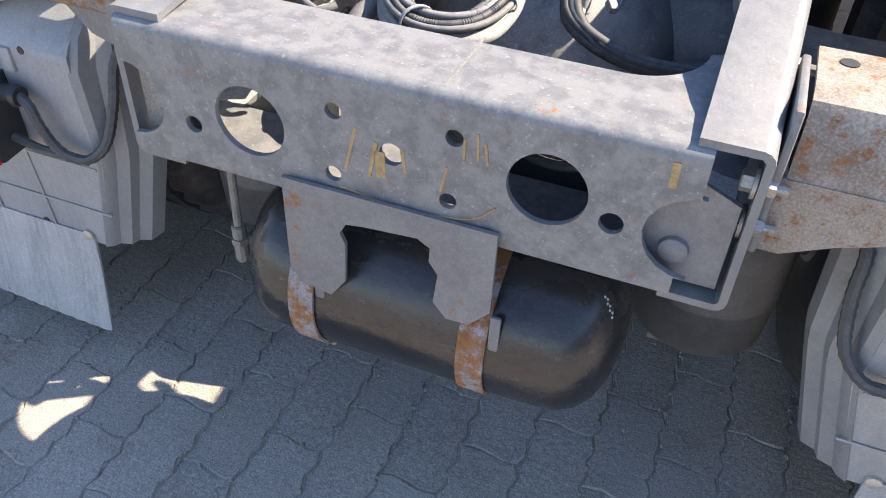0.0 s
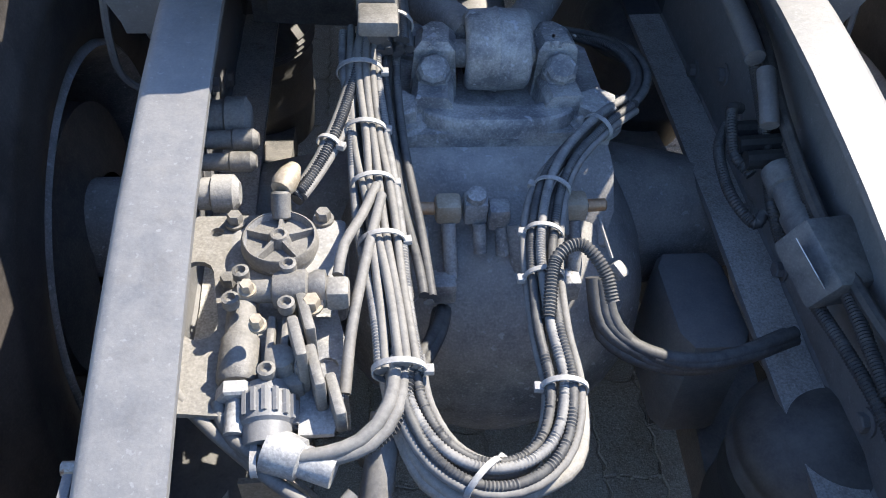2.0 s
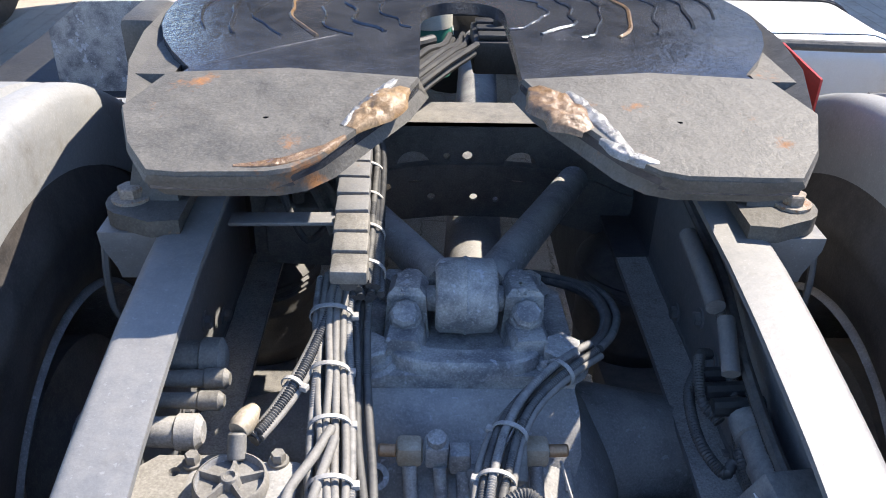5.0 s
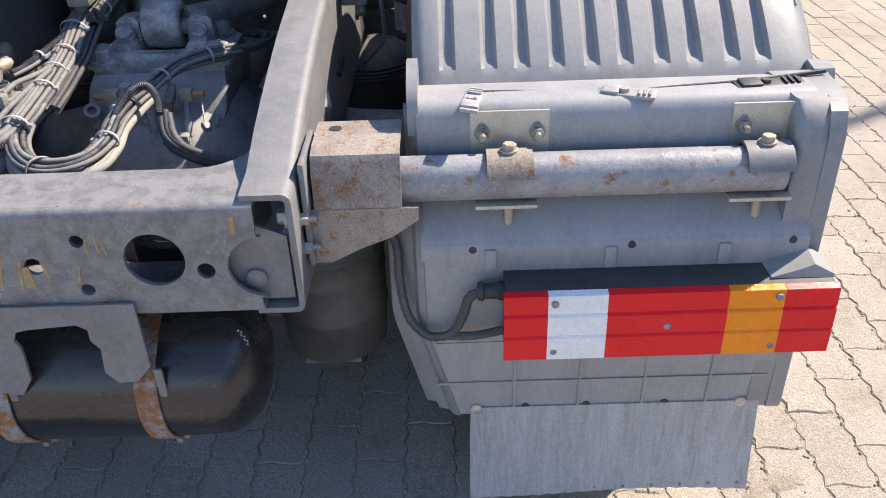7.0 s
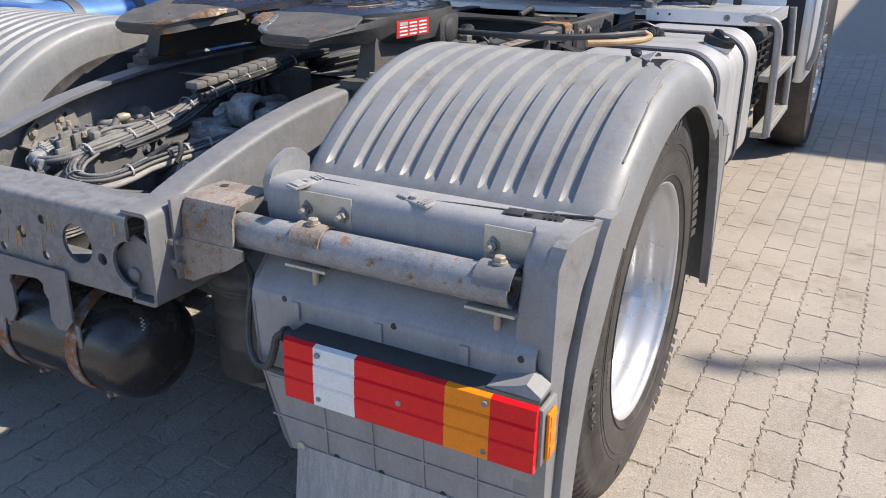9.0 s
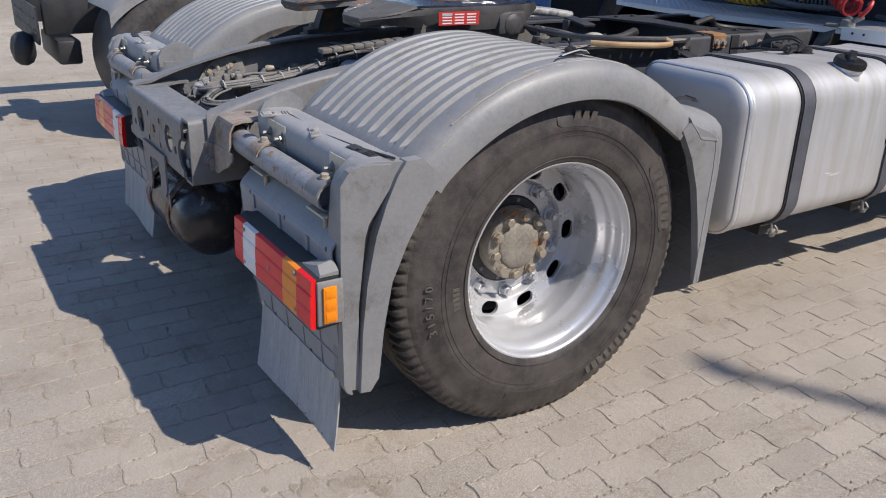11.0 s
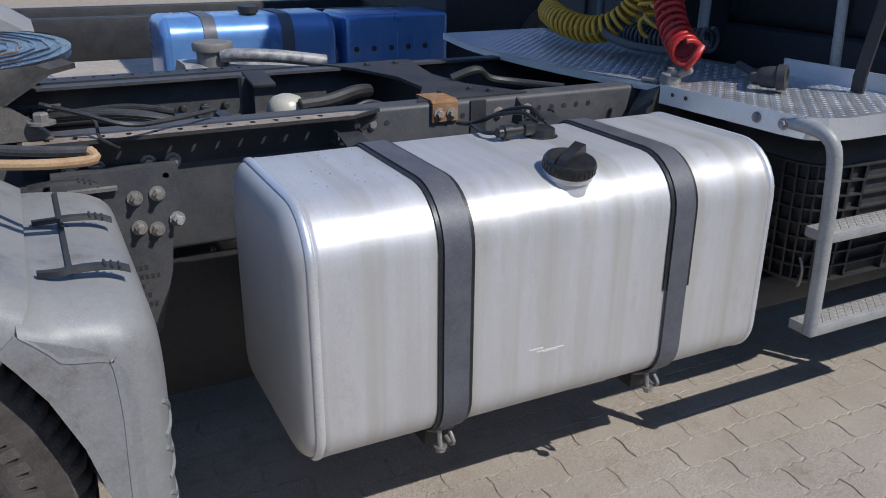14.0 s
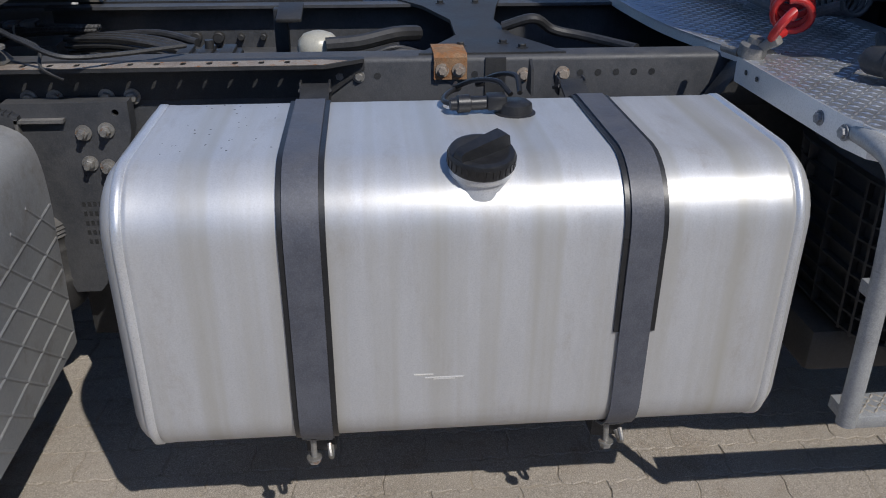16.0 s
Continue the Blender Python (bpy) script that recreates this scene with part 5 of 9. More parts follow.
# the torn patch on top of the right dome, its lifted lip and the scuff marks
bm = bmesh.new()
loops = []
for k in range(15):
    y = -0.055 + 0.0125 * k
    z = float(np.interp(y, [p[0] for p in ARCH], [p[1] for p in ARCH])) + 0.0115
    lo = float(np.interp(y, [-0.055, -0.01, 0.07, 0.12], [1.238, 1.215, 1.212, 1.218])) + 0.003 * noise.noise((y * 60, 1, 0))
    hi = float(np.interp(y, [-0.055, 0.0, 0.06, 0.10, 0.12], [1.236, 1.200, 1.178, 1.184, 1.214])) + 0.004 * noise.noise((y * 60, 5, 0))
    drop = 0.20 * max(0.0, lo - 1.215)
    loops.append([(lo, y, z - drop - 0.003), (lo, y, z - drop), (hi, y, z - 0.2 * max(0.0, hi - 1.215)), (hi, y, z - 0.004)])
rings(bm, loops)
part("torn_crack", bm, CAP_BLACK, guard_r, "black torn crack in the plastic")
bm = bmesh.new()
rings(bm, [[(x, y, z) for x, z in ((1.182 - w, 1.062), (1.184, 1.064 + h), (1.182, 1.067 + h), (1.176 - w, 1.066))] for y, w, h in ((0.03, 0.004, 0.0), (0.06, 0.020, 0.007), (0.09, 0.030, 0.012), (0.115, 0.022, 0.008), (0.125, 0.006, 0.0))])
lip = part("lifted_lip", bm, FENDER, guard_r)
bm = bmesh.new()
for k in range(3):
    obox(bm, Matrix.Translation((1.135 - 0.005 * k, 0.092 + 0.013 * k, 1.070 + 0.003 * (k % 2))) @ Euler((0.3 - 0.3 * k, 0.2, 0.4 * k)).to_matrix().to_4x4(), 0.022, 0.018, 0.013, 0.005)
part("crumpled_rubber", bm, CAP_BLACK, lip, "crumpled black rubber")
stand(0.03, 0.0, 0.010)
for y0, y1, x, d in ((-0.36, -0.12, 1.222, 0.0), (-0.20, -0.02, 1.215, 0.0), (-0.42, -0.30, 1.236, 0.02), (-0.16, 0.10, 1.198, -0.004), (0.0, 0.22, 1.206, -0.003), (-0.30, -0.18, 1.205, -0.002)):
    pts = []
    for k in range(7):
        y = y0 + (y1 - y0) * k / 6
        z = np.interp(y, [p[0] for p in ARCH], [p[1] for p in ARCH])
        pts.append((x + 0.002 * math.sin(k), y, z - 0.006 - d))
    part("scuff_mark", sweep(bmesh.new(), pts, 0.0022, 5), SCUFF, guard_r)


# ---- tail lamps ----
stand(-0.025, -0.021, 0.007, sx=1.065)
def tail_lamp(s):
    bm = bmesh.new()
    outline = [(-0.640, 0.600), (-0.688, 0.600), (-0.700, 0.594), (-0.705, 0.470), (-0.695, 0.464), (-0.640, 0.468)]
    extrude_x(bm, outline, 0.708, 1.192)
    lamp = part("tail_lamp", bm, BLACK, truck, "long rear lamp cluster with red, clear and amber lenses", side=s)
    for x0, x1, mat, lab in ((0.705, 0.770, RED_LENS, "red lens"), (0.770, 0.858, CLEAR_LENS, "clear ribbed lens"), (0.858, 1.035, RED_LENS, "red lens"), (1.035, 1.117, AMBER_LENS, "amber lens"), (1.117, 1.196, RED_LENS, "red lens")):
        bm = bmesh.new()
        prof = [(-0.700, 0.597), (-0.712, 0.5935), (-0.714, 0.561), (-0.7115, 0.558), (-0.7155, 0.5545), (-0.7165, 0.520), (-0.714, 0.517), (-0.717, 0.5135), (-0.7165, 0.472), (-0.704, 0.4665)]
        ribs = 12 if mat is CLEAR_LENS else 1
        xs = [x0 + (x1 - x0) * k / (ribs * 2) for k in range(ribs * 2 + 1)]
        rings(bm, [[(x, y - (0.0008 if i % 2 and ribs > 1 else 0), z) for y, z in prof] for i, x in enumerate(xs)])
        part("lens", bm, mat, lamp, lab, side=s)
    for x, z in ((0.78, 0.580), (0.78, 0.487), (0.948, 0.532), (1.108, 0.582), (1.108, 0.487)):
        bm = bmesh.new()
        lathe(bm, (x, -0.713, z), (0, -1, 0), [(0, 0.006), (0.0045, 0.0055), (0.005, 0.003)], 12)
        part("lens_screw", bm, CAST, lamp, side=s)
    bm = bmesh.new()
    box(bm, 1.192, 1.203, -0.700, -0.632, 0.476, 0.590, 0.004)
    part("side_housing", bm, FENDER, lamp, side=s)
    bm = bmesh.new()
    box(bm, 1.2035, 1.210, -0.688, -0.652, 0.484, 0.578, 0.003)
    for k in range(3):
        box(bm, 1.2095, 1.2115, -0.683, -0.657, 0.49 + 0.03 * k, 0.512 + 0.03 * k, 0.001)
    part("side_marker_lens", bm, AMBER_LENS, lamp, "amber side marker lens", side=s)
    bm = bmesh.new()
    rings(bm, [[(1.10, -0.640, 0.600), (1.10, -0.690, 0.600), (1.10, -0.690, 0.602), (1.10, -0.640, 0.602)], [(1.145, -0.640, 0.600), (1.145, -0.690, 0.600), (1.145, -0.684, 0.612), (1.145, -0.640, 0.618)], [(1.165, -0.640, 0.600), (1.165, -0.690, 0.600), (1.165, -0.68, 0.618), (1.165, -0.640, 0.626)], [(1.193, -0.640, 0.598), (1.193, -0.690, 0.598), (1.193, -0.688, 0.604), (1.193, -0.640, 0.608)]])
    part("lamp_cowl", bm, FENDER, lamp, side=s)
    bm = bmesh.new()
    lathe(bm, (0.712, -0.665, 0.575), (-1, 0, 0), [(0, 0.016), (0.012, 0.016), (0.014, 0.013), (0.034, 0.013), (0.036, 0.017), (0.044, 0.015)], 16)
    part("lamp_plug", bm, BLACK, lamp, side=s)
    bm = bmesh.new()
    sweep(bm, [(0.672, -0.665, 0.575), (0.655, -0.668, 0.565), (0.645, -0.668, 0.53), (0.625, -0.664, 0.49), (0.59, -0.655, 0.48), (0.56, -0.64, 0.51), (0.548, -0.62, 0.57), (0.545, -0.60, 0.63), (0.52, -0.585, 0.665), (0.47, -0.57, 0.69)], 0.0085, 8, 0.006, 0.14)
    part("lamp_cable", bm, CABLE_DARK, lamp, "black corrugated lamp cable", side=s)
    bm = bmesh.new()
    sweep(bm, [(0.708, -0.665, 0.495), (0.66, -0.663, 0.483), (0.625, -0.66, 0.482), (0.59, -0.652, 0.475)], 0.0075, 8)
    part("lamp_cable", bm, CABLE_DARK, lamp, side=s)
    return lamp


for s in (1, -1):
    tail_lamp(s)

# ---- fuel tank ----
stand(-0.125, 0.037, 0.009, sy=1.023)
TX0, TX1, TZ0, TZ1 = 0.735, 1.247, 0.343, 0.916


def tank_loop(y, inset=0.0):
    """Rounded section of the tank at y."""
    out = []
    for cx, cz, r, a0 in ((TX1, TZ1, 0.125, 0), (TX0, TZ1, 0.085, 90), (TX0, TZ0, 0.09, 180), (TX1, TZ0, 0.10, 270)):
        sx, sz = (1 if cx == TX1 else -1), (1 if cz == TZ1 else -1)
        ox, oz = cx - sx * r, cz - sz * r
        for k in range(9):
            a = math.radians(a0 + 90 * k / 8)
            out.append((ox + (r - inset) * math.cos(a), y, oz + (r - inset) * math.sin(a)))
    return out


bm = bmesh.new()
ends = [(0.0, 0.060), (0.004, 0.040), (0.012, 0.022), (0.024, 0.009), (0.036, 0.004), (0.046, 0.004), (0.052, -0.001), (0.058, -0.001), (0.064, 0.0)]
ya, yb = 0.846, 2.078
rows = [tank_loop(ya + d, i) for d, i in ends] + [tank_loop(ya + 0.12 + (yb - ya - 0.24) * k / 6) for k in range(7)] + [tank_loop(yb - d, i) for d, i in reversed(ends)]
rings(bm, rows)
fuel = part("fuel_tank", bm, TANK, truck, "brushed aluminium fuel tank with two dark straps", sharp=60)


def strap_line(y, grow, first, last):
    """Part of the tank's section, from the inner top edge over the flank to the bottom."""
    loop = tank_loop(y, -grow)
    order = loop[9:18][::-1] + loop[0:9][::-1] + loop[27:36][::-1]
    return order[first:last]


def tank_strap(y, w, grow, thick, first, last):
    bm = bmesh.new()
    a, b = strap_line(y - w / 2, grow, first, last), strap_line(y + w / 2, grow, first, last)
    c, d = strap_line(y + w / 2, grow + thick, first, last), strap_line(y - w / 2, grow + thick, first, last)
    rings(bm, [list(q) for q in zip(a, b, c, d)])
    return bm


def loft_strap(y, w, grow, thick):
    # dense line: the straight runs in between follow by themselves
    return tank_strap(y, w, grow, thick, 3, 27)


for y, w in ((1.182, 0.064), (1.764, 0.060)):
    lining = tank_strap(y, w + 0.016, 0.0005, 0.004, 3, 18 if y > 1.5 else 27)
    if y > 1.5:
        # this lining ends halfway down the flank, with a square cut
        rings(lining, [[(TX1 + g, y + u * (w / 2 + 0.008), z) for g, u in ((0.0005, -1), (0.0005, 1), (0.0045, 1), (0.0045, -1))] for z in (0.60, 0.7905)])
    rub = part("strap_rubber", lining, CAP_BLACK, fuel, "black rubber strap lining", sharp=60)
    part("tank_strap", loft_strap(y, w - 0.004, 0.0045, 0.004), STRAP, fuel, "dark grey painted steel tank strap", sharp=60)
    # anchor to the rail and tensioning hook
    bm = bmesh.new()
    obox(bm, Matrix.Translation((0.69, y, 0.895)) @ Matrix.Rotation(0.25, 4, "Y"), 0.11, w, 0.006, 0.002)
    for dy in (-w / 2, w / 2):
        rod(bm, (0.66, y + dy, 0.90), (0.60, y + dy, 0.88), 0.005, 8)
        obox(bm, Matrix.Translation((0.635, y + dy, 0.895)), 0.035, 0.005, 0.04, 0.002)
    part("strap_anchor", bm, CHASSIS_DARK, fuel)
    bm = bmesh.new()
    obox(bm, Matrix.Translation((1.165, y, 0.326)) @ Matrix.Rotation(-0.5, 4, "Y"), 0.07, w * 0.8, 0.006, 0.002)
    rod(bm, (1.195, y - 0.012, 0.344), (1.205, y - 0.012, 0.289), 0.006, 10)
    hexbolt(bm, (1.204, y - 0.012, 0.306), (0.15, 0, -1), 0.012, 0.014, 0.015)
    sweep(bm, [(1.19, y + 0.018, 0.326), (1.205, y + 0.02, 0.309), (1.19, y + 0.022, 0.292), (1.165, y + 0.02, 0.299)], 0.005, 8)
    part("strap_hook", bm, BOLT, fuel, "rusty strap tensioning bolt")
    bm = bmesh.new()
    rings(bm, [[(x, yy, z) for yy, z in ((y - 0.03, zz - 0.05), (y + 0.03, zz - 0.05), (y + 0.03, zz), (y - 0.03, zz))] for x, zz in ((0.50, 0.44), (0.75, 0.335), (1.16, 0.335))])
    part("tank_bearer", bm, CHASSIS_DARK, fuel)
# filler
tilt = Vector((0.22, 0.02, 1)).normalized()
base = Vector((1.168, 1.485, 0.864))
bm = bmesh.new()
lathe(bm, base, tilt, [(-0.02, 0.060), (0.010, 0.058), (0.018, 0.052), (0.032, 0.050), (0.036, 0.055), (0.050, 0.055)], 40)
neck = part("filler_neck", bm, ALU_TRIM, fuel, "pale aluminium filler neck")
bm = bmesh.new()
top = base + tilt * 0.046
lathe(bm, top, tilt, [(0, 0.055), (0.004, 0.058), (0.024, 0.058), (0.029, 0.055), (0.031, 0.046), (0.029, 0.042), (0.028, 0.01)], 48)
cap = part("filler_cap", bm, CAP_BLACK, fuel, "black plastic filler cap with a grip bar", sharp=40)
m = Matrix.Translation(top + tilt * 0.033) @ tilt.to_track_quat("Z", "Y").to_matrix().to_4x4() @ Matrix.Rotation(0.5, 4, "Z")
bm = bmesh.new()
rings(bm, [[m @ Vector((x, y * w, z)) for y, z in ((-0.014, -0.006), (0.014, -0.006), (0.010, 0.012 * h + 0.004), (-0.010, 0.012 * h + 0.004))] for x, w, h in ((-0.053, 0.9, 0.2), (-0.046, 1.0, 0.7), (0.0, 1.15, 1.1), (0.041, 1.25, 1.35), (0.051, 1.1, 0.8))])
part("grip_bar", bm, CAP_BLACK, cap, sharp=50)
for k in range(30):
    bm = bmesh.new()
    a = 2 * math.pi * k / 30
    q = m @ Matrix.Translation((0.058 * math.cos(a), 0.058 * math.sin(a), -0.019)) @ Matrix.Rotation(a, 4, "Z")
    part("grip", obox(bm, q, 0.002, 0.006, 0.016), CAP_BLACK, cap)
# level sender and its cables
bm = bmesh.new()
lathe(bm, (0.905, 1.588, 0.912), (0, 0, 1), [(0, 0.042), (0.005, 0.042), (0.007, 0.036), (0.024, 0.034), (0.029, 0.026)], 32)
box(bm, 0.885, 0.925, 1.53, 1.57, 0.925, 0.955, 0.006)
lathe(bm, (0.905, 1.548, 0.938), (0.1, -1, 0), [(0, 0.014), (0.05, 0.014), (0.052, 0.018), (0.075, 0.018), (0.078, 0.013), (0.09, 0.012)], 16)
part("level_sender", bm, CAP_BLACK, fuel, "black fuel level sender with plug")
for pts in ([(0.90, 1.58, 0.952), (0.86, 1.56, 0.968), (0.80, 1.52, 0.955), (0.72, 1.49, 0.92), (0.62, 1.50, 0.90)], [(0.89, 1.60, 0.952), (0.83, 1.60, 0.972), (0.76, 1.57, 0.955), (0.70, 1.54, 0.92), (0.63, 1.56, 0.90)], [(0.905, 1.47, 0.935), (0.86, 1.45, 0.93), (0.78, 1.47, 0.925), (0.70, 1.50, 0.91)]):
    part("sender_cable", sweep(bmesh.new(), pts, 0.0058, 8, 0.006, 0.12), CAP_BLACK, fuel)
bm = bmesh.new()
rings(bm, [[(x, 1.66 + dy, z) for x, z in ((0.64, 0.89), (0.70, 0.89), (0.69, 0.95), (0.66, 0.965))] for dy in (0, 0.006)])
part("strap_ear", bm, CHASSIS_DARK, fuel)
# dent with its pale scratch
BARE = surface("bare bright scratch", (0.8, 0.79, 0.76), (0.86, 0.85, 0.82), 0.4, 0.4, 80, 20, 0.3, 0.1)
for z, y0, y1 in ((0.5225, 1.365, 1.40), (0.515, 1.385, 1.455), (0.512, 1.40, 1.44)):
    part("scratch", obox(bmesh.new(), Matrix.Translation((1.2475, (y0 + y1) / 2, z)), 0.0008, y1 - y0, 0.0025), BARE, fuel)

# small pits in the sheet near the rear edge
random.seed(77)
bm = bmesh.new()
for k in range(34):
    y, x = random.triangular(0.93, 1.15, 0.97), random.uniform(0.80, 1.11)
    lathe(bm, (x, y, TZ1 - 0.0004), (0, 0, 1), [(0, random.choice((0.0016, 0.0024, 0.0038))), (0.0008, 0.0006)], 6)
tagged(part("pit_marks", bm, CAP_BLACK, fuel, "scattered dark pits"), "", "", "", "stuff")
# rolled end beads and small pits
for y in (ya + 0.040, yb - 0.040):
    bm = bmesh.new()
    rings(bm, [tank_loop(y - 0.010, 0.004), tank_loop(y - 0.005, -0.003), tank_loop(y + 0.005, -0.003), tank_loop(y + 0.010, 0.004)], caps=False)
    part("end_bead", bm, ALU_TRIM, fuel, sharp=60)

# ---- fifth wheel coupling ----
stand(0.028, -0.018, 0.054)
FX, FY, FZ = 0.02, 0.36, 1.066


def coupling_plate():
    """Round-fronted plate with two ramps behind and a throat between them."""
    bm = bmesh.new()
    r = 0.455
    out = []
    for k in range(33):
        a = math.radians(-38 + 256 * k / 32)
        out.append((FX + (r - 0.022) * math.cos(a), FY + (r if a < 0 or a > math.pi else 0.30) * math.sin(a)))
    left = [(-0.37, -0.02), (-0.345, -0.09), (-0.315, -0.138), (-0.285, -0.140), (-0.197, -0.138), (-0.170, -0.131), (-0.142, -0.108), (-0.105, -0.055), (-0.064, 0.005), (-0.042, 0.06), (-0.042, 0.30)]
    throat = [(FX + 0.062 * math.cos(a), 0.33 + 0.062 * math.sin(a)) for a in [math.pi - math.pi * k / 8 for k in range(9)]]
    right = [(2 * FX - x, y) for x, y in reversed(left)]
    outline = out + left + throat + right
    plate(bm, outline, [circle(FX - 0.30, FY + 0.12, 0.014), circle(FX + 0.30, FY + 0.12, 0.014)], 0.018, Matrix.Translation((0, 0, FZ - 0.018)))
    bmesh.ops.subdivide_edges(bm, edges=[e for e in bm.edges if e.calc_length() > 0.12], cuts=2)
    for v in bm.verts:
        if v.co.y < 0.12:
            d = 0.12 - v.co.y
            v.co.z -= 0.10 * d + 0.22 * d * d
    return bm


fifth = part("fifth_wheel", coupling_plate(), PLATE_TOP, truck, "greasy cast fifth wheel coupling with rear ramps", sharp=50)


def skirt(s, rear):
    bm = bmesh.new()
    pts = [(0.062, 0.06), (0.084, 0.004), (0.125, -0.056), (0.162, -0.110), (0.190, -0.133), (0.217, -0.141), (0.305, -0.143), (0.335, -0.140), (0.366, -0.09), (0.390, -0.02), (0.420, 0.10), (0.436, 0.22), (0.437, 0.36), (0.418, 0.46), (0.36, 0.56), (0.27, 0.62)]
    loops = []
    for i, (x, y) in enumerate(pts[:9] if rear else pts[8:]):
        d = max(0.0, 0.12 - y)
        top = FZ - 0.001 - (0.10 * d + 0.22 * d * d)
        deep = 0.026 if x < 0.38 else 0.03 + 0.05 * min(1, max(0, (y + 0.1) / 0.25))
        cxx = FX + x
        inn = 0.93
        loops.append([(cxx, y, top), (cxx + 0.004, y, top - deep * 0.3), (cxx - 0.012, y + 0.008, top - deep), (FX + x * inn + 0.004, y + 0.03, top - deep), (FX + x * inn + 0.004, y + 0.03, top - 0.014)])
    rings(bm, loops)
    if s < 0:
        bmesh.ops.transform(bm, matrix=Matrix.Translation((2 * FX, 0, 0)) @ Matrix.Diagonal((-1, 1, 1, 1)), verts=bm.verts)
    return bm


for s in (1, -1):
    part("ramp_edge", skirt(s, True), PLATE_SIDE, fifth)
    part("plate_skirt", skirt(s, False), COUPLING_DARK, fifth)


def ramp_face(s):
    """Dusty upper face of one rear ramp, lying on the plate."""
    bm = bmesh.new()
    pts = [(-0.046, 0.055), (-0.066, 0.004), (-0.107, -0.056), (-0.144, -0.108), (-0.171, -0.130), (-0.197, -0.137), (-0.285, -0.139), (-0.314, -0.137), (-0.345, -0.09), (-0.37, -0.02), (-0.34, 0.06), (-0.20, 0.075)]
    n = 10
    loops = []
    for j in range(n + 1):
        f = j / n
        loop = []
        for x, y in pts:
            cx_, cy_ = -0.21, -0.04
            w_ = 1.03 if j == 0 else 1.015 if j == 1 else max(0.02, 1.1 - 1.1 * f)
            xx, yy = cx_ + (x - cx_) * w_, cy_ + (y - cy_) * w_
            d = max(0.0, 0.12 - yy)
            z = FZ + 0.003 - (0.10 * d + 0.22 * d * d) - (0.006 if j == 0 else 0) + 0.002 * noise.noise((xx * 14, yy * 14, s))
            loop.append((xx, yy, z))
        loops.append(loop)
    rings(bm, loops, caps=False)
    if s < 0:
        bmesh.ops.transform(bm, matrix=Matrix.Translation((2 * FX, 0, 0)) @ Matrix.Diagonal((-1, 1, 1, 1)), verts=bm.verts)
    return bm


part("ramp", ramp_face(1), PLATE_SIDE, fifth, "dusty pale ramp face", sharp=60)
part("ramp", ramp_face(-1), PLATE_SIDE, fifth, "dusty pale ramp face", sharp=60)


def fall(y):
    d = max(0.0, 0.12 - y)
    return FZ - (0.10 * d + 0.22 * d * d)


def smear(points, wide, high, mat, lab, seed, rough=34.0):
    """A wiped ridge of grease along a line on the plate: lumpy, torn at the edges, thin towards its sides."""
    bm = bmesh.new()
    line = smooth_line([(x, y, 0) for x, y in points], 0.004)
    loops, m = [], 15
    for i, q in enumerate(line):
        d = (line[min(i + 1, len(line) - 1)] - line[max(i - 1, 0)]).normalized()
        nrm = Vector((-d.y, d.x, 0))
        end = min(1.0, 4.0 * min(i, len(line) - 1 - i) / len(line))
        loop = []
        for k in range(m):
            u = 2 * k / (m - 1) - 1
            w = wide * (0.35 + 0.65 * end) * (1 + 0.45 * noise.noise((q.x * 40, q.y * 40, seed + (3 if u > 0 else 0))))
            p = q + nrm * u * w
            h = high * (1 - u * u) ** 0.6 * end * (0.55 + 0.8 * abs(noise.noise((p.x * rough, p.y * rough, seed))) + 0.5 * noise.noise((p.x * 130, p.y * 130, seed)))
            loop.append((p.x, p.y, fall(p.y) + (0.0035 + max(0.0, h) if abs(u) < 0.99 else -0.002)))
        loops.append(loop)
    rings(bm, loops, caps=False, closed=False)
    return part("grease_smear", bm, mat, fifth, lab, sharp=80)


smear([(-0.058, 0.03), (-0.08, -0.01), (-0.10, -0.035), (-0.115, -0.06)], 0.022, 0.011, GREASE, "wiped ochre ridge of old grease", 4)
smear([(-0.125, -0.055), (-0.105, -0.02), (-0.085, 0.02), (-0.07, 0.05)], 0.008, 0.007, SILVER_GREASE, "silvery wiped grease", 6, 60)
smear([(-0.120, -0.075), (-0.15, -0.105), (-0.19, -0.125), (-0.23, -0.13)], 0.006, 0.003, BROWN_GREASE, "thin dark grease edge", 9, 60)
smear([(0.093, 0.035), (0.11, -0.005), (0.125, -0.03), (0.145, -0.06)], 0.026, 0.012, BROWN_GREASE, "brown glossy ridge of old grease", 5)
smear([(0.13, 0.03), (0.15, -0.02), (0.165, -0.06), (0.185, -0.10)], 0.010, 0.004, SILVER_GREASE, "silvery wiped grease", 7, 70)
smear([(0.155, -0.075), (0.18, -0.105), (0.21, -0.118)], 0.007, 0.005, SILVER_GREASE, "silvery wiped grease", 8, 70)
# wavy grease rings on the plate
for k in range(7):
    bm = bmesh.new()
    rr = 0.13 + 0.045 * k
    pts = []
    a0, a1 = (-60 + 9 * k, 235 - 6 * k)
    for j in range(40):
        a = math.radians(a0 + (a1 - a0) * j / 39)
        w = rr + 0.022 * noise.noise((3 * math.cos(a), 3 * math.sin(a), k)) + 0.005 * noise.noise((17 * math.cos(a), 17 * math.sin(a), k))
        pts.append((FX + w * math.cos(a) * 0.95, FY + w * math.sin(a) * (0.68 if math.sin(a) > 0 else 1.0), FZ + 0.0005))
    part("grease_ridge", sweep(bm, pts, 0.0022 + 0.001 * (k % 2), 5, 0.03), BROWN_GREASE if k == 3 else PLATE_TOP, fifth)
stand(-0.010, -0.069, 0.054)
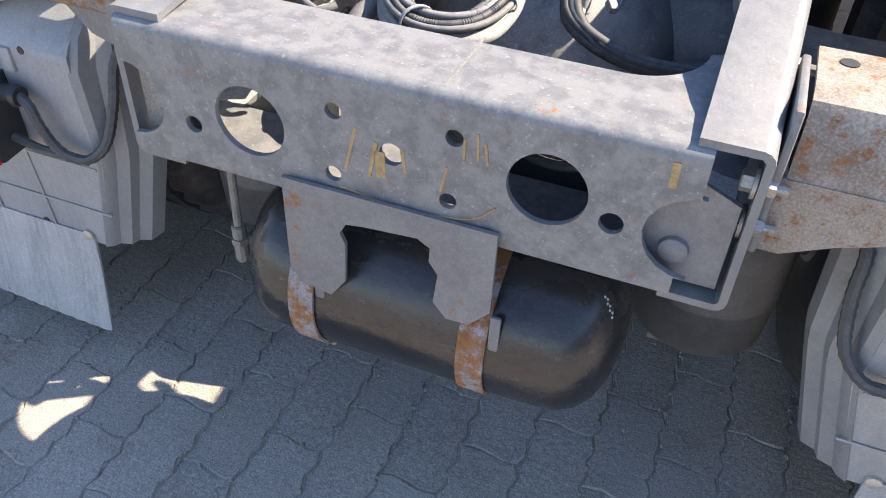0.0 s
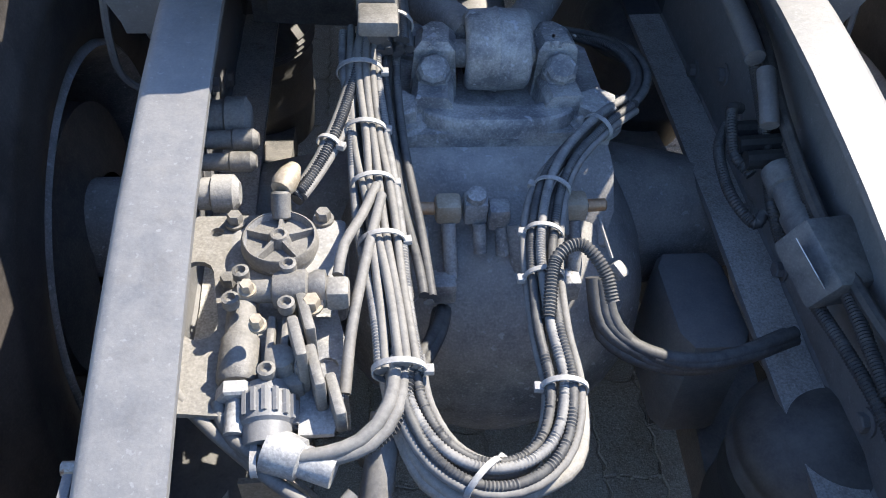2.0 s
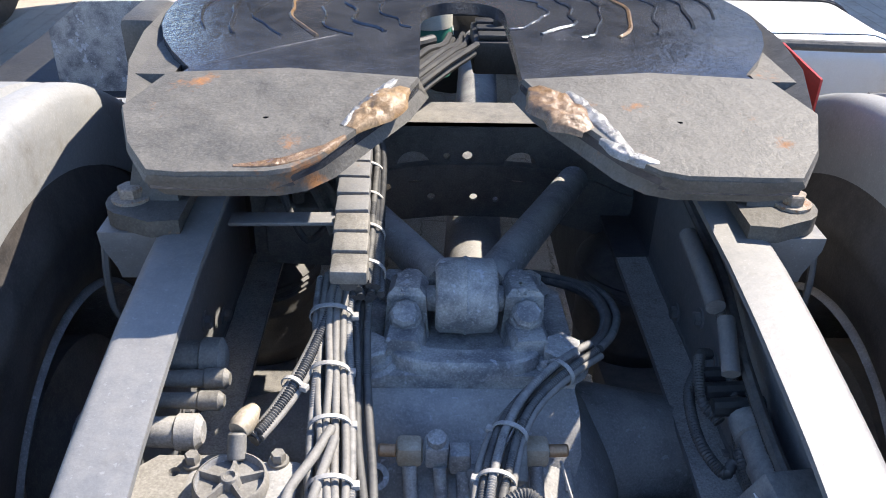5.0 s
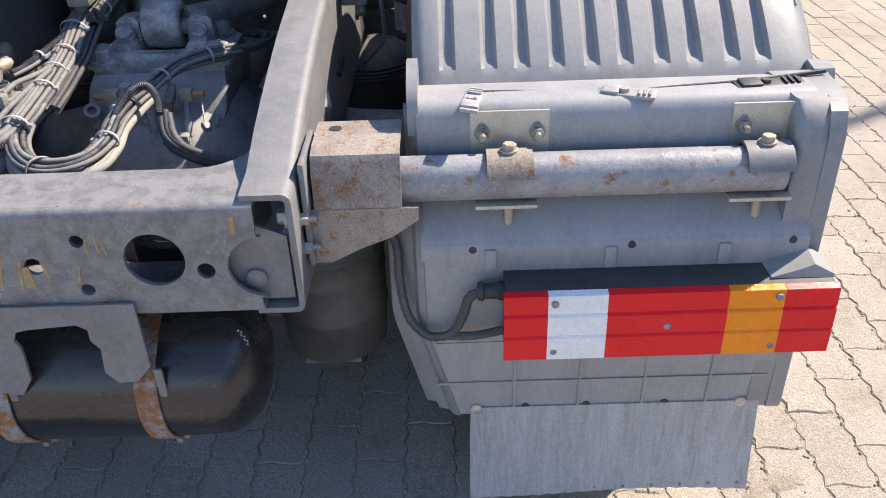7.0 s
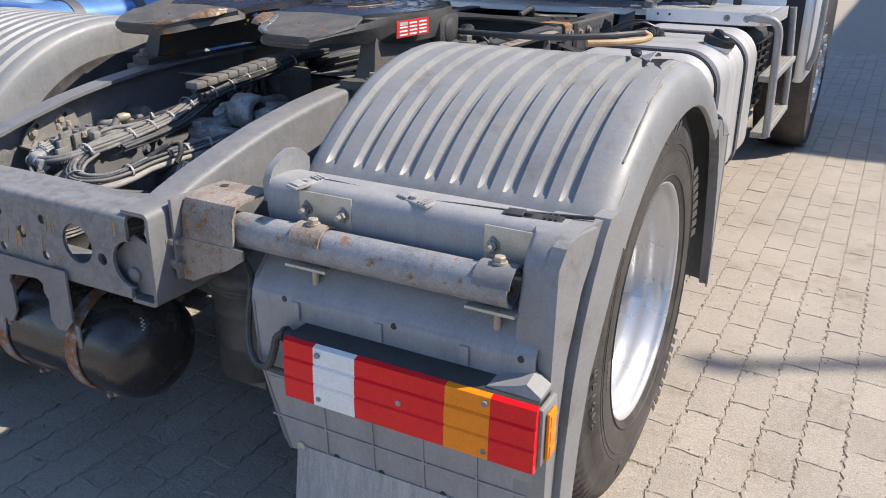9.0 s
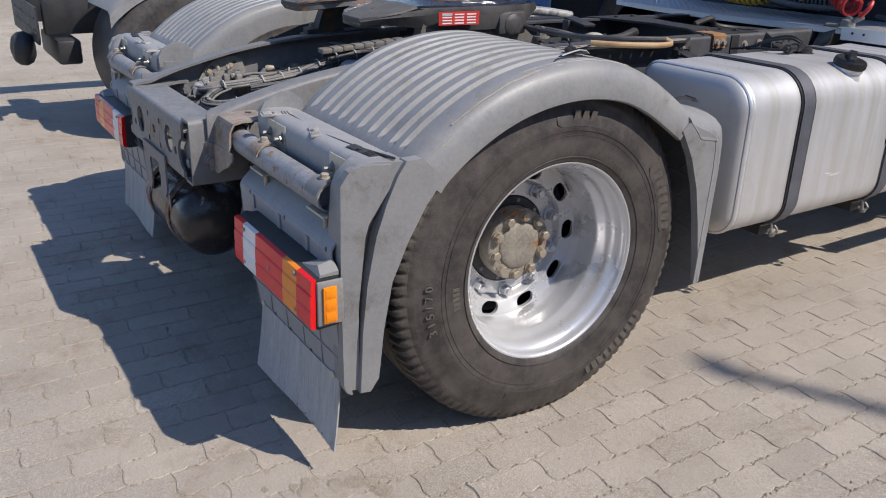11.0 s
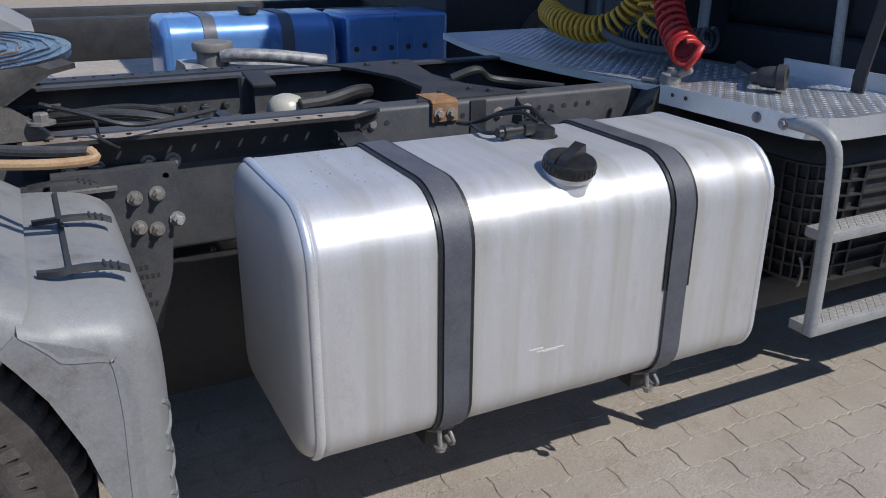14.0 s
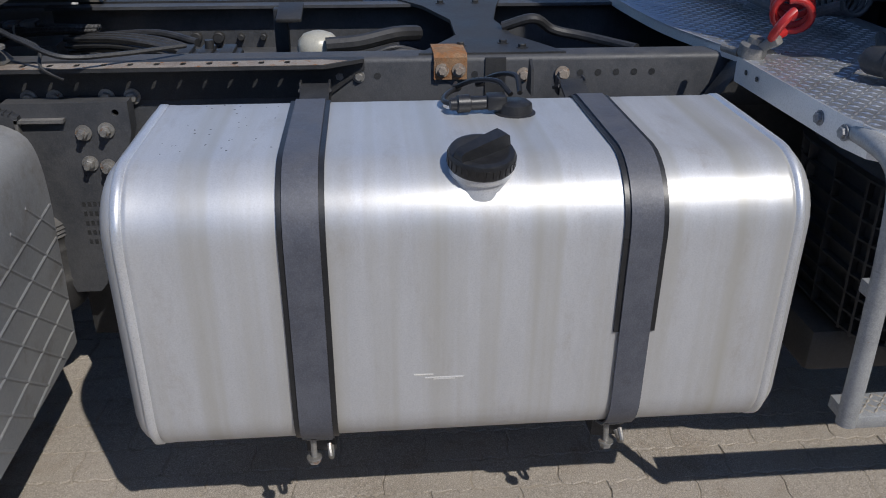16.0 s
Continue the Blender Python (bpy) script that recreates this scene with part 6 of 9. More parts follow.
# red sticker with rows of print, on the flank of the plate
ms = Matrix.Translation((0.508, 0.225, 1.030)) @ Matrix.Rotation(-0.06, 4, "Z")
bm = bmesh.new()
obox(bm, ms, 0.003, 0.156, 0.044)
stick = part("warning_sticker", bm, STICKER, fifth, "red sticker with white print")
for r_ in range(4):
    for c_ in range(3):
        if r_ or c_:
            part("print_bar", obox(bmesh.new(), ms @ Matrix.Translation((0.002, -0.047 + 0.047 * c_, 0.013 - 0.0095 * r_)), 0.001, 0.036, 0.004), WHITE, fifth)
bm = bmesh.new()
obox(bm, ms @ Matrix.Translation((0.0022, -0.047, 0.013)), 0.001, 0.038, 0.009)
part("maker_bar", bm, ALU_TRIM, fifth)
# pivot lug and side boss
bm = bmesh.new()
box(bm, 0.44, 0.50, 0.40, 0.52, 0.965, 1.045, 0.012)
lathe(bm, (0.49, 0.46, 1.0), (1, 0, 0), [(0, 0.038), (0.012, 0.036), (0.02, 0.022)], 20)
part("pivot_lug", bm, COUPLING_DARK, fifth)
part("pivot_lug", box(bmesh.new(), -0.46, -0.40, 0.40, 0.52, 0.965, 1.045, 0.012), COUPLING_DARK, fifth)


stand(0.032, -0.043, 0.074)


def pedestal(s):
    """Cast foot with a bolted ear, rising to the plate."""
    bm = bmesh.new()
    rings(bm, [[(x0, y0, z), (x1, y0, z), (x1, y1, z), (x0, y1, z)] for x0, x1, y0, y1, z in ((0.372, 0.435, 0.05, 0.60, 0.888), (0.375, 0.428, 0.065, 0.56, 0.925), (0.375, 0.42, 0.08, 0.50, 0.97), (0.37, 0.42, 0.10, 0.48, 1.035))])
    plate(bm, [(0.36, 0.0), (0.395, -0.005)] + [(0.422 + 0.040 * math.cos(a), 0.055 + 0.045 * math.sin(a)) for a in [-1.4 + 2.9 * k / 8 for k in range(9)]] + [(0.42, 0.16), (0.36, 0.16)], [], 0.022, Matrix.Translation((0, 0, 0.866)))
    foot = part("pedestal", bm, PLATE_SIDE, fifth, "dusty cast pedestal foot", side=s, sharp=40)
    bm = bmesh.new()
    rings(bm, [[(0.425 + w * sx, 0.05 + w * sy, z) for sx, sy in ((-1, -1), (1, -1), (1, 1), (-1, 1))] for w, z in ((0.040, 0.864), (0.039, 0.845), (0.028, 0.805), (0.026, 0.79))])
    part("foot_block", bm, CHASSIS, fifth, side=s)
    bm = bmesh.new()
    hexbolt(bm, (0.432, 0.055, 0.888), (0, 0, 1), 0.0155, 0.018, 0.024)
    part("foot_bolt", bm, RUST, fifth, side=s)
    bm = bmesh.new()
    sweep(bm, [(0.475, 0.05, 0.83), (0.482, 0.05, 0.76), (0.478, 0.06, 0.70), (0.43, 0.09, 0.64)], 0.005, 6)
    part("bracket_edge", bm, CHASSIS, fifth, side=s)
    bm = bmesh.new()
    hexbolt(bm, (0.422, 0.08, 0.765), (1, 0, 0), 0.015, 0.02, 0.022)
    part("rail_bolt", bm, CAST_GREY, fifth, side=s)
    bm = bmesh.new()
    hexbolt(bm, (0.44, 0.58, 0.925), (0, 0, 1), 0.018, 0.025, 0.03)
    part("foot_bolt", bm, CAST_PALE, fifth, side=s)


pedestal(1)
pedestal(-1)
stand()
# release lever: a dark rod that reaches out over the mudguard and turns back on itself as an ochre grip
bm = bmesh.new()
sweep(bm, [(1.012, 0.598, 1.058), (1.028, 0.606, 1.050), (1.030, 0.592, 1.045), (1.022, 0.52, 1.045), (0.985, 0.43, 1.047), (0.92, 0.37, 1.047)], 0.009, 10)
lever = part("release_lever", bm, WOOD, fifth, "ochre-brown painted release lever")
bm = bmesh.new()
sweep(bm, [(0.40, 0.46, 1.045), (0.60, 0.43, 1.045), (0.80, 0.40, 1.052), (0.93, 0.45, 1.058), (0.995, 0.53, 1.060), (1.012, 0.598, 1.058)], 0.009, 10)
part("lever_return", bm, COUPLING_DARK, lever)
stand(-0.02, -0.01, 0.035)
bm = bmesh.new()
sweep(bm, [(0.45, 0.55, 1.0), (0.52, 0.63, 0.985), (0.56, 0.72, 0.96), (0.50, 0.82, 0.95), (0.40, 0.95, 0.945)], 0.006, 6)
sweep(bm, [(0.47, 0.56, 1.0), (0.50, 0.65, 0.97), (0.53, 0.66, 0.93), (0.52, 0.70, 0.90)], 0.004, 6)
part("coupling_cable", bm, CHASSIS_DARK, fifth)


# ---- perforated angle rails along the chassis ----
def angle_rail(s, x0, x1, z):
    bm = bmesh.new()
    y0, y1, y2 = 0.46, 1.25, 1.34
    holes = [slot(x1 - s * 0.030, 0.52 + 0.0585 * k, 0.024, 0.012, 5) for k in range(12)]
    out = [(x0, y0), (x1, y0), (x1, y1), (x0 + s * 0.02, y2), (x0, y2)]
    plate(bm, out, holes, 0.009, Matrix.Translation((0, 0, z)))
    plate(bm, [(y0, z - 0.085), (y1, z - 0.085), (y2, z - 0.02), (y2, z + 0.004), (y0, z + 0.004)], [], 0.008, Matrix.Translation((x0 - 0.004, 0, 0)) @ PLANE_YZ)
    return bm


stand(-0.143, 0.02, 0.056)
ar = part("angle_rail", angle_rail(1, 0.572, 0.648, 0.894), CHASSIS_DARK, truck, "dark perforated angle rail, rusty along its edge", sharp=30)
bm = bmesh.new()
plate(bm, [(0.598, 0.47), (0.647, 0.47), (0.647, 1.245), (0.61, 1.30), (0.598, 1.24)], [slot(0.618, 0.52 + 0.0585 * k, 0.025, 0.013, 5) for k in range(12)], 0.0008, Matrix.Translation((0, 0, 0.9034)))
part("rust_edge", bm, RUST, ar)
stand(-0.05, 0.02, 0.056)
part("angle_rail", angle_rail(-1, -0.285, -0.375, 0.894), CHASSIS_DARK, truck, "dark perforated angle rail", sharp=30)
stand(-0.143, 0.02, 0.05)
bolts([(0.575, 0.56 + 0.0585 * k, 0.825) for k in (0, 1, 3, 4)], (1, 0, 0), 0.013, 0.016)
stand(-0.105, 0.015, 0.008)
# cast suspension bracket on the outer side of the rail
bm = bmesh.new()
plate(bm, [(0.52, 0.87), (0.80, 0.87), (0.80, 0.80), (0.775, 0.72), (0.76, 0.60), (0.72, 0.45), (0.66, 0.38), (0.60, 0.38), (0.56, 0.50), (0.56, 0.66), (0.50, 0.76)], [circle(0.87 - 0.10, 0.845, 0.008)], 0.05, Matrix.Translation((0.545, 0, 0)) @ PLANE_YZ)
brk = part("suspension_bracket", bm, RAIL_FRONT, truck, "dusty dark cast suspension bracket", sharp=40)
bolts([(0.597, 0.735, 0.716), (0.597, 0.693, 0.80), (0.597, 0.745, 0.805), (0.597, 0.695, 0.725)], (1, 0, 0), 0.0125, 0.018, parent=truck, shank=0.014)
bolts([(0.597, 0.785, 0.735)], (1, 0, 0), 0.0125, 0.018, parent=truck, shank=0.014, material=CAST_GREY)
for z, n in ((0.62, 4), (0.595, 6), (0.57, 3), (0.545, 4), (0.52, 5)):
    for k in range(n):
        part("cast_mark", obox(bmesh.new(), Matrix.Translation((0.5955, 0.66 + 0.013 * k, z)), 0.0015, 0.008, 0.012), CHASSIS_DARK, brk)
stand(-0.176, 0.07, 0.057)
# rusty clip over the rail, small rail bolts, row of holes
bm = bmesh.new()
rings(bm, [[(x, y, z) for x, z in ((0.50, 0.906), (0.60, 0.906), (0.612, 0.898), (0.612, 0.845), (0.603, 0.845), (0.603, 0.896), (0.50, 0.899))] for y in (1.455, 1.535)])
clip = part("rail_clip", bm, RUST_CLIP, truck, "rust-brown steel clip bolted over the rail")
bolts([(0.612, 1.475, 0.868), (0.612, 1.515, 0.868)], (1, 0, 0), 0.011, 0.014, parent=clip, material=RUST)
stand(-0.157, 0.045, 0.043)
bolts([(0.580, 1.255, 0.870), (0.582, 1.30, 0.868)], (1, 0, 0), 0.010, 0.012)
stand(-0.182, 0.045, 0.043)
bolts([(0.605, 1.70, 0.865), (0.61, 1.795, 0.868)], (1, 0, 0), 0.012, 0.014, material=RUST)
stand(0, 0.045, 0.043)
for k, y in enumerate((1.345, 1.58, 1.64, 1.84, 1.885, 1.93, 1.975, 2.02)):
    bm = bmesh.new()
    xo = lerp_table(RAIL_RIGHT, y)[0]
    lathe(bm, (xo - 0.001, y, 0.868), (1, 0.05, 0), [(0, 0.0085), (0.0016, 0.0085)], 14)
    part("rail_hole", bm, BLACK, truck)
stand(-0.14, 0.02, 0.01)
for k in range(3):
    bm = bmesh.new()
    lathe(bm, (0.567 - 0.006, 0.86 + 0.05 * k, 0.80 - 0.01 * k), (1, 0, 0), [(0, 0.010), (0.0018, 0.010)], 14)
    part("rail_hole", bm, BLACK, truck)


# ---- middle of the chassis ----
stand(-0.09, 0.05, 0.055)
bm = bmesh.new()
rings(bm, [[(x, y0, 0.895), (x, y1, 0.895), (x, y1, 0.905), (x, y0, 0.905)] for x, y0, y1 in ((-0.24, 1.42, 1.75), (-0.12, 1.49, 1.72), (0.10, 1.555, 1.68), (0.30, 1.55, 1.70), (0.50, 1.44, 1.80))])
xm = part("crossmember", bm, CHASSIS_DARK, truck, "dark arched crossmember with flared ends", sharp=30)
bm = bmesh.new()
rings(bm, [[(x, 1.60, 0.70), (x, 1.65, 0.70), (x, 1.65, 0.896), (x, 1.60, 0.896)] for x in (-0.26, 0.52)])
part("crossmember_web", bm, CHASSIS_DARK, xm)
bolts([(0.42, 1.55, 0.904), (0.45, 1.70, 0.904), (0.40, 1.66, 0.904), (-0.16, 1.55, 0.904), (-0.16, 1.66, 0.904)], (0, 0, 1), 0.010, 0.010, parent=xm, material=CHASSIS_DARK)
stand(-0.13, 0.015, 0.055)
bm = bmesh.new()
lathe(bm, (0.135, 1.215, 0.66), (0, 0, 1), [(0, 0.058), (0.13, 0.058)], 32)
filt = part("filter_canister", bm, GREEN, truck, "green-labelled spin-on filter with cream dome")
bm = bmesh.new()
lathe(bm, (0.135, 1.215, 0.79), (0, 0, 1), [(0, 0.060), (0.04, 0.060), (0.062, 0.056), (0.078, 0.042), (0.086, 0.02), (0.087, 0.002)], 32)
part("filter_dome", bm, CANISTER, filt, sharp=60)
for k in range(4):
    part("label_bar", obox(bmesh.new(), Matrix.Translation((0.1965, 1.20 + 0.012 * k, 0.775)), 0.002, 0.008, 0.012), WHITE, filt)
bm = bmesh.new()
box(bm, 0.05, 0.09, 1.09, 1.13, 0.74, 0.93, 0.005)
obox(bm, Matrix.Translation((0.11, 1.14, 0.925)) @ Matrix.Rotation(0.15, 4, "Y"), 0.14, 0.07, 0.012, 0.003)
part("filter_bracket", bm, CHASSIS_DARK, truck)
stand(-0.08, 0.005, 0.055)
bm = bmesh.new()
box(bm, 0.18, 0.30, 0.86, 1.03, 0.78, 0.855, 0.008)
for k in range(3):
    box(bm, 0.19, 0.29, 0.87 + 0.055 * k, 0.905 + 0.055 * k, 0.855, 0.868, 0.004)
rod(bm, (0.24, 0.95, 0.86), (0.24, 0.95, 0.89), 0.012, 12)
part("valve_block", bm, CHASSIS_DARK, truck, "dark control block with capped ports")
stand(-0.13, 0.015, 0.055)
for pts, r, mat in (([(0.20, 1.24, 0.85), (0.19, 1.33, 0.855), (0.16, 1.43, 0.87), (0.10, 1.50, 0.86)], 0.022, CABLE_DARK), ([(0.30, 1.30, 0.82), (0.29, 1.37, 0.845), (0.28, 1.43, 0.86), (0.26, 1.50, 0.84)], 0.008, CABLE_DARK), ([(0.32, 1.32, 0.82), (0.31, 1.39, 0.84), (0.30, 1.45, 0.855), (0.28, 1.52, 0.83)], 0.008, CABLE), ([(0.27, 1.72, 0.91), (0.29, 1.80, 0.935), (0.27, 1.86, 0.90), (0.30, 1.95, 0.885), (0.42, 2.05, 0.88)], 0.014, CABLE_DARK),
                    ([(0.0, 0.55, 0.84), (0.06, 0.75, 0.86), (0.14, 0.88, 0.85)], 0.012, CABLE_DARK)):
    part("hose", sweep(bmesh.new(), pts, r, 10), HOSE_BLACK, truck)
random.seed(11)
for k in range(16):
    u, v = random.uniform(-0.045, 0.045), random.uniform(-0.02, 0.02)
    pts = [(0.03 + u, 0.50, 0.83 + v), (0.12 + u, 0.65, 0.85 + v), (0.17 + u * 1.2, 0.78, 0.845 + v), (0.20 + u, 0.90, 0.82 + v), (0.22 + u, 1.05, 0.80 + v)]
    part("hose", sweep(bmesh.new(), pts, 0.007, 7, 0.02), HOSE_BLACK, truck)
stand(-0.056, 0.0, 0.05)
# lug row on the inside of the left rail
for k in range(9):
    bm = bmesh.new()
    rod(bm, (-0.27, 0.62 + 0.07 * k, 0.80), (-0.24, 0.62 + 0.07 * k, 0.80), 0.018 if k < 5 else 0.011, 12, 0.003)
    part("inner_bolt", bm, CHASSIS_DARK, truck)
bm = bmesh.new()
box(bm, -0.272, -0.20, 0.60, 1.25, 0.74, 0.765, 0.006)
part("cable_tray", bm, RAIL_FRONT, truck)
stand()
# dark box added low on the far side to block light through the gaps
bm = bmesh.new()
box(bm, -1.15, -0.45, 0.75, 2.0, 0.25, 0.72, 0.03)
part("battery_box", bm, CHASSIS_DARK, truck, "dark box added low beside the far rail to block light")
stand(-0.15, -0.005, 0.07)
# reservoir and pipe beyond the left rail
bm = bmesh.new()
lathe(bm, (-0.52, 1.16, 0.86), (0, 0, 1), [(0, 0.06), (0.05, 0.06), (0.055, 0.072), (0.075, 0.075), (0.085, 0.07), (0.09, 0.05)], 24)
part("reservoir_cap", bm, CAST_PALE, truck, "dusty round reservoir cap")
bm = bmesh.new()
sweep(bm, [(-0.46, 1.18, 0.90), (-0.42, 1.25, 0.905), (-0.40, 1.38, 0.895), (-0.38, 1.55, 0.87)], 0.024, 12)
part("reservoir_pipe", bm, CAST_GREY, truck)
bm = bmesh.new()
rings(bm, [[(x, 1.05 + dy, z) for x, z in ((-0.75, 0.62), (-0.42, 0.62), (-0.42, 0.84), (-0.50, 0.872), (-0.66, 0.868), (-0.75, 0.80))] for dy in (0, 0.45)])
part("side_box", bm, CAST_GREY, truck, "dusty grey box beyond the left rail")


stand()
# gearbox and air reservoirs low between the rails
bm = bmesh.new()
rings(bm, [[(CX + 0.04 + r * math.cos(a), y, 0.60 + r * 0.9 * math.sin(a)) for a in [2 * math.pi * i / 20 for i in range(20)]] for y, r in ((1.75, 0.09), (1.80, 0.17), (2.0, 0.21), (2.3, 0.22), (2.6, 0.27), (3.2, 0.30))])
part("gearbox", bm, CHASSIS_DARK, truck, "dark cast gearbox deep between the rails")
for x, y0, y1, r in ((-0.20, 0.98, 1.70, 0.115),):
    bm = bmesh.new()
    lathe(bm, (x, y0, 0.43), (0, 1, 0), [(0, 0.01), (0.01, 0.06), (0.04, r * 0.92), (0.08, r), (y1 - y0 - 0.08, r), (y1 - y0 - 0.04, r * 0.92), (y1 - y0 - 0.01, 0.06), (y1 - y0, 0.01)], 28)
    part("air_reservoir", bm, BLACK_TANK, truck, "black air reservoir between the rails", sharp=60)


# ---- valve group and harness over the axle ----
stand(0.036, -0.026, 0.068)
bm = bmesh.new()
plate(bm, [(-0.348, -0.475), (-0.262, -0.485), (-0.215, -0.40), (-0.225, -0.30), (-0.25, -0.238), (-0.325, -0.238), (-0.348, -0.26)], [slot(-0.311, -0.352, 0.10, 0.034, 6, math.pi / 2 + 0.18), circle(-0.303, -0.262, 0.0065)], 0.006, Matrix.Translation((0, 0, 0.722)))
vplate = part("valve_plate", bm, PALE_PLATE, truck, "pale dusty mounting plate with a slot")
bm = bmesh.new()
lathe(bm, (-0.236, -0.293, 0.728), (0, 0, 1), [(0, 0.035), (0.012, 0.037), (0.022, 0.037), (0.023, 0.034), (0.012, 0.032), (0.010, 0.010), (0.010, 0.004)], 36)
valve = part("relay_valve", bm, CAST, truck, "dusty relay valve with a pale five-armed cover", sharp=40)
bm = bmesh.new()
lathe(bm, (-0.236, -0.293, 0.740), (0, 0, 1), [(0, 0.0385), (0.010, 0.0375), (0.0125, 0.0355), (0.0125, 0.0345), (0.004, 0.0335), (0.0035, 0.012)], 36)
lathe(bm, (-0.236, -0.293, 0.743), (0, 0, 1), [(0, 0.012), (0.010, 0.0095), (0.012, 0.0085), (0.0125, 0.0060), (0.009, 0.0045)], 18)
for k in range(5):
    a = 2 * math.pi * k / 5 + 0.3
    rings(bm, [[Vector((-0.236, -0.293, 0)) + Matrix.Rotation(a, 3, "Z") @ Vector((d, u * w, z)) for u, z in ((-1, 0.742), (1, 0.742), (0.45, h), (-0.45, h))] for d, w, h in ((0.006, 0.0048, 0.753), (0.020, 0.0036, 0.7515), (0.035, 0.0030, 0.7515))])
part("star_cover", bm, CAST_PALE, valve, sharp=40)
part("port_stub", rod(bmesh.new(), (-0.236, -0.262, 0.745), (-0.236, -0.245, 0.768), 0.010, 14, 0.002), CAST_PALE, valve)
bm = bmesh.new()
box(bm, -0.29, -0.17, -0.345, -0.245, 0.675, 0.730, 0.008)
part("valve_base", bm, CAST, valve)
for p in ((-0.285, -0.252, 0.73), (-0.195, -0.25, 0.73), (-0.282, -0.338, 0.73), (-0.196, -0.338, 0.73)):
    bm = bmesh.new()
    hexbolt(bm, p, (0, 0, 1), 0.008, 0.014, 0.011)
    part("valve_bolt", bm, CAST_PALE, valve)
bm = bmesh.new()
lathe(bm, (-0.265, -0.352, 0.742), (0.02, -1, -0.1), [(0, 0.010), (0.01, 0.014), (0.055, 0.015), (0.060, 0.018), (0.10, 0.019), (0.104, 0.016)], 20)
part("solenoid", bm, CAST_PALE, valve, "dusty cylindrical solenoid", sharp=40)
bm = bmesh.new()
hexbolt(bm, (-0.263, -0.456, 0.732), (0.02, -1, -0.1), 0.018, 0.016)
rod(bm, (-0.263, -0.47, 0.73), (-0.263, -0.50, 0.724), 0.009, 12)
part("solenoid_nut", bm, CAST_GREY, valve)
bm = bmesh.new()
lathe(bm, (-0.268, -0.366, 0.752), (1, 0.02, 0), [(0, 0.011), (0.030, 0.011), (0.032, 0.016), (0.040, 0.019), (0.062, 0.019), (0.064, 0.015), (0.070, 0.018), (0.080, 0.018), (0.082, 0.010)], 22)
part("cross_pipe", bm, CAST_PALE, valve, sharp=40)
part("pipe_elbow", box(bmesh.new(), -0.188, -0.166, -0.384, -0.360, 0.742, 0.766, 0.004), PALE_PLATE, valve, "pale square push-in elbow")
bm = bmesh.new()
box(bm, -0.242, -0.205, -0.462, -0.388, 0.700, 0.738, 0.006)
for k in range(3):
    box(bm, -0.240 + 0.013 * k, -0.232 + 0.013 * k, -0.452, -0.392, 0.736, 0.750, 0.003)
lathe(bm, (-0.226, -0.440, 0.738), (0, 0, 1), [(0, 0.014), (0.014, 0.013), (0.016, 0.010)], 18)
part("solenoid_block", bm, CAST_PALE, valve, "dusty aluminium valve block", sharp=40)
bm = bmesh.new()
rings(bm, [[(x, y, z) for x, y in ((-0.212, -0.388), (-0.172, -0.392), (-0.168, -0.46), (-0.205, -0.462))] for z in (0.66, 0.715)])
part("shaded_block", bm, CAST, valve)
for p in ((-0.266, -0.352, 0.757), (-0.222, -0.352, 0.765), (-0.272, -0.385, 0.757), (-0.222, -0.392, 0.757), (-0.236, -0.455, 0.745)):
    bm = bmesh.new()
    lathe(bm, p, (0, 0, 1), [(0, 0.008), (0.010, 0.008), (0.011, 0.005), (0.006, 0.004)], 12)
    part("cap_screw", bm, CAST_PALE, valve)
bm = bmesh.new()
lathe(bm, (-0.238, -0.455, 0.73), (0.05, -1, -0.25), [(0, 0.018), (0.015, 0.024), (0.035, 0.024), (0.038, 0.021), (0.055, 0.021)], 20)
plug = part("bayonet_plug", bm, CHASSIS, valve)
for k in range(16):
    a = 2 * math.pi * k / 16
    bm = bmesh.new()
    rod(bm, Vector((-0.237 + 0.024 * math.cos(a), -0.47, 0.727 + 0.024 * math.sin(a))), Vector((-0.236 + 0.024 * math.cos(a), -0.49, 0.722 + 0.024 * math.sin(a))), 0.0028, 5)
    part("plug_rib", bm, CHASSIS, plug)
bm = bmesh.new()
lathe(bm, (-0.235, -0.51, 0.718), (0.9, -0.35, -0.1), [(0, 0.02), (0.03, 0.018), (0.032, 0.014), (0.06, 0.014)], 16)
part("plug_elbow", bm, CAST_GREY, valve)
bm = bmesh.new()
plate(bm, [(-0.21, -0.50), (-0.18, -0.50), (-0.165, -0.43), (-0.18, -0.36), (-0.21, -0.36)], [circle(-0.187, -0.43, 0.01)], 0.005, Matrix.Translation((0.0, 0, 0.715)) @ Matrix.Rotation(0.0, 4, "Y"))
part("valve_bracket", bm, CAST_GREY, valve)
# fittings poking out under the left rail
for k, (y, z, r, ln) in enumerate(((-0.095, 0.748, 0.021, 0.075), (-0.128, 0.742, 0.011, 0.085), (-0.162, 0.738, 0.010, 0.085), (-0.205, 0.73, 0.018, 0.07))):
    bm = bmesh.new()
    lathe(bm, (-0.355, y, z), (1, 0, 0), [(0, r * 0.9), (ln - 0.03, r), (ln - 0.028, r * 1.15), (ln - 0.006, r * 1.15), (ln, r * 0.7)], 14)
    part("push_fitting", bm, CAST_PALE if k != 3 else CAST, truck, "dusty push-in air fitting")
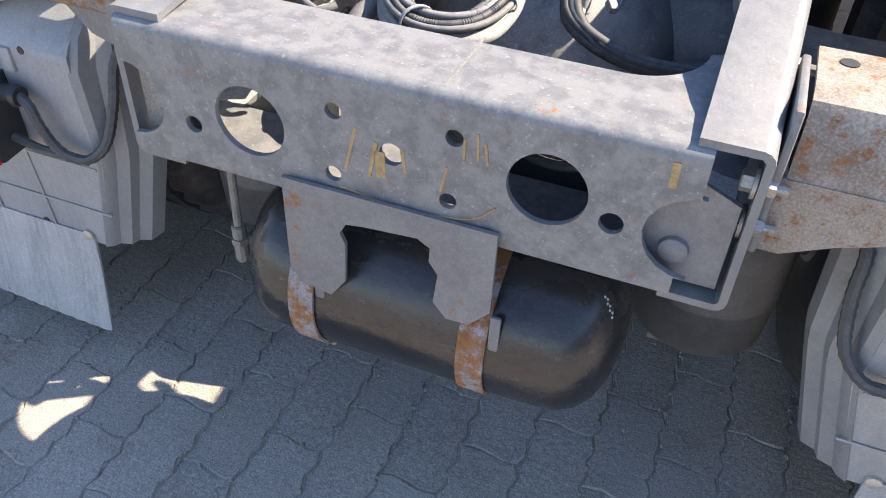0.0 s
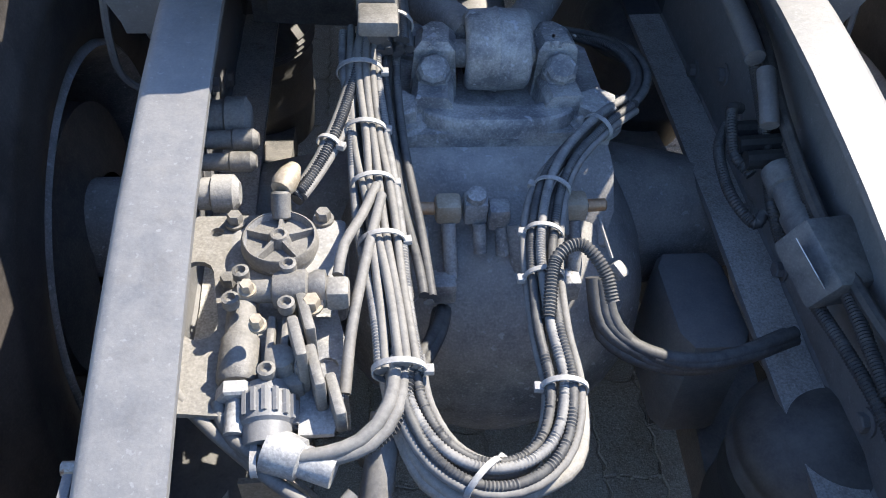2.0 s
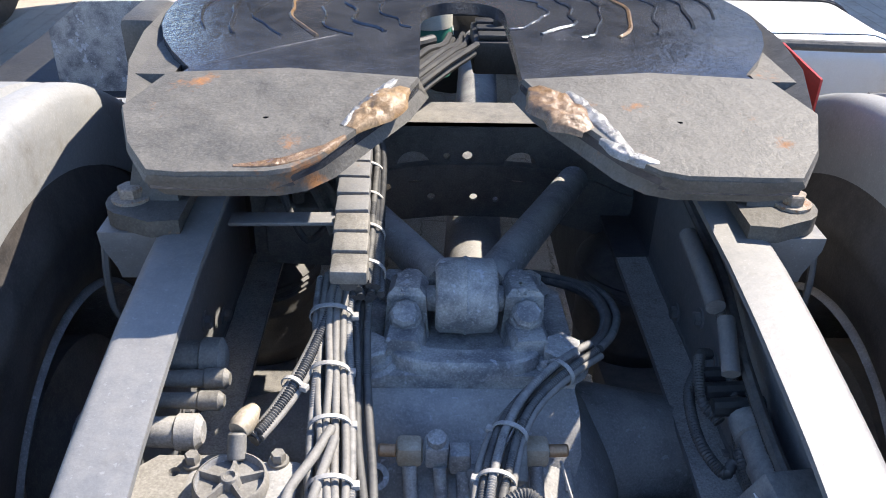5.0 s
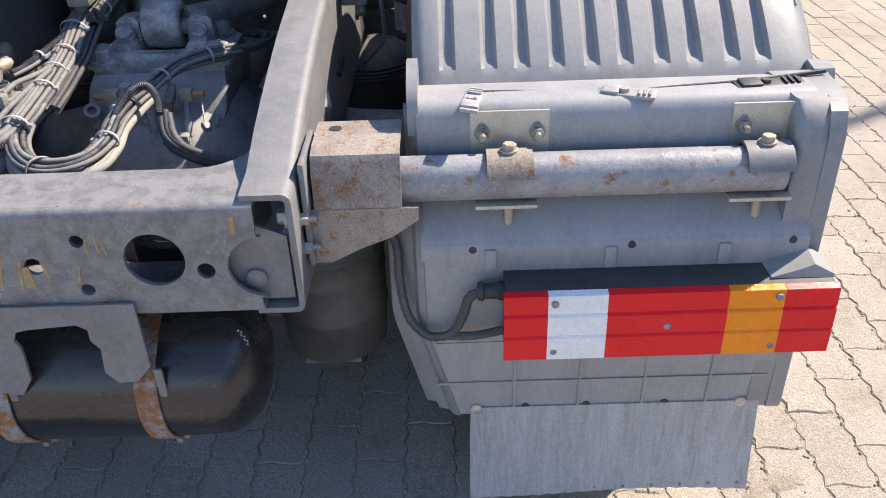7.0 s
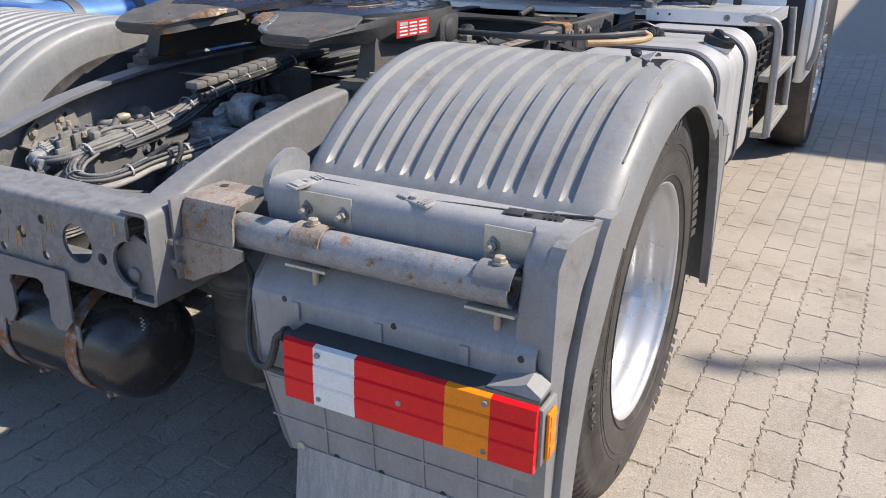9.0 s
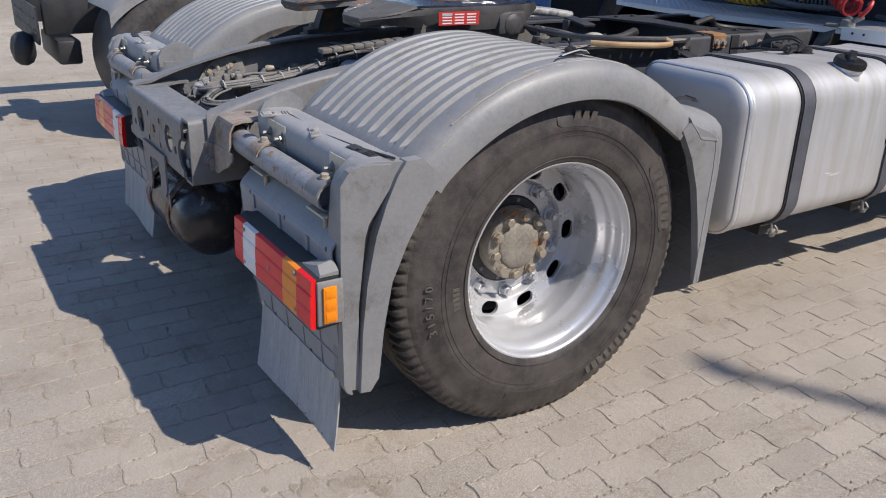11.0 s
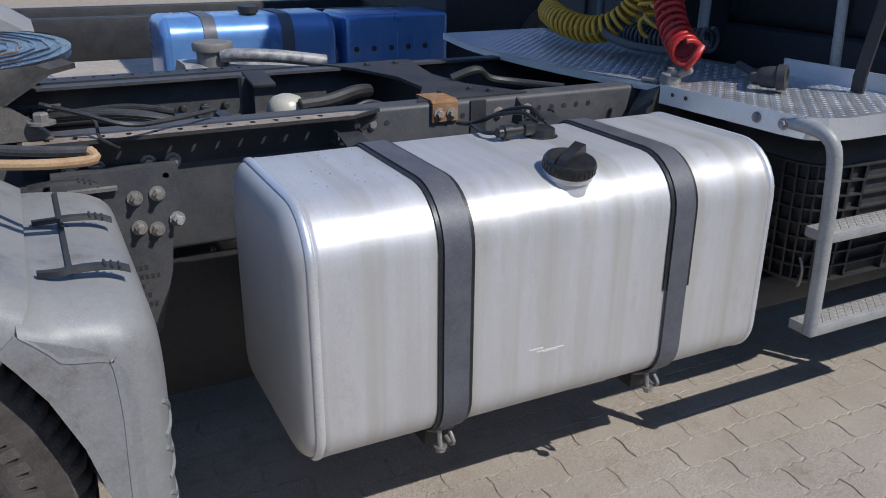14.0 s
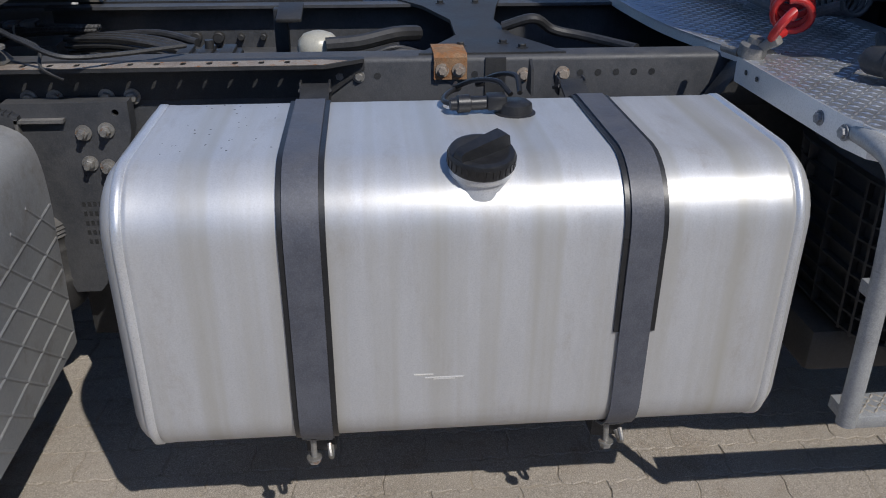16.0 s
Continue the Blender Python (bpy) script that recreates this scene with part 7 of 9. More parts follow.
# brass air fittings on the axle
bm = bmesh.new()
box(bm, -0.040, -0.012, -0.20, -0.172, 0.668, 0.700, 0.005)
lathe(bm, (-0.026, -0.186, 0.69), (0, -0.2, 1), [(0, 0.012), (0.02, 0.011), (0.022, 0.006)], 12)
box(bm, -0.012, 0.014, -0.205, -0.178, 0.662, 0.694, 0.006)
manifold = part("air_manifold", bm, CAST_GREY, truck, "blue-grey air manifold with brass test points on the axle", sharp=40)
for x0, x1 in ((-0.073, -0.042), (0.076, 0.105)):
    part("test_point", box(bmesh.new(), x0, x1, -0.200, -0.172, 0.669, 0.698, 0.006), BRASS_DUSTY, manifold, "dusty brass hexagon fitting")
    xm_ = (x0 + x1) / 2
    part("fitting_stem", rod(bmesh.new(), (xm_, -0.195, 0.67), (xm_ + 0.004, -0.23, 0.612), 0.0085, 12), CAST_GREY, manifold)
for x, z in ((-0.022, 0.662), (0.004, 0.657)):
    part("copper_plug", rod(bmesh.new(), (x, -0.20, z + 0.01), (x + 0.002, -0.218, z - 0.02), 0.008, 12), CAST_GREY, manifold)
part("fitting_stem", rod(bmesh.new(), (0.018, -0.20, 0.672), (0.030, -0.232, 0.60), 0.010, 12), CAST, manifold)
part("tag", obox(bmesh.new(), Matrix.Translation((0.062, -0.205, 0.68)) @ Euler((0.5, 0.3, 0.1)).to_matrix().to_4x4(), 0.016, 0.05, 0.05, 0.003), CAST_PALE, manifold, "pale hanging bracket")
for x0, x1 in ((-0.072, -0.094), (0.104, 0.128)):
    bm = bmesh.new()
    rod(bm, (x0, -0.186, 0.684), (x1, -0.186, 0.685), 0.0078, 12, 0.002)
    part("brass_tip", bm, BRASS, manifold, "copper-coloured brass tip")
for x in (-0.062, 0.085):
    bm = bmesh.new()
    box(bm, x - 0.013, x + 0.013, -0.252, -0.226, 0.59, 0.622, 0.004)
    part("hose_clip", bm, CAST_GREY, manifold)
bm = bmesh.new()
sweep(bm, [(0.12, -0.19, 0.672), (0.125, -0.21, 0.66), (0.132, -0.235, 0.645)], 0.002, 6)
part("cap_tether", bm, TIE, manifold)
bm = bmesh.new()
obox(bm, Matrix.Translation((0.138, -0.25, 0.64)) @ Euler((0.4, 0.2, 0.7)).to_matrix().to_4x4(), 0.016, 0.022, 0.014, 0.004)
part("dust_cap", bm, CAST_GREY, manifold)
bm = bmesh.new()
lathe(bm, (-0.10, -0.20, 0.655), (0.3, -0.6, 0.7), [(0, 0.016), (0.014, 0.016), (0.014, 0.009), (0, 0.009)], 16, caps=False)
part("lifting_eye", bm, CAST, manifold)


def bundle(points, count, spread, radii, mats, seed, name="cable", rib_share=0.4, parent=truck, flat=0.7):
    """Strands that run together: each keeps its place in the bundle, with a slow wander."""
    random.seed(seed)
    made = []
    thin = 0.72
    count = round(count * 1.6) if count > 1 else 1
    for k in range(count):
        a = 2 * math.pi * k / count + random.uniform(-0.3, 0.3)
        d = spread * math.sqrt(random.uniform(0.15, 1))
        off = Vector((math.cos(a) * d, 0.3 * math.sin(a) * d, math.sin(a) * d * flat))
        pts = [Vector(p) + off + Vector((random.uniform(-1, 1), 0, random.uniform(-1, 1))) * spread * 0.22 for p in points]
        r = random.choice(radii)
        ribbed = random.random() < rib_share
        mat = mats[1] if ribbed else mats[0]
        bm = bmesh.new()
        sweep(bm, pts, r * thin * (1.2 if ribbed else 1), 8, 0.0017 if ribbed else 0.014, 0.2 if ribbed else 0)
        made.append(part(name, bm, mat, parent, sharp=60))
    return made


def tie(at, way, rx, parent, rz=None):
    """A cable tie round a bundle, with its lock and tail."""
    bm = bmesh.new()
    m = axis_turn(way)
    at = Vector(at)
    rz = rz or rx * 0.8
    loops = []
    for i in range(24):
        a = 2 * math.pi * i / 24
        c = Vector((math.cos(a), math.sin(a), 0))
        out = []
        for dr, dz in ((0, -0.0028), (0.0016, -0.0028), (0.0016, 0.0028), (0, 0.0028)):
            out.append(at + m @ Vector((c.x * (rx + dr), c.y * (rz + dr), dz)))
        loops.append(out)
    vs = [[bm.verts.new(p) for p in l] for l in loops]
    for a, b in zip(vs, vs[1:] + vs[:1]):
        for i in range(4):
            bm.faces.new((a[i], a[(i + 1) % 4], b[(i + 1) % 4], b[i]))
    lock = at + m @ Vector((rx + 0.003, 0, 0))
    obox(bm, Matrix.Translation(lock) @ m.to_4x4(), 0.009, 0.007, 0.009, 0.001)
    return part("cable_tie", bm, TIE, parent)


def strands(points, lay, parent, name="cable"):
    """Cables that keep their place side by side along a line: (across, up, radius, ribbed)."""
    line = smooth_line(points, 0.012)
    for across, lift, r, ribbed in lay:
        out = []
        for i, q in enumerate(line):
            way = line[min(i + 1, len(line) - 1)] - line[max(i - 1, 0)]
            lat = Vector((-way.y, way.x, 0)).normalized()
            wob = 0.006 * noise.noise((i * 0.09, across * 300, lift * 200))
            out.append(q + lat * (across + wob) + Vector((0, 0, lift + wob)))
        bm = bmesh.new()
        if ribbed:
            sweep(bm, out, r, 8, 0.0017, 0.2)
        else:
            sweep(bm, out, r, 8, smooth=False)
        part(name, bm, CABLE_DARK if ribbed == 2 else CONDUIT if ribbed else CABLE, parent, sharp=60)


GREYS = (CABLE, CABLE_DARK)
MAIN = [(-0.152, 0.0, 0.805), (-0.155, -0.06, 0.785), (-0.15, -0.14, 0.762), (-0.143, -0.22, 0.752), (-0.135, -0.30, 0.746), (-0.128, -0.38, 0.742), (-0.123, -0.45, 0.738)]
harness = part("cable_harness", sweep(bmesh.new(), MAIN, 0.005, 8), CABLE, truck, "dusty grey wiring harness with corrugated conduits")
strands(MAIN, [(0.0155, 0.003, 0.0046, 0), (0.0065, 0.008, 0.0046, 0), (-0.0025, 0.0075, 0.0046, 0), (-0.0115, 0.004, 0.0046, 0), (-0.0195, -0.002, 0.0056, 1), (0.012, -0.006, 0.0056, 2), (-0.010, -0.008, 0.0056, 2), (0.021, -0.004, 0.0056, 1)], harness)
strands([(p[0] + 0.034, p[1] + 0.02, p[2] - 0.014) for p in MAIN[:6]], [(0.008, 0.003, 0.0055, 2), (-0.004, 0.004, 0.0055, 2), (-0.015, 0.0, 0.005, 2), (0.0, -0.008, 0.005, 0)], harness)
# branch to the left fitting
bundle([(-0.15, -0.02, 0.80), (-0.165, -0.08, 0.78), (-0.185, -0.15, 0.765), (-0.205, -0.20, 0.755), (-0.222, -0.235, 0.752)], 3, 0.008, (0.006, 0.008), GREYS, 8, parent=harness, rib_share=0.6)
bm = bmesh.new()
lathe(bm, (-0.236, -0.243, 0.768), (0.35, 0.85, 0.12), [(0, 0.011), (0.008, 0.0135), (0.022, 0.012), (0.034, 0.007)], 14)
part("taped_end", bm, BRASS_DUSTY, harness)
# two cables that leave towards the valve block
bundle([(-0.14, -0.235, 0.765), (-0.155, -0.28, 0.765), (-0.172, -0.32, 0.765), (-0.178, -0.355, 0.760)], 1, 0.001, (0.0075,), GREYS, 12, parent=harness, rib_share=0)
bundle([(-0.135, -0.25, 0.765), (-0.15, -0.32, 0.755), (-0.165, -0.40, 0.74), (-0.172, -0.46, 0.72)], 1, 0.001, (0.0075,), GREYS, 13, parent=harness, rib_share=0)
# turn to the left
bundle([(-0.123, -0.44, 0.738), (-0.13, -0.485, 0.732), (-0.155, -0.515, 0.726), (-0.20, -0.525, 0.72), (-0.245, -0.515, 0.715), (-0.268, -0.49, 0.715), (-0.275, -0.47, 0.725)], 2, 0.006, (0.0085, 0.009), GREYS, 21, parent=harness, rib_share=0)
bundle([(-0.115, -0.44, 0.735), (-0.125, -0.485, 0.725), (-0.15, -0.51, 0.718), (-0.185, -0.52, 0.715)], 1, 0.002, (0.010,), GREYS, 22, parent=harness, rib_share=1)
bundle([(-0.34, -0.43, 0.73), (-0.30, -0.475, 0.72), (-0.26, -0.51, 0.71), (-0.22, -0.54, 0.70), (-0.185, -0.56, 0.695), (-0.165, -0.545, 0.70)], 1, 0.001, (0.0085,), GREYS, 23, parent=harness, rib_share=0)
# loop that hangs back and rises to the right-hand run
LOOP = [(-0.12, -0.43, 0.735), (-0.112, -0.48, 0.722), (-0.09, -0.518, 0.708), (-0.055, -0.538, 0.70), (-0.015, -0.533, 0.698), (0.015, -0.505, 0.70), (0.028, -0.455, 0.708), (0.024, -0.395, 0.716), (0.027, -0.33, 0.72), (0.036, -0.27, 0.722), (0.055, -0.205, 0.728), (0.082, -0.158, 0.735), (0.125, -0.105, 0.735), (0.172, -0.052, 0.728)]
strands(LOOP, [(0.012, 0.003, 0.0056, 2), (0.002, 0.008, 0.0056, 1), (-0.008, 0.006, 0.0056, 2), (-0.016, 0.0, 0.0046, 0), (0.008, -0.006, 0.0046, 0), (-0.004, -0.008, 0.005, 1), (0.018, -0.005, 0.0046, 0)], harness)
bundle([(p[0] + 0.010 * (1 if i > 4 else -1), p[1] - 0.012 * (i in (2, 3, 4, 5)), p[2] - 0.016) for i, p in enumerate(LOOP[:10])], 2, 0.006, (0.010, 0.011), (surface("pale dusty hose", (0.26, 0.245, 0.215), (0.36, 0.34, 0.305), 0.7, 0, 60, 30, 0.6, 0.1), CABLE_DARK), 33, parent=harness, rib_share=0)
bundle([(0.172, -0.052, 0.728), (0.20, -0.01, 0.722), (0.215, 0.05, 0.715), (0.20, 0.12, 0.705), (0.14, 0.165, 0.70), (0.04, 0.18, 0.70)], 4, 0.012, (0.007, 0.008), (CABLE_DARK, CABLE_DARK), 35, parent=harness, rib_share=0.4)
# arch from the loop to the hoses that hang to the right
bundle([(0.022, -0.385, 0.725), (0.035, -0.33, 0.745), (0.062, -0.315, 0.752), (0.085, -0.335, 0.735), (0.092, -0.36, 0.715)], 1, 0.001, (0.0085,), GREYS, 37, parent=harness, rib_share=1)
bundle([(0.088, -0.32, 0.70), (0.10, -0.352, 0.665), (0.142, -0.372, 0.64), (0.20, -0.371, 0.62), (0.261, -0.354, 0.61), (0.33, -0.325, 0.602)], 3, 0.012, (0.010, 0.011), (CABLE_DARK, CABLE_DARK), 39, parent=harness, rib_share=0)
bundle([(-0.062, -0.24, 0.575), (-0.075, -0.29, 0.585), (-0.10, -0.35, 0.60), (-0.13, -0.42, 0.62), (-0.15, -0.48, 0.64)], 2, 0.009, (0.010,), (CABLE_DARK, CABLE_DARK), 41, parent=harness, rib_share=0)
# thick hose falling past the crossmember
bm = bmesh.new()
sweep(bm, [(-0.135, -0.47, 0.70), (-0.145, -0.53, 0.675), (-0.16, -0.585, 0.63), (-0.18, -0.64, 0.56)], 0.0145, 12)
part("brake_hose", bm, CABLE, harness)
for at, way, r in ((MAIN[1], (0, -1, -0.25), 0.03), (MAIN[2], (0, -1, -0.2), 0.026), (MAIN[3], (0.1, -1, -0.1), 0.026), (MAIN[4], (0.1, -1, -0.1), 0.026), (MAIN[6], (0, -1, -0.1), 0.027), (LOOP[3], (0.7, -0.7, 0), 0.026), (LOOP[6], (0.1, 1, 0), 0.024), (LOOP[8], (0, 1, 0), 0.023), (LOOP[9], (0.2, 1, 0), 0.023), (LOOP[10], (0.4, 1, 0), 0.023), (LOOP[12], (0.7, 0.7, 0), 0.022), ((-0.19, -0.165, 0.765), (-0.4, -1, 0), 0.014), ((-0.245, -0.517, 0.714), (1, 0, 0), 0.017), ((-0.168, -0.60, 0.615), (0, -0.7, -0.6), 0.017)):
    tie(at, way, r * 0.86, harness)
# jointed duct that carries the harness forward, on its arm from the rail
duct = part("cable_duct", sweep(bmesh.new(), [(-0.134, -0.05, 0.826), (-0.136, 0.10, 0.838), (-0.14, 0.30, 0.85), (-0.15, 0.50, 0.855)], 0.012, 8), CABLE_DARK, truck, "dusty jointed plastic cable duct")
for k in range(11):
    y = -0.038 + 0.047 * k
    m = Matrix.Translation((-0.133 - 0.002 * k, y, 0.840 + 0.003 * k)) @ Matrix.Rotation(0.07 + random.uniform(-0.03, 0.03), 4, "X") @ Matrix.Rotation(random.uniform(-0.04, 0.04), 4, "Y")
    # the first three links get a paler material for their sunlit look
    link_ = part("duct_link", obox(bmesh.new(), m, 0.046, 0.042, 0.020, 0.004), CAST_PALE if k < 3 else INNER, duct)
    part("duct_joint", obox(bmesh.new(), m @ Matrix.Translation((0, 0.0235, -0.003)), 0.040, 0.010, 0.016, 0.003), CABLE_DARK, link_)
bundle([(-0.115, -0.03, 0.80), (-0.115, 0.10, 0.82), (-0.12, 0.28, 0.835), (-0.14, 0.44, 0.85), (-0.16, 0.62, 0.85)], 8, 0.02, (0.006, 0.007), (CABLE_DARK, CABLE_DARK), 44, parent=harness, rib_share=0.7)
for k in range(6):
    tie((-0.118 - 0.004 * k, 0.0 + 0.08 * k, 0.81 + 0.008 * k), (0, 1, 0.1), 0.026, harness)
bm = bmesh.new()
obox(bm, Matrix.Translation((-0.225, 0.075, 0.846)) @ Matrix.Rotation(0.03, 4, "Z"), 0.15, 0.03, 0.006, 0.002)
part("duct_arm", bm, CHASSIS, truck)
# small harness and valves in the shade behind the arm
for k, pts in enumerate(([(-0.27, 0.30, 0.80), (-0.25, 0.22, 0.79), (-0.22, 0.20, 0.74), (-0.19, 0.26, 0.74)], [(-0.235, 0.31, 0.80), (-0.20, 0.24, 0.78), (-0.18, 0.20, 0.75)], [(-0.22, 0.32, 0.80), (-0.185, 0.26, 0.785), (-0.17, 0.21, 0.76)])):
    part("air_line", sweep(bmesh.new(), pts, 0.006, 8), CABLE if k else CABLE_DARK, truck)
bm = bmesh.new()
for x, y in ((-0.27, 0.30), (-0.245, 0.30), (-0.21, 0.31), (-0.18, 0.31)):
    rod(bm, (x, y, 0.75), (x, y, 0.805), 0.010, 10)
box(bm, -0.30, -0.165, 0.28, 0.37, 0.66, 0.755, 0.008)
part("valve_block", bm, UNDER, truck, "dark valve block in the shade of the rail")
bm = bmesh.new()
rings(bm, [[(-0.33, y, z0), (-0.13, y, z0 - 0.01), (-0.13, y, z1 - 0.01), (-0.33, y, z1)] for y, z0, z1 in ((0.33, 0.62, 0.82), (0.50, 0.62, 0.82))])
part("shaded_box", bm, UNDER, truck)
stand(0.036, -0.036, 0.076)
# cables, regulator and connector inside the right rail
right_run = part("rail_harness", sweep(bmesh.new(), [(0.405, 0.55, 0.80), (0.40, 0.25, 0.79), (0.395, 0.05, 0.775), (0.385, -0.1, 0.74), (0.385, -0.25, 0.71), (0.395, -0.40, 0.70), (0.405, -0.50, 0.72)], 0.008, 8), CABLE_DARK, truck, "dark cables clipped inside the rail")
for pts, rb in (([(0.40, 0.10, 0.76), (0.39, -0.05, 0.70), (0.375, -0.16, 0.66), (0.375, -0.22, 0.64)], 1), ([(0.375, -0.30, 0.645), (0.38, -0.37, 0.65), (0.385, -0.44, 0.65), (0.385, -0.50, 0.645), (0.38, -0.56, 0.64)], 1), ([(0.39, -0.12, 0.72), (0.392, -0.25, 0.69), (0.39, -0.35, 0.68), (0.385, -0.45, 0.67)], 1)):
    part("conduit", sweep(bmesh.new(), pts, 0.0085, 8, 0.002, 0.2), CABLE_DARK, right_run, sharp=60)
for pts in ([(0.36, -0.02, 0.67), (0.34, -0.06, 0.66), (0.335, -0.13, 0.65), (0.35, -0.18, 0.645), (0.365, -0.17, 0.65)], [(0.375, -0.01, 0.69), (0.355, -0.03, 0.70), (0.345, -0.09, 0.68), (0.36, -0.12, 0.67)]):
    part("conduit", sweep(bmesh.new(), pts, 0.008, 8, 0.002, 0.2), CABLE_DARK, right_run, sharp=60)
bm = bmesh.new()
lathe(bm, (0.365, -0.10, 0.665), (0, -1, -0.1), [(0, 0.022), (0.03, 0.022), (0.032, 0.018), (0.07, 0.018), (0.072, 0.022), (0.10, 0.02)], 16)
obox(bm, Matrix.Translation((0.365, -0.255, 0.668)) @ Euler((0.3, 0.2, 0.3)).to_matrix().to_4x4(), 0.075, 0.085, 0.06, 0.008)
reg = part("pressure_sensor", bm, CONDUIT, truck, "black electronic sensor with plug inside the rail")
for y in (-0.02, -0.05, -0.08):
    part("port_stub", rod(bmesh.new(), (0.33, y, 0.665), (0.41, y, 0.67), 0.012, 10), BLACK, reg)
bm = bmesh.new()
obox(bm, Matrix.Translation((0.326, -0.278, 0.69)) @ Euler((0.25, 0.9, 0.35)).to_matrix().to_4x4(), 0.036, 0.05, 0.001)
part("sensor_label", bm, WHITE, reg)
bm = bmesh.new()
rod(bm, (0.355, -0.565, 0.64), (0.41, -0.56, 0.645), 0.007, 10)
part("clip_pin", bm, CAST_GREY, right_run)
stand(0.03, -0.02, 0.05)
# bracket and pale plate that catch the light below the valve group
bm = bmesh.new()
plate(bm, [(-0.26, 0.42), (-0.19, 0.42), (-0.185, 0.60), (-0.215, 0.66), (-0.265, 0.66)], [circle(-0.24, 0.60, 0.006), circle(-0.22, 0.52, 0.008), circle(-0.235, 0.47, 0.01)], 0.006, Matrix.Translation((0, -0.50, 0)) @ PLANE_XZ)
part("hanger_plate", bm, PALE_PLATE, truck)
# label on the left brake, pale spring inside the left wheel
bm = bmesh.new()
lathe(bm, (-0.60, -0.16, 0.55), (0.3, 0.2, 1), [(-0.05, 0.045), (0.03, 0.045), (0.034, 0.05), (0.045, 0.048)], 20)
bch = part("brake_actuator", bm, RUST, truck, "brown dusty brake actuator")
bm = bmesh.new()
obox(bm, Matrix.Translation((-0.553, -0.175, 0.562)) @ Euler((0.1, 0.5, -0.3)).to_matrix().to_4x4(), 0.004, 0.034, 0.03)
part("actuator_label", bm, WHITE, bch)

right_run.location.x = -0.035
reg.location = (-0.014, -0.03, 0.02)
stand(0.036, -0.026, 0.068)
# upright leg of the valve plate against the rail, with its screws, and the posts between the ports
bm = bmesh.new()
plate(bm, [(-0.475, 0.722), (-0.30, 0.722), (-0.285, 0.75), (-0.30, 0.79), (-0.335, 0.81), (-0.40, 0.80), (-0.45, 0.765)], [circle(-0.33, 0.785, 0.007), circle(-0.42, 0.77, 0.007)], 0.005, Matrix.Translation((-0.344, 0, 0)) @ PLANE_YZ)
part("plate_leg", bm, PALE_PLATE, vplate)
bolts([(-0.338, -0.35, 0.775), (-0.338, -0.435, 0.755)], (1, 0, 0), 0.009, 0.010, parent=vplate, material=BRASS_DUSTY)
for x, y, h in ((-0.205, -0.40, 0.05), (-0.195, -0.455, 0.045), (-0.21, -0.435, 0.06), (-0.178, -0.475, 0.03)):
    bm = bmesh.new()
    obox(bm, Matrix.Translation((x, y, 0.715 + h / 2)) @ Matrix.Rotation(0.25, 4, "Z"), 0.010, 0.045, h, 0.003)
    part("valve_post", bm, CAST_PALE, valve)
for x, y, z, r in ((-0.255, -0.385, 0.775, 0.006), (-0.243, -0.425, 0.775, 0.006), (-0.20, -0.385, 0.752, 0.008)):
    bm = bmesh.new()
    hexbolt(bm, (x, y, z), (0, -0.2, 1), r, 0.014, r * 1.3)
    part("port_nut", bm, BRASS_DUSTY, valve)

stand()
# dark plate added to darken the right hole, and cables, behind the rear crossmember
bm = bmesh.new()
plate(bm, [(0.125, 0.615), (0.325, 0.60), (0.325, 0.765), (0.125, 0.765)], [], 0.006, Matrix.Translation((0, -0.615, 0)) @ PLANE_XZ)
shut = part("closing_plate", bm, CHASSIS_DARK, truck, "dark plate added behind the crossmember to darken its hole")
for k in range(4):
    pts = [(0.10, -0.64 - 0.012 * k, 0.70 + 0.014 * k), (0.17, -0.66, 0.675 + 0.016 * k), (0.23, -0.67, 0.685 + 0.013 * k), (0.30, -0.65, 0.715 + 0.008 * k)]
    part("tail_cable", sweep(bmesh.new(), pts, 0.0065, 8, 0.004 if k % 2 else 0.014, 0.15 if k % 2 else 0), CABLE if k == 2 else CABLE_DARK, shut)
stand(-0.12, 0, 0)
# dark panel added inboard of the fuel tank to keep the gap in shade
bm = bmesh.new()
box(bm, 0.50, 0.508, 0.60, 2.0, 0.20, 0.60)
part("splash_panel", bm, CHASSIS_DARK, truck, "dark panel added under the rail to blacken the gap")

stand(0.03, -0.03, 0.072)
for pts, r in (([(0.372, 0.12, 0.80), (0.372, 0.03, 0.79), (0.370, -0.03, 0.78)], 0.013), ([(0.378, -0.05, 0.775), (0.372, -0.09, 0.76), (0.368, -0.12, 0.745)], 0.0115)):
    part("cable_joint", sweep(bmesh.new(), pts, r, 10, 0.02), INNER, right_run, sharp=40)

# ---- catwalk, steps and the back of the cab ----
def lugs(bm, x0, x1, y0, y1, z, inside, pitch=0.021):
    """Raised lens-shaped treads, turned alternately."""
    nx, ny = int((x1 - x0) / pitch), int((y1 - y0) / pitch)
    for i in range(nx):
        for j in range(ny):
            x, y = x0 + pitch * (i + 0.5), y0 + pitch * (j + 0.5)
            if not inside(x, y):
                continue
            a = 0.785 if (i + j) % 2 else -0.785
            c, s = math.cos(a), math.sin(a)
            pts = [(-0.0115, 0, 0), (0, -0.0036, 0), (0.0115, 0, 0), (0, 0.0036, 0), (0, 0, 0.0022)]
            v = [bm.verts.new((x + c * px - s * py, y + s * px + c * py, z + pz)) for px, py, pz in pts]
            for k in range(4):
                bm.faces.new((v[k], v[(k + 1) % 4], v[4]))


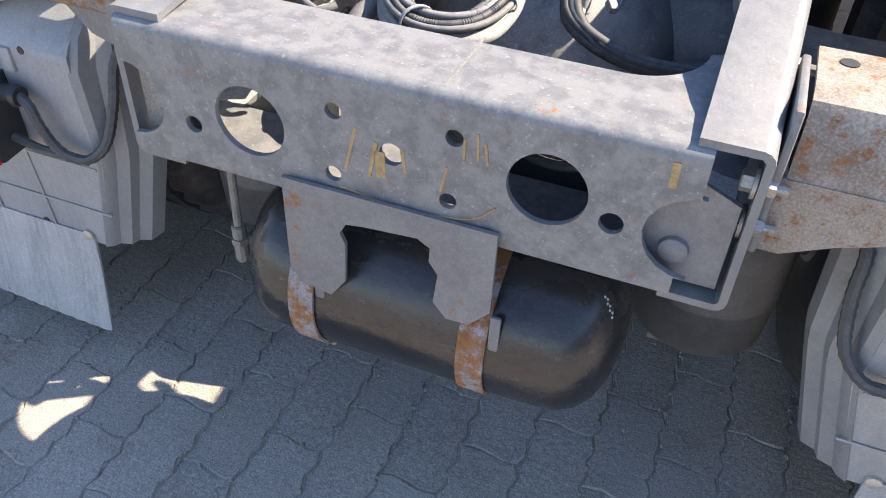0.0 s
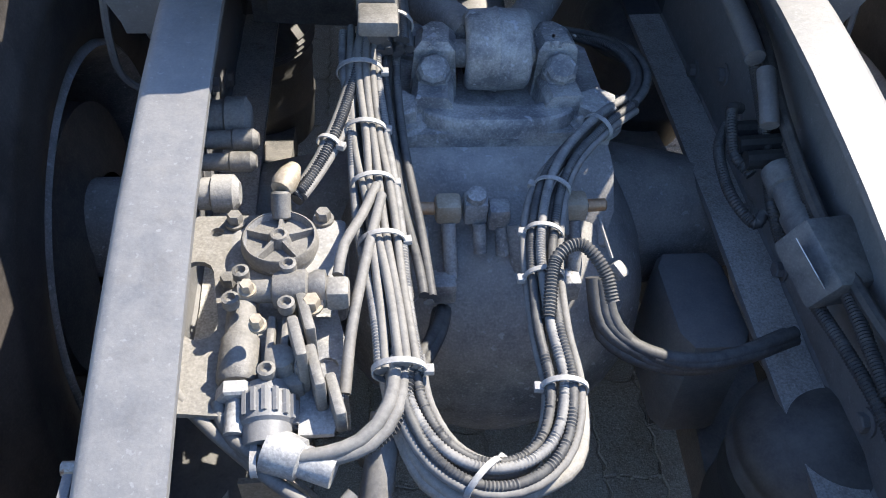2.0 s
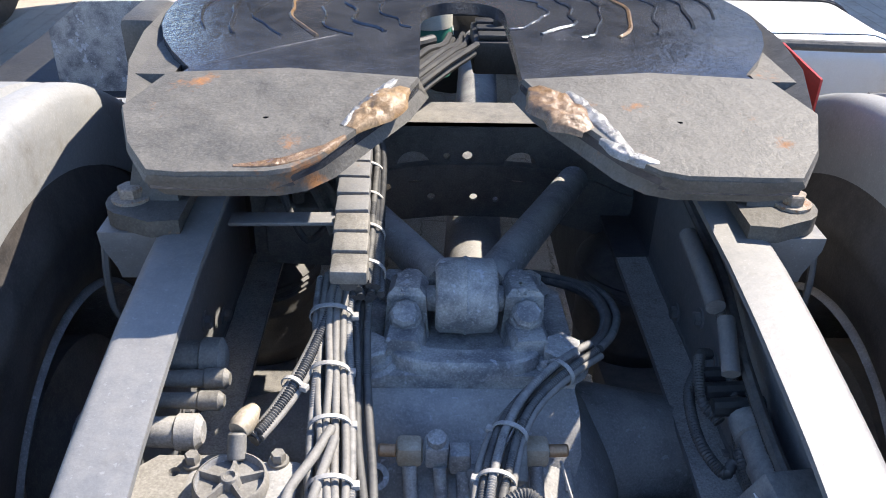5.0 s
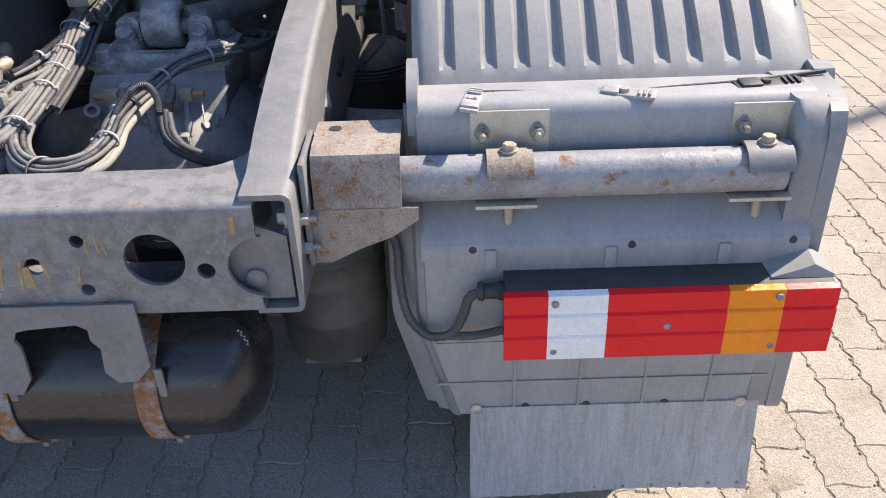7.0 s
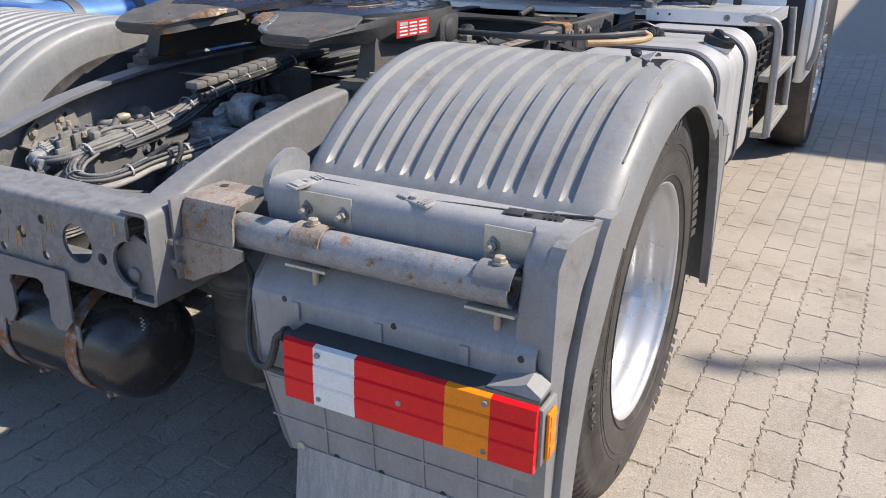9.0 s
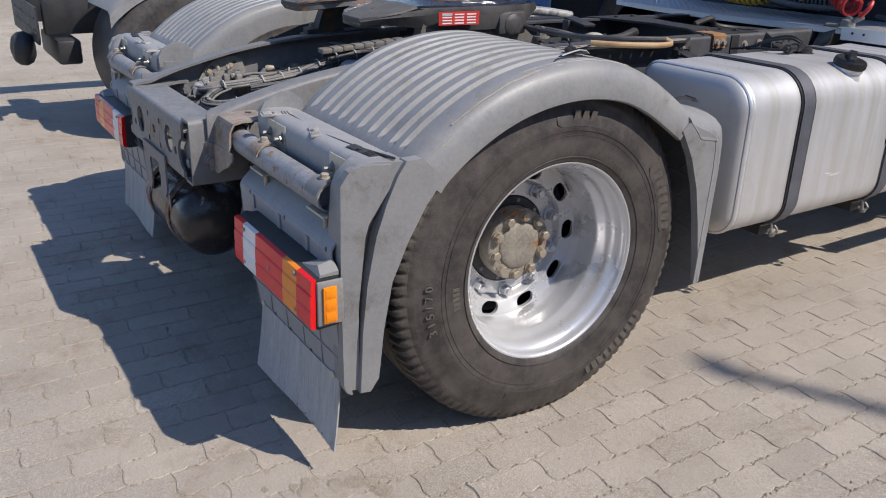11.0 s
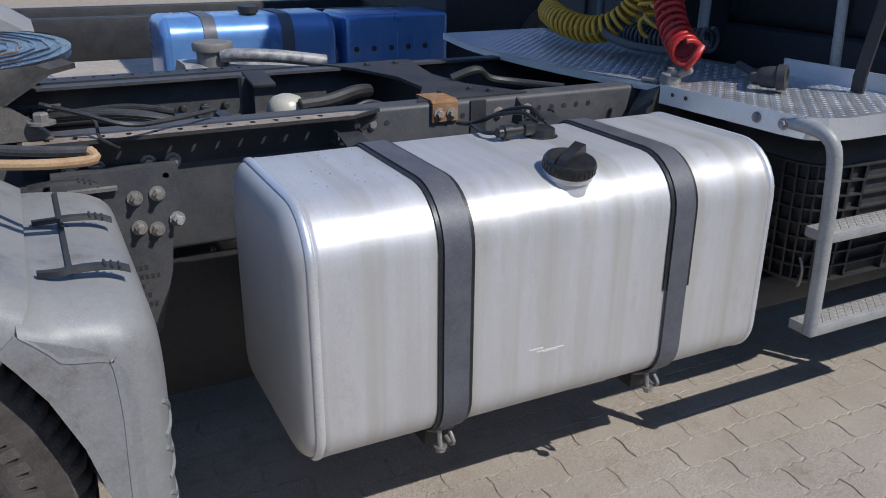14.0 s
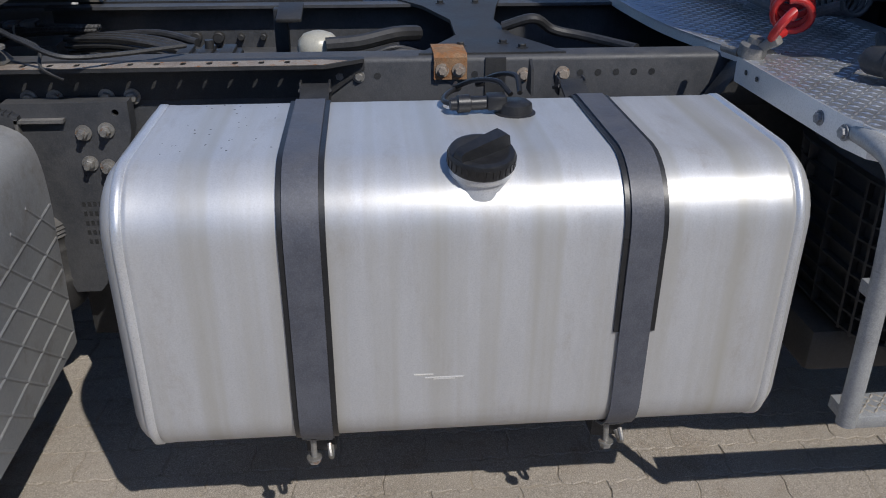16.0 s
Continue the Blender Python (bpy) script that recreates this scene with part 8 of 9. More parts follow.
def platform():
    stand(-0.10, 0.09, 0.022)
    PZ = 0.962
    out = [(0.70, 2.115), (1.14, 2.125), (1.20, 2.135), (1.235, 2.17), (1.25, 2.23), (1.255, 2.62), (0.70, 2.62)]
    bm = bmesh.new()
    plate(bm, out, [], 0.004, Matrix.Translation((0, 0, PZ - 0.004)))
    deck = part("step_platform", bm, CHECKER, truck, "bright aluminium tread-plate platform behind the cab")
    bm = bmesh.new()
    lugs(bm, 0.71, 1.25, 2.12, 2.62, PZ, lambda x, y: x < 1.195 or (y > 2.17 and x < 1.235))
    part("tread_pattern", bm, CHECKER, deck, sharp=10)
    bm = bmesh.new()
    rings(bm, [[(x, y, z) for z in (PZ - 0.055, PZ + 0.001)] + [(x + dx, y + dy, z) for z in (PZ + 0.001, PZ - 0.055)] for x, y, dx, dy in ((0.69, 2.112, 0, 0.004), (1.14, 2.122, 0, 0.004), (1.205, 2.134, -0.002, 0.004), (1.24, 2.17, -0.004, 0.002), (1.256, 2.23, -0.004, 0), (1.26, 2.64, -0.004, 0))])
    part("deck_edge", bm, ALU_TRIM, deck, sharp=25)
    for x in (0.745, 0.80):
        bm = bmesh.new()
        lathe(bm, (x, 2.1125, PZ - 0.022), (0, -1, 0), [(0, 0.006), (0.0015, 0.006)], 12)
        part("edge_hole", bm, BLACK, deck)
    for x in (1.06, 1.147):
        bm = bmesh.new()
        hexbolt(bm, (x, 2.121, PZ - 0.026), (0, -1, 0), 0.011, 0.010, 0.015)
        part("edge_bolt", bm, CAST_GREY, deck)
    bm = bmesh.new()
    box(bm, 0.70, 1.25, 2.60, 2.606, PZ, PZ + 0.05)
    part("deck_upstand", bm, ALU_TRIM, deck)
    stand(-0.16, 0.10, 0.045)
    CZ = 0.922
    # curved catwalk plate that crosses the chassis
    bm = bmesh.new()
    edge = [(0.80, 2.20), (0.72, 2.175), (0.65, 2.155), (0.50, 2.115), (0.30, 2.075), (0.0, 2.055), (-0.30, 2.055), (-0.50, 2.08), (-0.75, 2.13)]
    edge = [(p.x, p.y) for p in smooth_line([(x, y, 0) for x, y in edge], 0.03)]
    plate(bm, edge + [(-0.75, 2.66), (0.80, 2.66)], [], 0.004, Matrix.Translation((0, 0, CZ)))
    cat = part("catwalk", bm, CHECKER, truck, "aluminium tread-plate catwalk with a curved rear edge")
    bm = bmesh.new()
    ex, ey = [p[0] for p in edge][::-1], [p[1] for p in edge][::-1]
    lugs(bm, -0.74, 0.69, 2.04, 2.62, CZ + 0.004, lambda x, y: y > np.interp(x, ex, ey) + 0.015)
    part("tread_pattern", bm, CHECKER, cat, sharp=10)
    bm = bmesh.new()
    rings(bm, [[(x, y, CZ - 0.022), (x, y, CZ + 0.006), (x, y + 0.004, CZ + 0.006), (x, y + 0.004, CZ - 0.022)] for x, y in edge])
    part("catwalk_edge", bm, ALU_TRIM, cat)
    stand(-0.11, 0.085, 0.026)
    # hanging steps
    bm = bmesh.new()
    sweep(bm, [(1.16, 2.145, 0.935), (1.225, 2.140, 0.937), (1.275, 2.145, 0.925), (1.298, 2.155, 0.88), (1.302, 2.165, 0.75), (1.306, 2.17, 0.55), (1.308, 2.17, 0.40)], 0.0185, 14)
    leg = part("step_leg", bm, PIPE_GREY, truck, "bent grey pipe carrying the steps")
    bm = bmesh.new()
    sweep(bm, [(1.262, 2.94, 0.93), (1.285, 2.94, 0.60), (1.29, 2.95, 0.40)], 0.0185, 12)
    part("step_leg", bm, PIPE_GREY, truck)
    for z, y0 in ((0.672, 2.175), (0.408, 2.175)):
        bm = bmesh.new()
        box(bm, 1.235, 1.31, y0, 2.96, z - 0.022, z + 0.006, 0.003)
        st = part("step", bm, PIPE_GREY, truck, "worn narrow steel step")
        bm = bmesh.new()
        lugs(bm, 1.24, 1.307, y0 + 0.01, 2.95, z + 0.006, lambda x, y: True, 0.015)
        part("step_grip", bm, SCUFF, st, sharp=10)
    stand(-0.18, 0.13, 0.02)
    # bracket at the end of the rail
    bm = bmesh.new()
    rings(bm, [[(x, y, z) for y, z in ((2.06, 0.83), (2.14, 0.955), (2.20, 0.955), (2.20, 0.83))] for x in (0.63, 0.70)])
    part("platform_bracket", bm, BLACK, truck)


def rings_mesh(loops):
    bm = bmesh.new()
    rings(bm, loops)
    return bm


platform()
stand(-0.155, 0.11, 0.03)
# ribbed black housing under the platform: a rounded box in a grid of thin ribs
def cage_loop(z, grow):
    out = []
    f = (z - 0.44) / 0.40
    hx, hy, cxx, cyy, n = 0.215 + 0.02 * f + grow, 0.30 + 0.02 * f + grow, 1.0, 2.56, 36
    for k in range(n):
        a = 2 * math.pi * k / n
        c, d = math.cos(a), math.sin(a)
        out.append((cxx + hx * math.copysign(abs(c) ** 0.42, c), cyy + hy * math.copysign(abs(d) ** 0.42, d), z))
    return out


bm = bmesh.new()
rings(bm, [cage_loop(0.43, -0.03), cage_loop(0.45, -0.006), cage_loop(0.60, 0), cage_loop(0.78, 0), cage_loop(0.83, -0.02), cage_loop(0.85, -0.06)])
filter_box = part("air_filter_housing", bm, BLACK, truck, "black plastic housing covered with a grid of ribs", sharp=50)
for k in range(9):
    z = 0.46 + 0.042 * k
    bm = bmesh.new()
    rings(bm, [cage_loop(z, -0.004), cage_loop(z, 0.016), cage_loop(z + 0.005, 0.016), cage_loop(z + 0.005, -0.004)], caps=False)
    part("rib", bm, BLACK, filter_box)
for k in range(36):
    lo, hi = Vector(cage_loop(0.455, 0.005)[k]), Vector(cage_loop(0.80, 0.005)[k])
    out = Vector((lo.x - 1.0, lo.y - 2.56, 0)).normalized()
    sidew = Vector((-out.y, out.x, 0)) * 0.003
    part("rib", rings_mesh([[p - sidew - out * 0.008, p + sidew - out * 0.008, p + sidew + out * 0.012, p - sidew + out * 0.012] for p in (lo, hi)]), BLACK, filter_box)
bm = bmesh.new()
sweep(bm, [(1.185, 2.27, 0.53), (1.20, 2.27, 0.50), (1.195, 2.275, 0.46), (1.185, 2.28, 0.44), (1.18, 2.285, 0.47)], 0.004, 8)
part("spring_clip", bm, BOLT, filter_box)
bm = bmesh.new()
box(bm, 0.66, 1.10, 2.20, 2.9, 0.33, 0.44, 0.02)
part("housing_tray", bm, BLACK, truck)

stand(0.015, 0.12, 0)
# cab: rear wall, side, wheel; the panels' shade is put into near-black colour
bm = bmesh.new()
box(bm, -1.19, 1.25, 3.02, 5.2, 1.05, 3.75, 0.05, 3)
cab = part("cab", bm, SHADE_DARK, truck, "cab rear wall with its shade painted near-black")
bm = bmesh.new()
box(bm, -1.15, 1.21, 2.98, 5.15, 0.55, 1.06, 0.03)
part("cab_base", bm, SHADE_DARK, cab)
# plain block added under the cab to stop light leaking below the truck
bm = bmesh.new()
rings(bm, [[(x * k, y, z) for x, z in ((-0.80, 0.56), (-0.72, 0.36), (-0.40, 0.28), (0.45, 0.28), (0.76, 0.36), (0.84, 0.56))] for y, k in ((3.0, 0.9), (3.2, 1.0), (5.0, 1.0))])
part("engine_sump", bm, SHADE_DARK, cab)
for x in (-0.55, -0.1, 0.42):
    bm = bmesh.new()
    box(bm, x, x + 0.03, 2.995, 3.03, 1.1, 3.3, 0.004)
    part("cab_rib", bm, SHADE_DARK, cab)
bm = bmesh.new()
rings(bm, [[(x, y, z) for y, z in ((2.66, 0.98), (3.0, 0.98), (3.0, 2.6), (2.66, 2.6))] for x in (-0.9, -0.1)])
part("exhaust_box", bm, SHADE_DARK, truck, "dark upright box behind the cab")
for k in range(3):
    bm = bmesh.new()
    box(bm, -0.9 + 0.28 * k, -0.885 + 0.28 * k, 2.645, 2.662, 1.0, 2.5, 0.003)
    part("box_rib", bm, SHADE_DARK, truck)
bm = bmesh.new()
lathe(bm, (0, 3.95, 0.50), (1, 0, 0), [(0.93, 0.29), (0.93, 0.48), (0.96, 0.503), (1.2, 0.503), (1.24, 0.48), (1.25, 0.36), (1.235, 0.29)], 64, caps=False)
part("front_tyre", bm, RUBBER, truck, "front tyre of the steer axle", sharp=50)
bm = bmesh.new()
lathe(bm, (0, 3.95, 0.50), (1, 0, 0), [(0.95, 0.28), (1.22, 0.285), (1.235, 0.295), (1.24, 0.285), (1.20, 0.25), (1.18, 0.15), (1.22, 0.10), (1.22, 0.01)], 48)
part("front_rim", bm, RIM, truck)
for k in range(10):
    bm = bmesh.new()
    a = 2 * math.pi * k / 10
    rod(bm, (1.235, 3.95 + 0.20 * math.cos(a), 0.50 + 0.20 * math.sin(a)), (1.25, 3.95 + 0.20 * math.cos(a), 0.50 + 0.20 * math.sin(a)), 0.02, 10)
    part("front_rim_stud", bm, RIM, truck)
# unseen upright panel added beside the cab to widen its shade on the catwalk
bm = bmesh.new()
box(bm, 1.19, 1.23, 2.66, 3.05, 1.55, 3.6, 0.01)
part("side_deflector", bm, SHADE_DARK, cab)
bm = bmesh.new()
box(bm, 1.17, 1.235, 2.98, 3.42, 0.55, 1.15, 0.02)
part("cab_step_panel", bm, ALU_TRIM, truck)
bm = bmesh.new()
sweep(bm, [(1.245, 3.02, 0.62), (1.275, 3.02, 0.80), (1.275, 3.02, 1.5), (1.25, 3.02, 1.9)], 0.016, 10)
part("grab_rail", bm, PIPE_GREY, truck)


# ---- coiled air lines and coupling heads ----
stand(-0.50, 0.12, 0.04)
def coil(points, r, wire, turns, mat, lab):
    line = smooth_line(points, 0.02)
    n = turns * 18
    out, up = [], Vector((0, 0, 1))
    for k in range(n + 1):
        f = k / n * (len(line) - 1)
        i = min(int(f), len(line) - 2)
        q = line[i].lerp(line[i + 1], f - i)
        way = (line[i + 1] - line[i]).normalized()
        up = (up - way * up.dot(way)).normalized()
        a = 2 * math.pi * turns * k / n
        out.append(q + (up * math.cos(a) + way.cross(up) * math.sin(a)) * r)
    bm = bmesh.new()
    sweep(bm, out, wire, 7, smooth=False)
    return part("coiled_hose", bm, mat, truck, lab, sharp=70)


coil([(0.60, 2.45, 1.30), (0.52, 2.42, 1.10), (0.40, 2.36, 1.02), (0.22, 2.33, 1.03), (0.06, 2.36, 1.06)], 0.045, 0.0075, 26, YELLOW, "yellow coiled air hose")
coil([(0.64, 2.43, 1.35), (0.62, 2.42, 1.12), (0.66, 2.40, 1.06), (0.72, 2.42, 1.18), (0.70, 2.46, 1.40)], 0.045, 0.0075, 14, YELLOW, "yellow coiled air hose")
stand()
coil([(0.18, 2.56, 1.50), (0.27, 2.47, 1.28), (0.37, 2.41, 1.15), (0.47, 2.37, 1.085), (0.54, 2.34, 1.06)], 0.042, 0.0085, 19, RED_HOSE, "red coiled air hose")
stand(-0.22, 0.14, 0.05)
coil([(0.10, 2.42, 1.02), (0.28, 2.40, 1.0), (0.45, 2.42, 1.0), (0.60, 2.45, 1.02)], 0.038, 0.007, 24, CABLE_DARK, "black coiled electric cable")
bm = bmesh.new()
sweep(bm, [(-0.05, 2.55, 1.5), (0.0, 2.45, 1.2), (0.12, 2.35, 1.03), (0.35, 2.28, 0.99), (0.60, 2.30, 0.99), (0.68, 2.36, 1.02)], 0.014, 10)
part("electric_cable", bm, CABLE_DARK, truck)
stand(-0.19, 0.05, 0.022)
bm = bmesh.new()
sweep(bm, [(0.80, 2.24, 1.02), (0.83, 2.20, 1.015), (0.86, 2.20, 1.05), (0.855, 2.225, 1.075), (0.84, 2.23, 1.06)], 0.010, 10)
part("hose_end", bm, RED_HOSE, truck)
bm = bmesh.new()
lathe(bm, (0.785, 2.18, 0.964), (0.15, 0.1, 1), [(0, 0.03), (0.012, 0.032), (0.026, 0.03), (0.032, 0.018), (0.045, 0.016)], 20)
obox(bm, Matrix.Translation((0.81, 2.20, 0.995)) @ Euler((0.2, -0.5, 0.5)).to_matrix().to_4x4(), 0.07, 0.026, 0.022, 0.006)
rod(bm, (0.755, 2.165, 0.965), (0.70, 2.15, 0.965), 0.009, 10)
part("coupling_head", bm, CAST_PALE, truck, "cast air coupling head lying on the platform")
bm = bmesh.new()
lathe(bm, (0.98, 2.33, 1.003), (0.70, 0.45, 0.05), [(0, 0.022), (0.01, 0.028), (0.035, 0.031), (0.05, 0.031), (0.053, 0.036), (0.075, 0.036), (0.078, 0.029), (0.06, 0.024)], 24)
part("trailer_plug", bm, BLACK, truck, "black round trailer plug")
bm = bmesh.new()
sweep(bm, [(0.985, 2.333, 1.003), (0.93, 2.36, 0.992), (0.86, 2.44, 0.987), (0.72, 2.52, 0.99)], 0.012, 10)
part("electric_cable", bm, CABLE_DARK, truck)
stand(-0.15, 0.12, 0.02)
bm = bmesh.new()
rings(bm, [[(x, y, z) for x, y in ((1.06 + o, 2.50), (1.10 + o, 2.50), (1.10 + o, 2.508), (1.06 + o, 2.508))] for o, z in ((0.0, 0.965), (0.0, 1.01), (0.05, 1.30), (0.06, 1.6))])
part("support_strap", bm, CHASSIS_DARK, truck)
bm = bmesh.new()
part("hose_stand", rod(bmesh.new(), (0.34, 2.60, 1.0), (0.34, 2.62, 1.9), 0.02, 12), PIPE_GREY, truck)
rod(bm, (0.90, 2.62, 1.0), (0.86, 2.64, 1.5), 0.016, 12)
part("hose_stand", bm, PIPE_GREY, truck)

# ---- the neighbouring truck ----
stand()
def neighbour(dx, dy):
    nb = thing("parked_truck", "second tractor truck parked alongside in deep shade", "truck", at=(dx, dy, 0))
    bm = bmesh.new()
    rows_ = []
    for d, i in ends:
        rows_.append([(x, y, z) for x, y, z in tank_loop(1.12 + d, i)])
    rows_ += [tank_loop(y) for y in (1.3, 1.7, 2.0)]
    for d, i in reversed(ends):
        rows_.append(tank_loop(2.18 - d, i))
    rings(bm, rows_)
    # tank and locker carry the sky's blue in their colour
    tk = part("fuel_tank", bm, TANK_SKY_TINT, nb, "fuel tank tinted with blue sky light, with dark straps", sharp=60)
    for y in (1.40, 1.86):
        part("tank_strap", loft_strap(y, 0.075, 0.001, 0.005), STRAP, tk)
    bm = bmesh.new()
    lathe(bm, (1.10, 1.66, 0.90), (0.1, 0, 1), [(0, 0.05), (0.03, 0.05), (0.032, 0.06), (0.07, 0.06)], 24)
    part("filler_cap", bm, BLACK, tk)
    bm = bmesh.new()
    box(bm, 0.75, 1.24, 2.24, 2.95, 0.45, 0.90, 0.03, 3)
    bx = part("side_locker", bm, TANK_SKY_TINT, nb, "ribbed side locker tinted with blue sky light")
    for k in range(5):
        bm = bmesh.new()
        box(bm, 1.238, 1.246, 2.34 + 0.12 * k, 2.352 + 0.12 * k, 0.62, 0.78, 0.002)
        part("locker_rib", bm, TANK_SKY_TINT, bx)
        bm = bmesh.new()
        lathe(bm, (1.24, 2.30 + 0.12 * k, 0.69), (1, 0, 0), [(0, 0.018), (0.003, 0.018)], 14)
        part("locker_hole", bm, BLACK, bx)
    bm = bmesh.new()
    rows_ = []
    for k in range(25):
        f = k / 24
        p = arch_at(f)
        rows_.append([(0.58, p.y, p.z - 0.05), (0.59, p.y, p.z), (1.20, p.y, p.z), (1.24, p.y, p.z - 0.03), (1.245, p.y, p.z - 0.10)])
    rings(bm, rows_, caps=False, closed=False)
    shell(bm, 0.004)
    part("mudguard", bm, FENDER, nb)
    bm = bmesh.new()
    lathe(bm, (0, WY, WZ), (1, 0, 0), [(0.60, 0.30), (0.58, 0.40), (0.60, 0.48), (0.64, 0.502), (1.20, 0.502), (1.23, 0.48), (1.25, 0.38), (1.24, 0.30), (1.0, 0.25), (1.0, 0.05)], 64, caps=False)
    part("wheel", bm, RUBBER, nb, sharp=50)
    for x in (-0.42, 0.36):
        bm = bmesh.new()
        box(bm, x, x + 0.09, -0.74, 3.4, 0.60, 0.87, 0.008)
        part("frame_rail", bm, CHASSIS_DARK, nb)
    bm = bmesh.new()
    plate(bm, [(-0.55, 0.56), (0.62, 0.56), (0.66, 0.60), (0.66, 0.80), (-0.55, 0.80)], [circle(-0.4 + 0.095 * k, 0.64 + 0.075 * j, 0.017 if (k + j) % 3 else 0.011) for k in range(11) for j in range(2)], 0.012, Matrix.Translation((0, -0.80, 0)) @ PLANE_XZ)
    part("end_plate", bm, CHASSIS_DARK, nb, "perforated dark end plate")
    bm = bmesh.new()
    lathe(bm, (0.30, -0.80, 0.50), (0, -1, 0), [(0, 0.06), (0.02, 0.095), (0.06, 0.115), (0.10, 0.11), (0.135, 0.08), (0.15, 0.02)], 24)
    part("rear_buffer", bm, BLACK, nb)
    bm = bmesh.new()
    box(bm, -0.1, 0.6, -0.70, -0.55, 0.42, 0.58, 0.02)
    part("rear_beam", bm, CHASSIS_DARK, nb)
    bm = bmesh.new()
    box(bm, -1.22, 1.22, 3.0, 5.2, 1.0, 3.7, 0.06, 3)
    part("cab", bm, surface("deep blue cab paint", (0.03, 0.08, 0.24), (0.04, 0.1, 0.28), 0.3, 0.1, 40, 5, 0.3, 0.02, coat=0.5), nb)
    bm = bmesh.new()
    lathe(bm, (0, 3.95, 0.50), (1, 0, 0), [(-1.2, 0.28), (-1.2, 0.48), (-1.17, 0.503), (1.17, 0.503), (1.22, 0.48), (1.23, 0.36), (1.2, 0.28)], 48)
    part("front_wheel", bm, RUBBER, nb)
    bm = bmesh.new()
    box(bm, -1.1, 1.2, 2.95, 5.1, 0.5, 1.02, 0.03)
    part("cab_base", bm, SHADE_DARK, nb)
    return nb


neighbour(-3.75, 0.12)

# ---- container, ballast block, fence across the yard ----
con = thing("container_office", "pale blue corrugated steel container standing in the yard", "container", at=(-1.65, -0.76, 0))
bm = bmesh.new()
wave = []
for k in range(61):
    y = -2.6 + 2.5 * k / 60
    wave.append((-5.55 + (0.03 if (k // 3) % 2 else 0.0), y))
outline = wave + [(-8.0, -0.10), (-8.0, -2.6)]
plate(bm, outline, [], 2.45, Matrix.Translation((0, 0, 0.12)))
part("container_wall", bm, CONTAINER, con, sharp=20)
bm = bmesh.new()
box(bm, -8.05, -5.5, -2.65, -0.05, 0.0, 0.13, 0.01)
part("container_base", bm, CONTAINER, con)
bm = bmesh.new()
box(bm, -8.05, -5.5, -2.65, -0.05, 2.57, 2.7, 0.01)
part("container_roof", bm, CONTAINER, con)
# thin dark sheet on the wall, painting the shade inside a doorway
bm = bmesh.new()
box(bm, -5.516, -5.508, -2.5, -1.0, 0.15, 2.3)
part("container_door", bm, SHADE_DARK, con, "dark sheet painted as the shade of an open doorway")
bal = thing("ballast_block", "grey cast ballast block with square sockets on the ground", "block", at=(-1.45, -0.49, 0))
bal.scale = (1, 1.02, 0.78)
bm = bmesh.new()
plate(bm, [(-1.36, 0.03), (-1.28, 0.0), (-0.58, 0.0), (-0.55, 0.04), (-0.56, 0.42), (-0.60, 0.46), (-1.30, 0.46), (-1.36, 0.42)], [[(y, z), (y + w, z), (y + w, z + w), (y, z + w)] for y, z, w in ((-1.16, 0.20, 0.05), (-1.05, 0.20, 0.05), (-0.98, 0.20, 0.07), (-0.85, 0.14, 0.04), (-0.85, 0.27, 0.04), (-0.78, 0.20, 0.05))], 0.28, Matrix.Translation((-5.38, 0, 0)) @ PLANE_YZ)
part("block_body", bm, CONCRETE, bal)
bm = bmesh.new()
box(bm, -5.36, -5.12, -1.30, -0.62, 0.03, 0.43, 0.02)
part("block_core", bm, BLACK, bal)
for y0, y1, z0, z1 in ((-1.06, -0.86, 0.38, 0.43), (-1.0, -0.82, 0.04, 0.075)):
    part("block_slot", box(bmesh.new(), -5.10, -5.096, y0, y1, z0, z1), BLACK, bal)
fen = thing("boundary_fence", "dark vertical board fence at the far side", "fence", at=(0, 0, 0))
plank = bmesh.new()
box(plank, -0.012, 0.012, -0.07, 0.07, 0.0, 1.9, 0.004)
first = part("fence_board", plank, FENCE, fen)
first.location = (-17.0, -7.0, 0)
for k in range(1, 110):
    o = bpy.data.objects.new("fence_board", first.data)
    scene.collection.objects.link(o)
    o.parent, o.location = fen, (-17.0, -7.0 + 0.17 * k, 0)
# plain wall that closes the yard behind the camera
bm = bmesh.new()
box(bm, 8.6, 8.8, -22.0, 6.9, 0.0, 3.2)
tagged(part("wall_east", bm, CONCRETE), "plain grey boundary wall of the yard", "wall", kind="structure")
# unseen hall and lamp post beyond the camera, added to shade the far paving
hall = thing("shade_hall", "plain unseen hall added to shade the far paving", "building", at=(0, 0, 0))
bm = bmesh.new()
box(bm, 6.6, 16.0, 7.12, 30.0, 0.0, 7.0)
part("hall_wall", bm, HALL, hall)
bm = bmesh.new()
box(bm, 6.5, 16.2, 7.04, 30.2, 7.0, 7.25)
part("hall_roof", bm, HALL, hall)
lampp = thing("lamp_post", "slim grey steel lamp post beside the yard", "lamp post", at=(0, 0, 0))
bm = bmesh.new()
rod(bm, (8.0, 4.55, 0), (8.0, 4.55, 8.5), 0.06, 14, r2=0.034)
part("post", bm, PIPE_GREY, lampp)
bm = bmesh.new()
box(bm, 7.9, 8.06, 4.50, 4.60, 8.5, 8.55, 0.015)
part("lamp_head", bm, PIPE_GREY, lampp)

# ---- ground and paving ----
ground = tagged(new("ground", bpy.data.meshes.new("ground")), "sandy ground of the yard under the paving", "ground", kind="structure")
bm = bmesh.new()
n = 40
bmesh.ops.create_grid(bm, x_segments=n, y_segments=n, size=600)
for v in bm.verts:
    v.co.z = -0.0030
